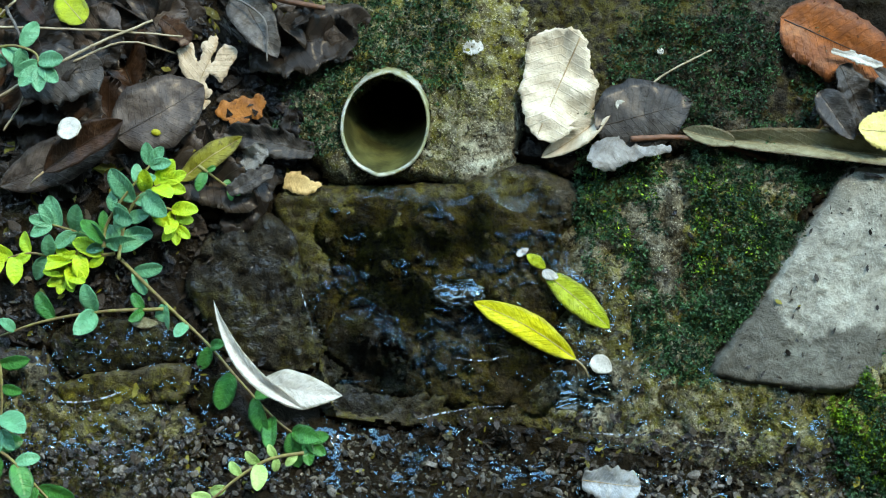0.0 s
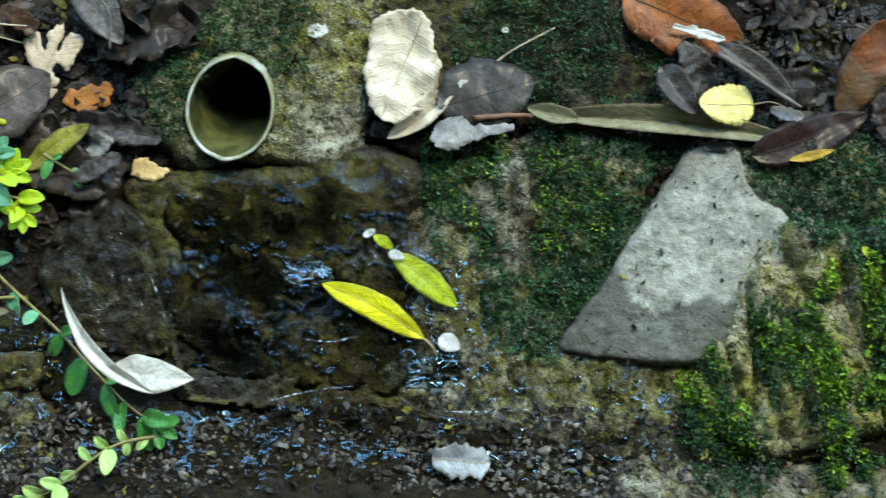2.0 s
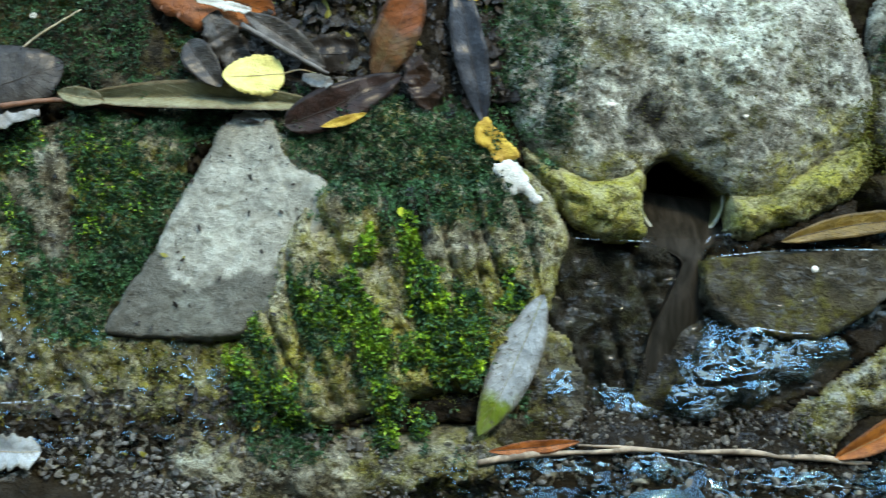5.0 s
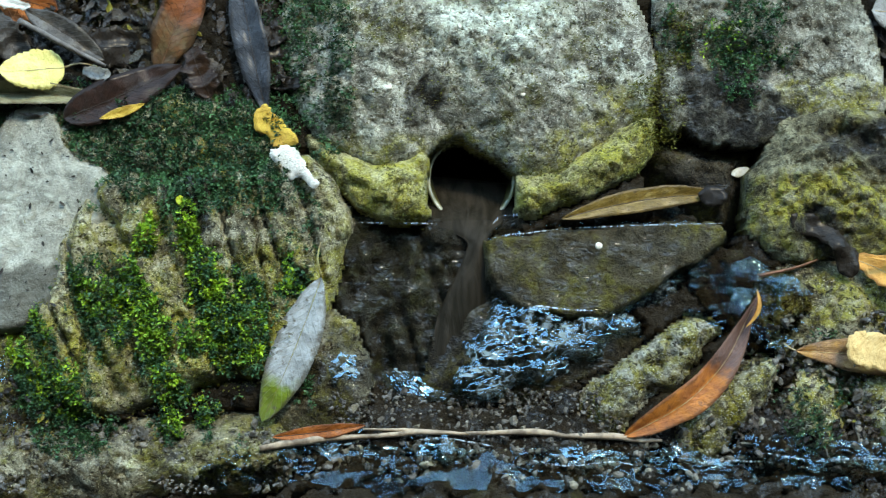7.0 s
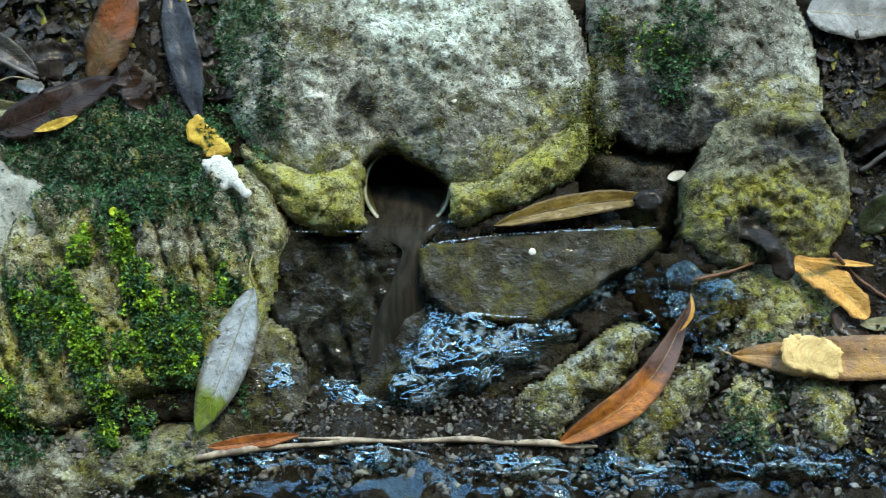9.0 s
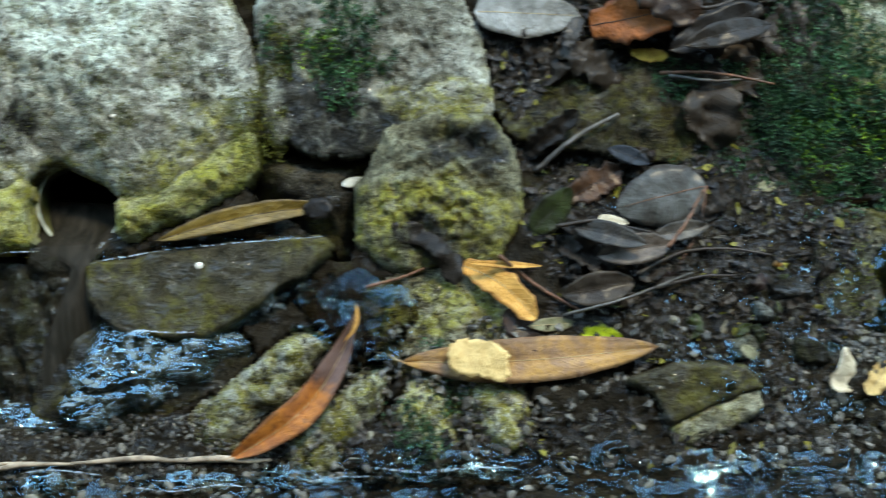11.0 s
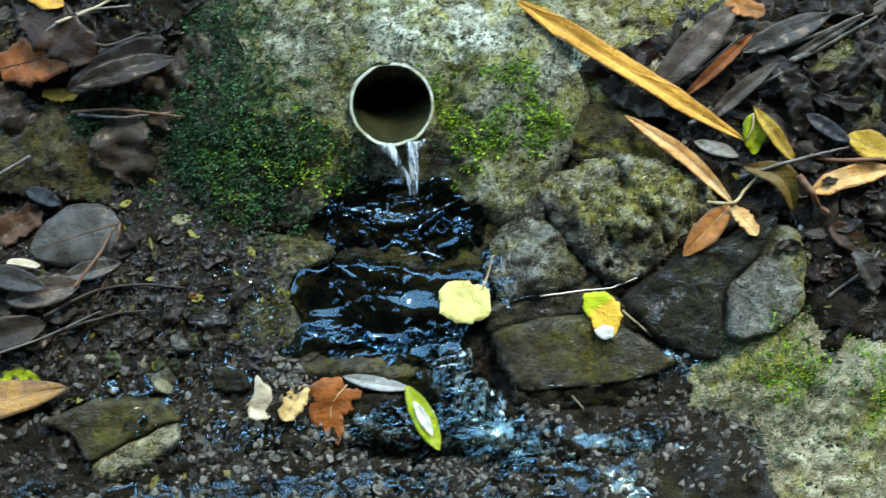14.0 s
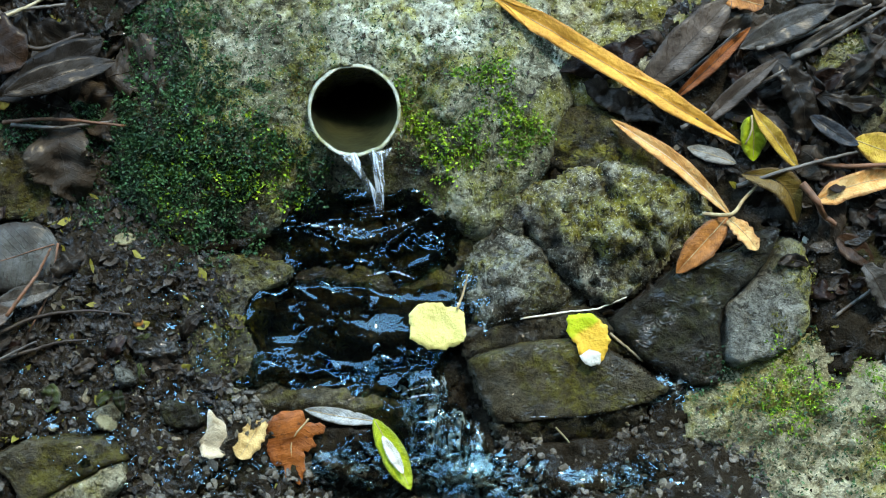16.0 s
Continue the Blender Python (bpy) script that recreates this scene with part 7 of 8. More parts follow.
torn_leaf([(0.097, 0.111), (0.108, 0.119), (0.124, 0.123), (0.139, 0.117), (0.162, 0.12), (0.165, 0.116), (0.156, 0.111), (0.14, 0.106), (0.129, 0.101), (0.114, 0.09), (0.102, 0.093), (0.096, 0.1)], "pale_grey", "grey-beige shrivelled leaf on the rock edge", wave=0.01, seed=6, lift=0.004)
rod([(0.13, 0.121), (0.17, 0.129), (0.213, 0.127), (0.245, 0.121)], [0.0026, 0.0018], TWIG, "reddish brown twig lying on the rock", lift=0.002)
leaf((0.395, 0.134), (0.188, 0.132), 0.024, "khaki", "long rolled khaki leaf with wavy edge", "lance", 0.03, 0.9, -0.02, 0.003)
leaf((0.215, 0.129), (0.171, 0.137), 0.016, "khaki", "dark olive curled leaf end", "ovate", 0.05, 0.5)
leaf((0.109, -0.063), (0.02, -0.027), 0.024, "yellow", "bright yellow lance leaf with dark specks on wet rock", "lance", 0.02, 0.15, -0.04, stalk=(0.121, -0.076))
leaf((0.074, 0.004), (0.133, -0.034), 0.024, "lime", "yellow-green leaf pasted on wet rock", "lance", 0.02, 0.12, 0.03)
leaf((0.058, 0.017), (0.075, 0.008), 0.010, "lime", "small yellow-green leaf scrap", "lance", rib=False)
leaf((0.072, 0.004), (0.086, 0.001), 0.009, "white", "small white leaf scrap on a yellow leaf", "ovate", rib=False, lift=0.003)
leaf((0.05, 0.015), (0.059, 0.022), 0.006, "white", "tiny white leaf scrap in the runnel", "ovate", rib=False)
leaf((0.121, -0.061), (0.139, -0.068), 0.016, "white", "small white petal on wet rock", "ovate", rib=False)
leaf((0.126, -0.159), (0.174, -0.158), 0.034, "silver", "grey translucent leaf in the stream", "ragged", 0.05, 0.35, wave=0.006, ragged=0.35)
leaf((-0.254, -0.08), (-0.232, -0.078), 0.009, "khaki", "small khaki leaf on wet stone", "ovate", rib=False)
leaf((-0.016, 0.18), (0.001, 0.184), 0.014, "white", "small white scrap stuck on the rock", "ragged", ragged=0.5, rib=False)
blob((0.242, -0.119), (0.004, 0.0035, 0.0012), SHELL, "small cream pebble in the stream", "pebble", "pebble")
blob((0.148, 0.201), (0.003, 0.003, 0.0008), SHELL, "tiny pale chip on the rock", "chip", "stone_chip")

# above the grey slab
leaf((0.242, 0.24), (0.349, 0.211), 0.062, "rust", "large red-brown leaf with a torn white edge", "ovate", 0.03, 0.1, ragged=0.3)
leaf((0.285, 0.216), (0.33, 0.21), 0.010, "white", "torn white leaf edge", "ragged", ragged=0.8, rib=False, lift=0.008)
leaf((0.295, 0.206), (0.327, 0.159), 0.036, "grey", "grey-brown shrivelled leaf on the bank", "ragged", 0.05, 0.3, wave=0.008)
leaf((0.279, 0.181), (0.31, 0.143), 0.026, "grey", "grey-brown curled dead leaf", "ovate", 0.05, 0.4)
leaf((0.323, 0.209), (0.393, 0.165), 0.022, "grey", "dark grey curled leaf strip", "lance", 0.04, 0.5)
leaf((0.359, 0.159), (0.307, 0.151), 0.034, "lemon", "pale yellow birch leaf with a stalk", "birch", 0.02, 0.08, stalk=(0.385, 0.161))
leaf((0.434, 0.157), (0.469, 0.246), 0.040, "russet", "brown leaf with an orange patch", "lance", 0.03, 0.15, stalk=(0.425, 0.136), ribcolor=TWIG)
leaf((0.527, 0.123), (0.499, 0.257), 0.028, "slate", "long wet slate-blue leaf", "lance", 0.02, 0.2)
leaf((0.463, 0.177), (0.482, 0.134), 0.030, "umber", "brown rotting leaf on the bank", "ragged", 0.04, 0.3, wave=0.008, ragged=0.4)
leaf((0.361, 0.115), (0.456, 0.163), 0.036, "mahogany", "dark red-brown wet leaf", "ovate", 0.02)
leaf((0.391, 0.115), (0.428, 0.128), 0.008, "gold", "thin yellow leaf edge", "lance", rib=False)
leaf((0.374, 0.157), (0.401, 0.151), 0.014, "pale_grey", "small grey leaf scrap", "ragged", rib=False)
leaf((0.505, 0.238), (0.518, 0.229), 0.012, "gold", "small yellow leaf scrap", "ovate", rib=False)
torn_leaf([(0.519, 0.122), (0.528, 0.131), (0.531, 0.128), (0.535, 0.119), (0.542, 0.117), (0.545, 0.11), (0.554, 0.104), (0.555, 0.096), (0.547, 0.094), (0.54, 0.091), (0.533, 0.095), (0.531, 0.103), (0.523, 0.105), (0.517, 0.11)], "gold", "yellow leaf scrap with a torn edge", seed=9, lift=0.004)
torn_leaf([(0.531, 0.087), (0.54, 0.091), (0.552, 0.093), (0.557, 0.088), (0.562, 0.081), (0.563, 0.074), (0.571, 0.066), (0.575, 0.06), (0.568, 0.057), (0.562, 0.064), (0.555, 0.067), (0.55, 0.064), (0.544, 0.069), (0.541, 0.077)], "white", "pale torn leaf in a mossy gap", seed=10, lift=0.004)
leaf((0.458, 0.051), (0.463, 0.041), 0.007, "lime", "tiny pale green seed leaf on moss", "ovate", rib=False)

# below the boulder
leaf((0.578, -0.016), (0.529, -0.135), 0.037, "silver_tip", "large grey leaf with a green tip on wet rock", "lance", 0.01, 0.06, stalk=(0.576, 0.013), ribcolor=GREEN_STEM, lift=0.006)
rod([(0.529, -0.155), (0.557, -0.15), (0.594, -0.146), (0.631, -0.144), (0.659, -0.141), (0.7, -0.142)], [0.0026, 0.0034, 0.0018, 0.0026, 0.0012], STICK, "long split pale stick across the stream", lift=0.002)
rod([(0.612, -0.139), (0.659, -0.14), (0.705, -0.142)], [0.0008, 0.0018, 0.0006], STICK, "split pale sliver of a stick", lift=0.003)
rod([(0.696, -0.142), (0.751, -0.14), (0.779, -0.143), (0.815, -0.143), (0.838, -0.146), (0.857, -0.146)], [0.0014, 0.0030, 0.0018, 0.0032, 0.0022, 0.0012], STICK, "weathered grey stick across the stream", lift=0.002)
leaf((0.538, -0.146), (0.614, -0.136), 0.012, "rust", "narrow rust-red leaf on a stick", "lance", 0.02, 0.3, lift=0.004)
leaf((0.773, 0.034), (0.917, 0.061), 0.020, "olive", "long olive-brown leaf in the water", "lance", 0.01, 0.25, 0.03, lift=0.006)
leaf((0.825, -0.144), (0.935, -0.025), 0.027, "burnt", "brown curled lance leaf with orange edge", "taper", 0.04, 0.5, -0.12)
leaf((0.922, -0.054), (0.932, -0.023), 0.0035, "apricot", "curled orange tip of a brown leaf", "lance", 0.08, 0.5, -0.15, rib=False, lift=0.006)
blob((0.805, 0.013), (0.003, 0.003, 0.0008), SHELL, "tiny white chip on wet stone", "chip", "stone_chip")
leaf((0.922, 0.078), (0.939, 0.085), 0.008, "white", "small white petal in a dark gap", "ovate", rib=False)
blob((0.63, 0.142), (0.003, 0.002, 0.0008), SHELL, "tiny white speck on the boulder", "chip", "stone_chip")
blob((0.742, 0.137), (0.003, 0.002, 0.0008), SHELL, "tiny pale speck on the boulder", "chip", "stone_chip")
torn_leaf([(0.962, 0.041), (0.98, 0.042), (1.001, 0.035), (1.009, 0.016), (1.021, 0.011), (1.018, -0.012), (1.004, -0.01), (0.998, 0.011), (0.984, 0.023), (0.97, 0.023), (0.964, 0.032)], "soot", "black shrivelled leaf draped over a knob of rock", wave=0.012, seed=16, lift=-0.001)
torn_leaf([(0.89, 0.061), (0.903, 0.068), (0.915, 0.061), (0.912, 0.05), (0.898, 0.047), (0.891, 0.053)], "soot", "dark grey leaf scrap at a wet ledge", wave=0.004, seed=17, lift=0.004)
rod([(0.939, -0.01), (0.966, -0.004), (0.989, 0.004)], [0.0014, 0.0010], TWIG, "short dark twig in the trickle")

# hollow with gravel
leaf((1.052, -0.034), (1.078, -0.069), 0.022, "umber", "dark red leaf under a golden leaf", "ovate", 0.02)
leaf((1.113, -0.056), (1.147, -0.061), 0.018, "lime", "yellow-green scrap under a long leaf", "ovate", rib=False)
leaf((1.07, -0.048), (1.111, -0.047), 0.012, "khaki", "khaki leaf edge on the bank", "lance")
leaf((0.966, -0.072), (1.173, -0.069), 0.036, "bronze", "long tan oleander-like leaf with brown ends", "lance", 0.02, 0.12, -0.03, stalk=(0.957, -0.066))
torn_leaf([(1.005, -0.061), (1.015, -0.055), (1.021, -0.057), (1.028, -0.056), (1.038, -0.059), (1.046, -0.063), (1.053, -0.069), (1.051, -0.078), (1.054, -0.086), (1.048, -0.093), (1.033, -0.088), (1.02, -0.086), (1.007, -0.082), (1.003, -0.073)], "butter", "cream torn leaf lying over a long leaf", seed=11, lift=0.008)
leaf((1.018, 0.005), (1.078, -0.044), 0.030, "apricot", "curled golden leaf on the bank", "ragged", 0.06, 0.3, 0.06)
leaf((1.022, 0.005), (1.084, 0), 0.006, "apricot", "thin yellow leaf strip", "lance", rib=False, lift=0.004)
rod([(1.049, 0.009), (1.08, -0.016), (1.116, -0.039)], [0.0018, 0.0011], TWIG, "thin grey-brown twig over leaves", lift=0.004)
leaf((1.223, 0.061), (1.147, 0.045), 0.052, "ash", "broad blue-grey dead leaf in a hollow", "ovate", 0.05, -0.12, stalk=(1.196, -0.003), ribcolor=TWIG)
leaf((1.108, 0.056), (1.156, 0.081), 0.030, "umber", "reddish brown leaf beside a grey leaf", "ragged", 0.05, 0.3, wave=0.006, ragged=0.4)
leaf((1.078, 0.097), (1.124, 0.13), 0.022, "soot", "black rotting leaf in a hollow", "ragged", 0.06, 0.4, wave=0.006, ragged=0.4)
leaf((1.175, 0.021), (1.222, 0.028), 0.016, "grey", "grey leaf strip in a hollow", "lance", 0.04, 0.4)
leaf((1.128, 0.006), (1.189, 0.013), 0.026, "taupe", "brown-grey curled leaf in a hollow", "lance", 0.06, 0.5)
rod([(1.159, -0.01), (1.197, 0.006), (1.235, 0.008), (1.272, 0.001)], [0.0016, 0.0008], RIB_DARK, "thin dark twig on wet gravel", lift=0.003)
rod([(1.097, 0.032), (1.134, 0.034), (1.171, 0.022)], [0.0018, 0.0010], RIB_DARK, "short dark twig in a hollow", lift=0.003)
rod([(1.185, 0.01), (1.204, 0.033), (1.219, 0.057)], [0.0016, 0.0009], TWIG, "rust-coloured leaf stalk on gravel", lift=0.004)
rod([(1.173, -0.022), (1.212, -0.014), (1.241, -0.014)], [0.0016, 0.0008], RIB_DARK, "thin dark twig on wet gravel", lift=0.003)
rod([(1.2, 0.24), (1.222, 0.207), (1.261, 0.215)], [0.0026, 0.0012], RIB_DARK, "dark rotting twig beside a boulder", lift=0.004)
rod([(1.191, 0.157), (1.229, 0.154), (1.284, 0.143)], [0.0018, 0.0010], TWIG, "thin twig beside a boulder", lift=0.004)
leaf((1.145, 0.098), (1.179, 0.08), 0.014, "slate", "small blue-grey leaf on the bank", "lance", 0.02)
leaf((1.131, 0.037), (1.157, 0.032), 0.010, "cream", "small cream leaf scrap", "ovate", rib=False)
leaf((1.078, 0.03), (1.112, 0.064), 0.028, "mould", "dark green leaf under brown leaves", "ovate", 0.02)
leaf((1.098, -0.024), (1.158, -0.016), 0.028, "dark", "dark brown curled leaf in a hollow", "lance", 0.06, 0.4)
leaf((1.11, 0.031), (1.169, 0.011), 0.020, "grey", "grey strip of dead leaf", "lance", 0.04, 0.3)
leaf((1.039, 0.217), (1.127, 0.209), 0.042, "pale_grey", "pale grey leaf underside", "ovate", 0.04, 0.1)
leaf((1.114, 0.181), (1.127, 0.209), 0.016, "grey", "grey leaf scrap hanging down", "ragged", 0.04)
leaf((1.135, 0.2), (1.211, 0.207), 0.050, "rust", "brown-orange broad leaf on the bank", "ragged", 0.04, 0.1)
leaf((1.168, 0.176), (1.198, 0.171), 0.014, "gold", "yellow torn tip of a leaf", "ragged", rib=False, lift=0.006)
leaf((1.195, 0.17), (1.276, 0.207), 0.032, "humus", "grey-brown leaf over a dark gap", "lance", 0.05)
blob((1.277, -0.006), (0.004, 0.004, 0.004), BERRY, "small orange berry on gravel", "berry", "berry")
leaf((1.265, 0.058), (1.282, 0.059), 0.010, "khaki", "small khaki leaf scrap on stone", "ovate", rib=False)
leaf((1.241, -0.072), (1.254, -0.082), 0.012, "khaki", "olive leaf crumb on gravel", "ragged", rib=False)

# dark twigs among the litter
for path, thick in (([(1.699, 0.091), (1.74, 0.108), (1.777, 0.123)], 0.0020), ([(1.762, 0.143), (1.807, 0.153), (1.857, 0.169)], 0.0022), ([(1.68, 0.117), (1.717, 0.137), (1.751, 0.159)], 0.0014), ([(1.787, 0.133), (1.823, 0.146), (1.865, 0.163)], 0.0026), ([(1.736, 0.043), (1.78, 0.051), (1.825, 0.057)], 0.0018), ([(1.8, -0.063), (1.823, -0.049), (1.842, -0.03)], 0.0016), ([(1.172, 0.214), (1.207, 0.234), (1.25, 0.239)], 0.0018), ([(1.223, 0.251), (1.261, 0.262), (1.29, 0.268)], 0.0022), ([(1.085, 0.083), (1.12, 0.108), (1.154, 0.124)], 0.0024), ([(1.1, -0.04), (1.147, -0.03), (1.204, -0.011)], 0.0014), ([(1.198, 0.154), (1.235, 0.147), (1.273, 0.148)], 0.0016), ([(-0.393, 0.163), (-0.369, 0.132), (-0.358, 0.095)], 0.0014), ([(-0.228, 0.204), (-0.182, 0.181), (-0.172, 0.144)], 0.0012), ([(0.323, 0.196), (0.362, 0.175), (0.396, 0.158)], 0.0026)):
    rod(path, [thick, thick * 0.6], TWIG_GREY, "thin dark rotting twig among leaves", lift=0.004)

# below the spout
torn_leaf([(1.517, -0.023), (1.521, -0.03), (1.521, -0.043), (1.517, -0.05), (1.509, -0.052), (1.503, -0.054), (1.494, -0.052), (1.487, -0.048), (1.482, -0.045), (1.477, -0.041), (1.48, -0.034), (1.479, -0.025), (1.483, -0.02), (1.49, -0.016), (1.5, -0.017), (1.508, -0.021)], "lemon", "pale yellow toothed leaf floating on dark water", seed=13, curl=0.05, lift=0.004)
rod([(1.516, -0.024), (1.522, -0.013), (1.527, 0.001)], [0.0010, 0.0007], STALK, "pale stalk of a floating yellow leaf", "stalk", "leaf_stalk", 0.004)
torn_leaf([(1.597, -0.039), (1.606, -0.038), (1.617, -0.04), (1.623, -0.047), (1.627, -0.055), (1.625, -0.064), (1.62, -0.074), (1.614, -0.077), (1.608, -0.074), (1.603, -0.07), (1.602, -0.062), (1.597, -0.056), (1.595, -0.047)], "turning", "yellow leaf with green and orange patches", seed=12)
torn_leaf([(1.603, -0.068), (1.611, -0.066), (1.618, -0.069), (1.619, -0.075), (1.614, -0.079), (1.608, -0.077), (1.603, -0.073)], "white", "ragged white torn tip on a yellow leaf", seed=21, lift=0.004)
torn_leaf([(1.377, -0.084), (1.39, -0.085), (1.393, -0.089), (1.395, -0.095), (1.402, -0.096), (1.41, -0.098), (1.405, -0.104), (1.396, -0.105), (1.4, -0.113), (1.393, -0.116), (1.389, -0.116), (1.39, -0.125), (1.386, -0.137), (1.383, -0.141), (1.378, -0.134), (1.375, -0.135), (1.373, -0.127), (1.367, -0.124), (1.362, -0.113), (1.364, -0.105), (1.362, -0.098), (1.366, -0.09)], "rust", "red-brown lobed leaf in wet gravel", [(1.396, -0.092), (1.381, -0.109), (1.382, -0.136)], wave=0.008, seed=4)
torn_leaf([(1.323, -0.073), (1.334, -0.09), (1.335, -0.103), (1.331, -0.113), (1.316, -0.113), (1.311, -0.102), (1.32, -0.091)], "cream", "pale crumpled leaf scrap", wave=0.012, seed=15, lift=0.005)
leaf((1.362, -0.088), (1.341, -0.115), 0.022, "butter", "tan crumpled leaf scrap", "ragged", 0.04, 0.3)
leaf((1.447, -0.101), (1.393, -0.085), 0.012, "silver", "narrow silvery leaf at the pool's lip", "lance", 0.01, 0.2)
leaf((1.444, -0.098), (1.466, -0.154), 0.019, "lime", "narrow yellow-green leaf with white patches", "lance", 0.02, 0.1)
leaf((1.449, -0.111), (1.462, -0.141), 0.009, "white", "white centre of a variegated leaf", "lance", rib=False, lift=0.0025)
rod([(1.562, -0.037), (1.596, -0.036), (1.622, -0.036), (1.644, -0.03)], [0.0008, 0.0006], SHELL, "thin white stem on wet rock", "straw", "straw")
rod([(1.579, -0.121), (1.585, -0.129), (1.589, -0.135)], [0.0008, 0.0006], STRAW, "short pale straw bit", "straw", "straw")
rod([(1.628, -0.056), (1.64, -0.068), (1.651, -0.08)], [0.0012, 0.0008], STRAW, "short grey stem on a stone plate", "straw", "straw")
leaf((1.672, 0.122), (1.75, 0.185), 0.030, "taupe", "long dark brown lance leaf", "lance", 0.03, 0.2)
leaf((1.699, 0.115), (1.761, 0.161), 0.011, "rust", "narrow red-brown curled leaf", "lance", 0.04, 0.5)
leaf((1.705, 0.11), (1.693, 0.113), 0.010, "amber", "orange leaf scrap on the bank", "ovate", rib=False)
leaf((1.714, 0.091), (1.777, 0.134), 0.014, "taupe", "narrow dark leaf on the bank", "lance", 0.03, 0.4)
leaf((1.749, 0.145), (1.831, 0.172), 0.022, "grey", "bluish grey lance leaf", "lance", 0.03)
leaf((1.785, 0.135), (1.857, 0.167), 0.008, "grey", "long narrow grey leaf", "strap", 0.02)
leaf((1.57, 0.208), (1.747, 0.069), 0.017, "orange", "long orange-yellow strap leaf over the boulder", "strap", 0.01, 0.25, 0.02)
leaf((1.729, 0.021), (1.648, 0.105), 0.013, "salmon", "narrow salmon-orange curled leaf", "lance", 0.04, 0.4, -0.05, lift=0.004, ribcolor=SHELL)
leaf((1.738, 0.06), (1.703, 0.077), 0.012, "pale_grey", "pale leaf underside below an orange leaf", "lance", 0.02)
leaf((1.75, 0.093), (1.75, 0.058), 0.021, "lime", "yellow-green small leaf on the bank", "ovate", 0.03, stalk=(1.743, 0.072))
leaf((1.782, 0.05), (1.75, 0.099), 0.012, "gold", "narrow golden leaf on the bank", "lance", 0.03, 0.3)
leaf((1.726, 0.021), (1.681, -0.017), 0.022, "amber", "brown curled leaf on an angular rock", "lance", 0.05, 0.3, lift=0.003)
leaf((1.726, 0.019), (1.743, -0.008), 0.016, "salmon", "orange curled leaf end", "ragged", 0.06, 0.2, lift=0.003)
rod([(1.707, 0.025), (1.726, 0.022), (1.739, 0.032), (1.751, 0.042)], [0.0016, 0.0012], STALK, "forked orange leaf stalk", "stalk", "leaf_stalk", 0.008)
leaf((1.739, 0.051), (1.778, 0.01), 0.022, "olive", "arched olive-brown leaf on the bank", "lance", 0.10, 0.5, 0.22, lift=0.004)
leaf((1.789, 0.024), (1.865, 0.036), 0.018, "salmon", "pale orange strap leaf", "strap", 0.02, 0.3, 0.03)
leaf((1.824, 0.066), (1.867, 0.048), 0.024, "gold", "mottled yellow leaf with brown spots", "lance", 0.02)
leaf((1.794, 0.088), (1.826, 0.061), 0.014, "slate", "narrow blue-grey leaf on the bank", "lance", 0.02)
leaf((1.742, 0.191), (1.772, 0.174), 0.020, "amber", "orange-brown leaf scrap on the bank", "ragged")
leaf((1.806, -0.004), (1.832, -0.029), 0.020, "umber", "brown curled leaf on the bank", "ovate", 0.05, 0.3)
leaf((1.822, -0.027), (1.838, -0.061), 0.022, "grey", "grey curled leaf on the bank", "ragged", 0.06, 0.4)
leaf((1.204, 0.17), (1.287, 0.192), 0.022, "humus", "grey-brown long leaf beside the boulder", "lance", 0.03)
leaf((1.165, 0.238), (1.22, 0.195), 0.050, "umber", "broad brown leaf with yellow tip", "ragged", 0.03)
leaf((1.163, 0.267), (1.203, 0.237), 0.022, "orange", "orange-yellow leaf on the bank", "lance", 0.03)
rod([(1.192, 0.226), (1.221, 0.237), (1.246, 0.251)], [0.0016, 0.001], STRAW, "thin dry stem on dark leaves", "straw", "straw")
rod([(1.794, 0.054), (1.819, 0.047), (1.852, 0.044)], [0.0022, 0.0016], TWIG, "brown twig among fallen leaves")
rod([(1.781, 0.038), (1.793, 0.017), (1.805, 0.005)], [0.0030, 0.0018], TWIG, "short brown twig end")
blob((1.786, -0.003), (0.003, 0.0035, 0.0008), SHELL, "tiny white chip on soil", "chip", "stone_chip")

# curled white leaf on the shrub
leaf((-0.143, -0.114), (-0.076, -0.117), 0.030, "white", "curled white leaf underside with a long rolled edge", "taper", 0.03, 0.10, -0.03, lift=0.012, rib=False)
leaf((-0.105, -0.131), (-0.188, -0.054), 0.013, "white", "rolled white edge of a curled leaf", "taper", 0.04, 0.7, 0.13, lift=0.016, rib=False)


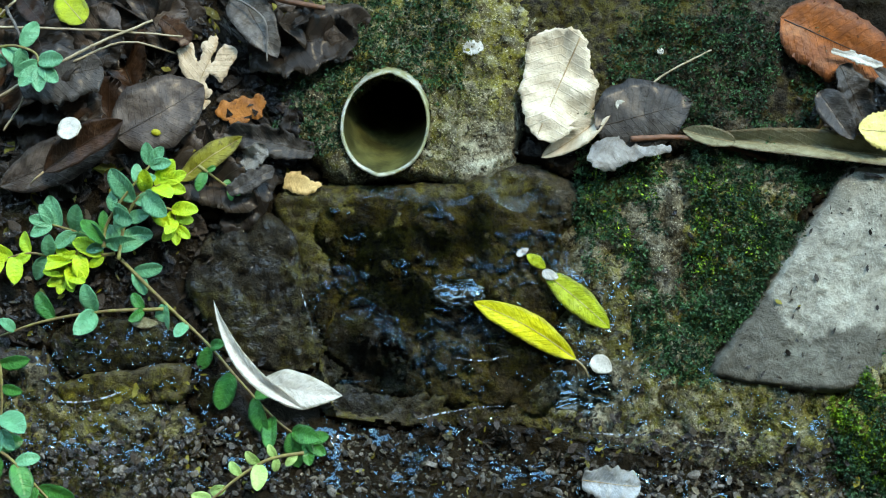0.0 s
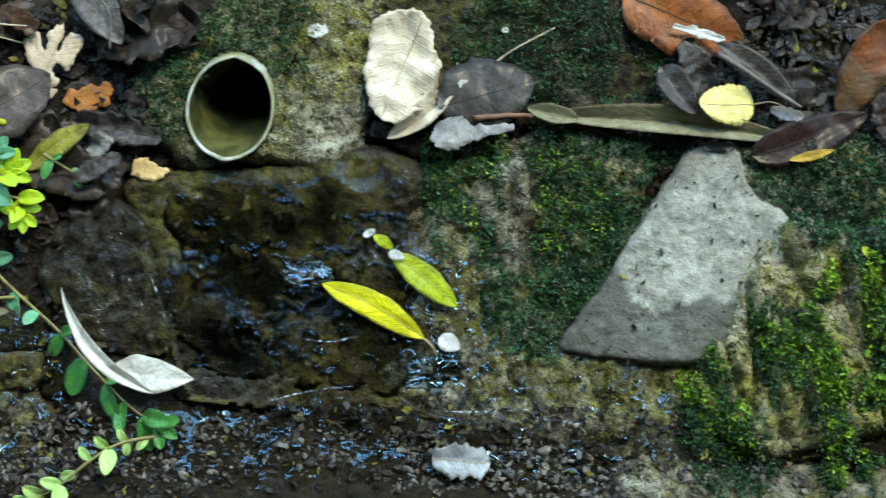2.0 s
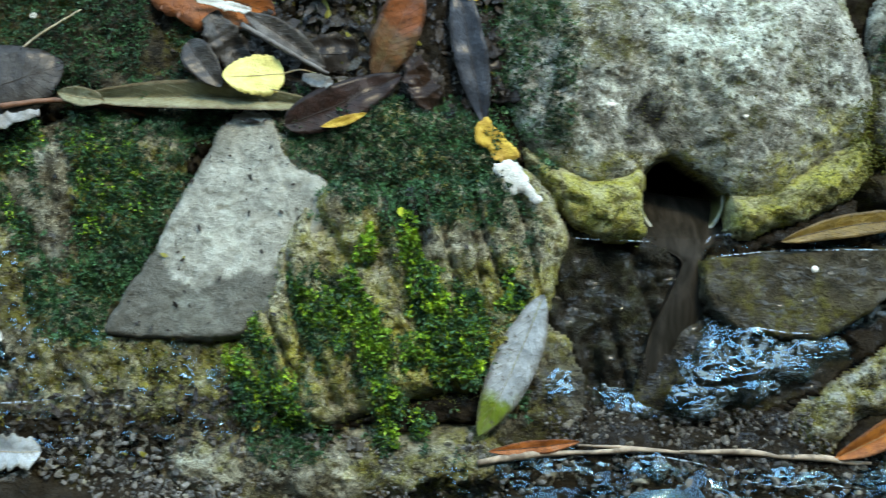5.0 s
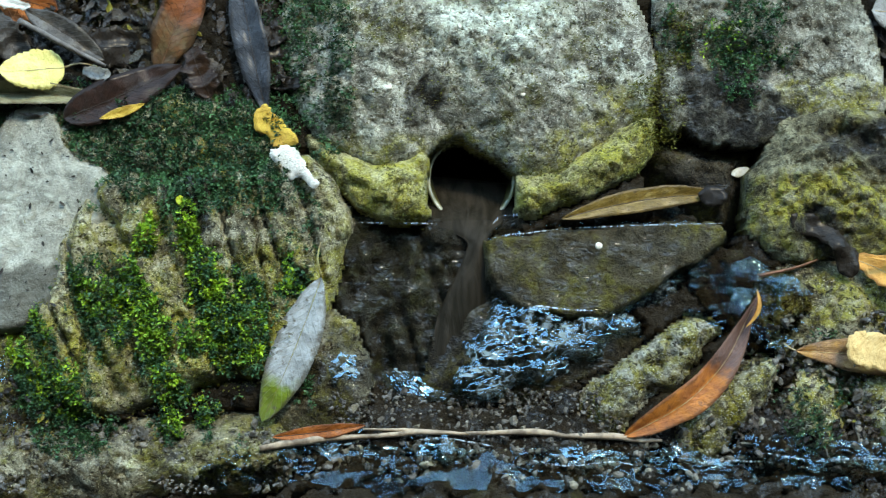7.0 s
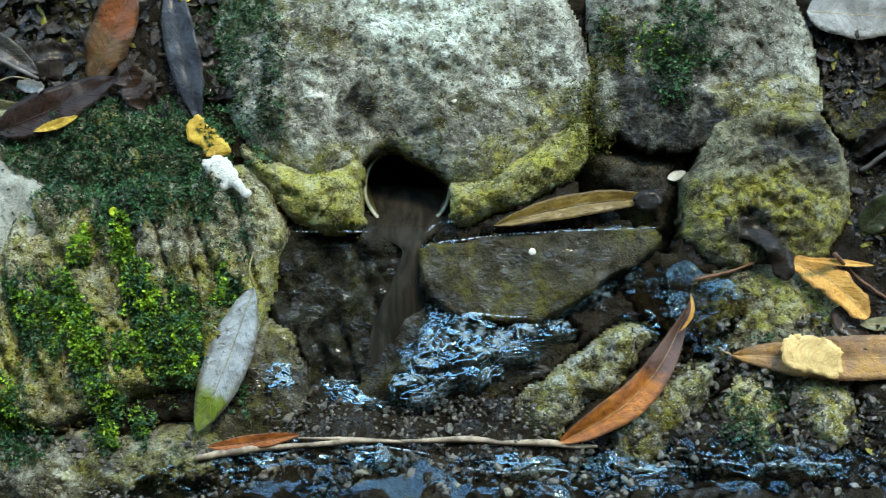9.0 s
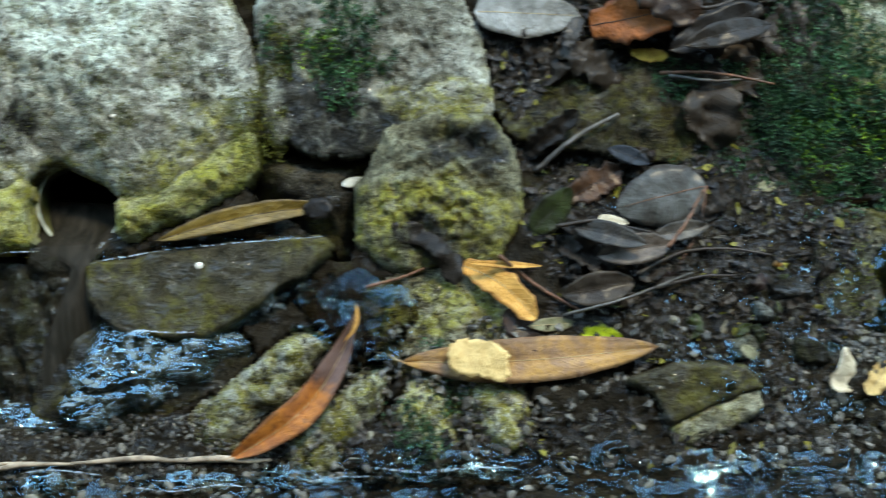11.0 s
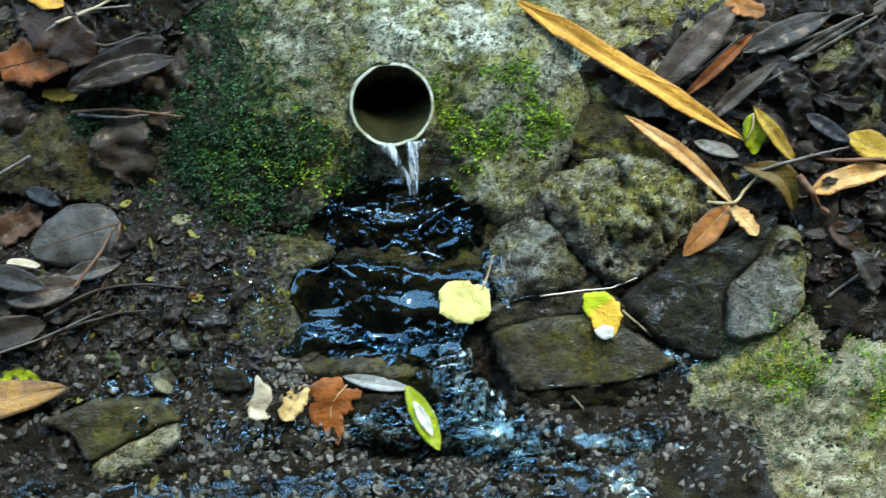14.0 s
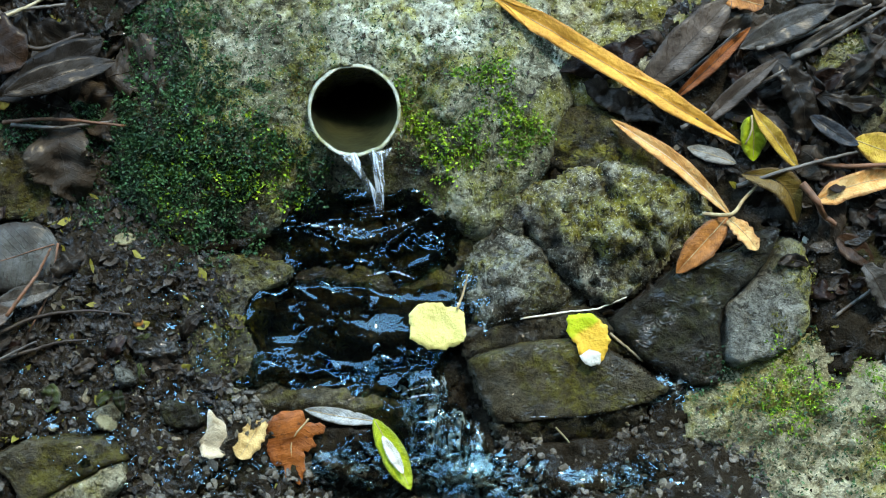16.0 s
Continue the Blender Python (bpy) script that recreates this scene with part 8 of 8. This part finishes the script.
# ---- the shrub ----
def sprig(points, pairs, size, colors, label, lift=0.012, seed=1, both=True, lean=0.5):
    """A low shrub's shoot: a bent stem with small oval leaves in pairs, each leaf a part."""
    rng = np.random.RandomState(seed)
    p = bent(points, 40)
    n = np.interp(np.arange(40), np.arange(0, 40, 5), surface(p[::5, 0], p[::5, 1])) + lift
    n[:] = np.convolve(np.r_[[n[0]] * 6, n, [n[-1]] * 6], np.ones(13) / 13, "valid")
    line = np.c_[p, n] - (*p[0], n[0])
    root = thing("shrub_sprig", p[0, 0], p[0, 1], n[0], label, "shrub", "shrub shoots")
    part("stem", tube_mesh("stem", line, [0.0016, 0.0008], GREEN_STEM), root)
    shapes = {}
    for c in set(colors):
        shapes[c] = blade_mesh("leaf", 1.0, 0.56, "ellipse", LEAF[c], 0.06, 0.28, 0.0, 0.0, seed=seed, ns=18, nw=9)[0]
    for k in range(pairs):
        f = (k + 0.5) / pairs
        i = int(f * 38)
        way = line[i + 1] - line[i]
        ang = math.atan2(way[1], way[0])
        for side in (-1, 1) if both else (rng.choice((-1, 1)),):
            c = colors[min(int(f * len(colors) + rng.uniform(-0.5, 0.5)), len(colors) - 1)] if rng.rand() < 0.8 else colors[rng.randint(len(colors))]
            turn = ang + side * rng.uniform(0.35, 1.5)
            long = size * rng.uniform(0.65, 1.3)
            if rng.rand() < 0.12:
                continue
            one = part("leaf", shapes[c], root)
            one.matrix_basis = Matrix.Translation(line[i]) @ Matrix.Rotation(turn, 4, "Z") @ Matrix.Rotation(-rng.uniform(-0.5, lean + 0.3), 4, "Y") @ Matrix.Rotation(rng.uniform(-0.7, 0.7), 4, "X") @ Matrix.Scale(long, 4)
    for k in range(3):
        one = part("leaf", shapes[colors[-1]], root)
        one.matrix_basis = Matrix.Translation(line[-1]) @ Matrix.Rotation(ang + (k - 1) * 0.8, 4, "Z") @ Matrix.Rotation(-0.2, 4, "Y") @ Matrix.Scale(size * 0.8, 4)
    return root


Y, S, D, P = "shrub_young", "shrub", "shrub_dark", "shrub_pale"
sprig([(-0.271, -0.03), (-0.226, -0.064), (-0.19, -0.09), (-0.158, -0.118), (-0.126, -0.144), (-0.101, -0.157)], 8, 0.026, [S, S, D, D, D], "trailing shrub shoot with dark green oval leaves", 0.012, 1)
sprig([(-0.271, -0.031), (-0.27, -0.002), (-0.258, 0.023), (-0.241, 0.035)], 6, 0.026, [S, S, S, Y], "shrub shoot with blue-green and young yellow leaves", 0.018, 2)
sprig([(-0.279, -0.022), (-0.304, -0.014), (-0.328, -0.01)], 4, 0.024, [S, S, S], "short shrub shoot with blue-green leaves", 0.018, 3)
sprig([(-0.284, -0.023), (-0.282, -0.001), (-0.254, 0.047)], 4, 0.024, [D, S, S], "upright shrub shoot with blue-green leaves", 0.022, 4)
sprig([(-0.276, -0.026), (-0.314, -0.036), (-0.343, -0.035), (-0.365, -0.043)], 5, 0.022, [Y, S, Y, Y], "shrub shoot with young yellow-green leaves", 0.016, 5)
sprig([(-0.302, -0.025), (-0.311, -0.041), (-0.313, -0.05)], 3, 0.020, [Y, Y], "young yellow-green shrub tip", 0.02, 6)
sprig([(-0.254, 0.014), (-0.233, 0.014), (-0.227, 0.001)], 3, 0.020, [Y, Y], "young yellow-green shrub tip", 0.022, 7)
sprig([(-0.409, 0.117), (-0.377, 0.126), (-0.353, 0.122), (-0.347, 0.111)], 5, 0.028, [S, S, S], "shrub shoot with blue-green leaves over litter", 0.016, 8)
sprig([(-0.23, -0.066), (-0.28, -0.075), (-0.325, -0.089), (-0.364, -0.108)], 4, 0.024, [D, S, D, S], "thin shrub shoot with sparse green leaves", 0.014, 9)
sprig([(-0.365, -0.191), (-0.336, -0.197), (-0.315, -0.212), (-0.289, -0.232)], 3, 0.026, [D, S, D], "shrub shoot at the water's edge", 0.014, 10)
sprig([(-0.373, -0.109), (-0.352, -0.125), (-0.345, -0.152), (-0.343, -0.179)], 4, 0.026, [D, D, S], "shrub shoot with dark green leaves", 0.016, 11)
sprig([(-0.1, -0.166), (-0.126, -0.174), (-0.147, -0.19), (-0.167, -0.211), (-0.188, -0.227)], 7, 0.019, [P, P, P], "shrub shoot with pale green round leaves", 0.016, 12)
sprig([(-0.215, 0.052), (-0.202, 0.045), (-0.19, 0.039)], 2, 0.014, [D, D], "small green shrub tip", 0.01, 13)


def spout_water():
    """Water falling from the pipe: two twisting strands that join."""
    u, v, r = PIPES["spout"][:3]
    root = thing("falling_water", u, v, 0.0, "clear water falling from a pipe mouth", "water")
    f, w = np.meshgrid(np.linspace(0, 1, 30), np.linspace(-1, 1, 9), indexing="ij")
    for k, (a, b, wide) in enumerate(((-0.009, 0.008, 0.0060), (0.015, 0.011, 0.0078))):
        half = wide * (0.55 + 0.45 * (1 - f) ** 2 - 0.25 * f) * (1 + 0.15 * np.sin(9 * f + k))
        mid = a + (b - a) * smooth(f * 1.1) + 0.0008 * np.sin(8 * f + 2 * k)
        bulge = 0.0035 * (1 - w**2) + 0.0009 * np.sin(11 * w + 4 * f + k)
        run = np.stack([mid + half * w, -r * 0.93 - 0.042 * f**1.35 + 0.002 * np.abs(w) * (1 - f), 0.022 + 0.012 * f - 0.022 * f**2 + bulge], -1)
        front, idx = run.reshape(-1, 3), np.arange(f.size).reshape(f.shape)
        edge = np.r_[idx[:, 0], idx[-1, 1:], idx[-2::-1, -1], idx[0, -2:0:-1]]
        skin = grid_faces(np.ones(f.shape, bool))
        side = np.stack([edge, np.roll(edge, -1), np.roll(edge, -1) + f.size, edge + f.size], 1)
        part("strand", mesh_of("strand", np.vstack([front, front - (0, 0, 0.0025)]), np.vstack([skin, skin[:, ::-1] + f.size, side]), WHITE_WATER), root)


spout_water()


def outlet_water():
    """A smooth murky sheet: out of the broken pipe, over the lip and down the chute."""
    edges = np.array([(0.652, 0.082, 0.751, 0.073), (0.653, 0.065, 0.749, 0.061), (0.655, 0.047, 0.742, 0.048), (0.662, 0.036, 0.732, 0.037), (0.679, 0.028, 0.722, 0.03), (0.695, 0.019, 0.716, 0.021), (0.696, 0.01, 0.715, 0.011), (0.685, -0.016, 0.717, -0.016), (0.673, -0.043, 0.708, -0.043), (0.668, -0.067, 0.691, -0.067), (0.663, -0.091, 0.678, -0.091)])
    k = np.linspace(0, len(edges) - 1, 60)
    line = np.hstack([bent(edges[:, :2], 60), bent(edges[:, 2:], 60)])
    rise = np.interp(k, [0, 3, 5, 6, 7, 10], [-0.070, -0.024, -0.012, -0.011, -0.013, -0.022])
    w = np.linspace(0, 1, 15)
    u = line[:, None, 0] + (line[:, 2] - line[:, 0])[:, None] * w
    v = line[:, None, 1] + (line[:, 3] - line[:, 1])[:, None] * w
    n = rise[:, None] - 0.004 * (2 * w - 1) ** 2 + 0.0012 * fbm(u * 3, v * 0.7, 40, 3, 77)
    n = np.where(v < 0.012, np.maximum(n, surface(u, v) - 0.001 - 0.005 * (2 * w - 1) ** 4), n)
    faces = grid_faces(np.ones(u.shape, bool))
    cu, cv = u.mean(), v.mean()
    front = np.stack([u - cu, v - cv, n], -1).reshape(-1, 3)
    idx = np.arange(u.size).reshape(u.shape)
    edge = np.r_[idx[:, 0], idx[-1, 1:], idx[-2::-1, -1], idx[0, -2:0:-1]]
    side = np.stack([edge, np.roll(edge, -1), np.roll(edge, -1) + u.size, edge + u.size], 1)
    me = mesh_of("water", np.vstack([front, front - (0, 0, 0.012)]), np.vstack([faces, faces[:, ::-1] + u.size, side]), MURKY)
    thing("water", cu, cv, 0, "smooth murky water sliding out of a broken pipe", "water", data=me)["kind"] = "structure"


outlet_water()


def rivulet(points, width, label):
    """A thin pale tube that draws the glint where running water meets stone; also white ribs of water."""
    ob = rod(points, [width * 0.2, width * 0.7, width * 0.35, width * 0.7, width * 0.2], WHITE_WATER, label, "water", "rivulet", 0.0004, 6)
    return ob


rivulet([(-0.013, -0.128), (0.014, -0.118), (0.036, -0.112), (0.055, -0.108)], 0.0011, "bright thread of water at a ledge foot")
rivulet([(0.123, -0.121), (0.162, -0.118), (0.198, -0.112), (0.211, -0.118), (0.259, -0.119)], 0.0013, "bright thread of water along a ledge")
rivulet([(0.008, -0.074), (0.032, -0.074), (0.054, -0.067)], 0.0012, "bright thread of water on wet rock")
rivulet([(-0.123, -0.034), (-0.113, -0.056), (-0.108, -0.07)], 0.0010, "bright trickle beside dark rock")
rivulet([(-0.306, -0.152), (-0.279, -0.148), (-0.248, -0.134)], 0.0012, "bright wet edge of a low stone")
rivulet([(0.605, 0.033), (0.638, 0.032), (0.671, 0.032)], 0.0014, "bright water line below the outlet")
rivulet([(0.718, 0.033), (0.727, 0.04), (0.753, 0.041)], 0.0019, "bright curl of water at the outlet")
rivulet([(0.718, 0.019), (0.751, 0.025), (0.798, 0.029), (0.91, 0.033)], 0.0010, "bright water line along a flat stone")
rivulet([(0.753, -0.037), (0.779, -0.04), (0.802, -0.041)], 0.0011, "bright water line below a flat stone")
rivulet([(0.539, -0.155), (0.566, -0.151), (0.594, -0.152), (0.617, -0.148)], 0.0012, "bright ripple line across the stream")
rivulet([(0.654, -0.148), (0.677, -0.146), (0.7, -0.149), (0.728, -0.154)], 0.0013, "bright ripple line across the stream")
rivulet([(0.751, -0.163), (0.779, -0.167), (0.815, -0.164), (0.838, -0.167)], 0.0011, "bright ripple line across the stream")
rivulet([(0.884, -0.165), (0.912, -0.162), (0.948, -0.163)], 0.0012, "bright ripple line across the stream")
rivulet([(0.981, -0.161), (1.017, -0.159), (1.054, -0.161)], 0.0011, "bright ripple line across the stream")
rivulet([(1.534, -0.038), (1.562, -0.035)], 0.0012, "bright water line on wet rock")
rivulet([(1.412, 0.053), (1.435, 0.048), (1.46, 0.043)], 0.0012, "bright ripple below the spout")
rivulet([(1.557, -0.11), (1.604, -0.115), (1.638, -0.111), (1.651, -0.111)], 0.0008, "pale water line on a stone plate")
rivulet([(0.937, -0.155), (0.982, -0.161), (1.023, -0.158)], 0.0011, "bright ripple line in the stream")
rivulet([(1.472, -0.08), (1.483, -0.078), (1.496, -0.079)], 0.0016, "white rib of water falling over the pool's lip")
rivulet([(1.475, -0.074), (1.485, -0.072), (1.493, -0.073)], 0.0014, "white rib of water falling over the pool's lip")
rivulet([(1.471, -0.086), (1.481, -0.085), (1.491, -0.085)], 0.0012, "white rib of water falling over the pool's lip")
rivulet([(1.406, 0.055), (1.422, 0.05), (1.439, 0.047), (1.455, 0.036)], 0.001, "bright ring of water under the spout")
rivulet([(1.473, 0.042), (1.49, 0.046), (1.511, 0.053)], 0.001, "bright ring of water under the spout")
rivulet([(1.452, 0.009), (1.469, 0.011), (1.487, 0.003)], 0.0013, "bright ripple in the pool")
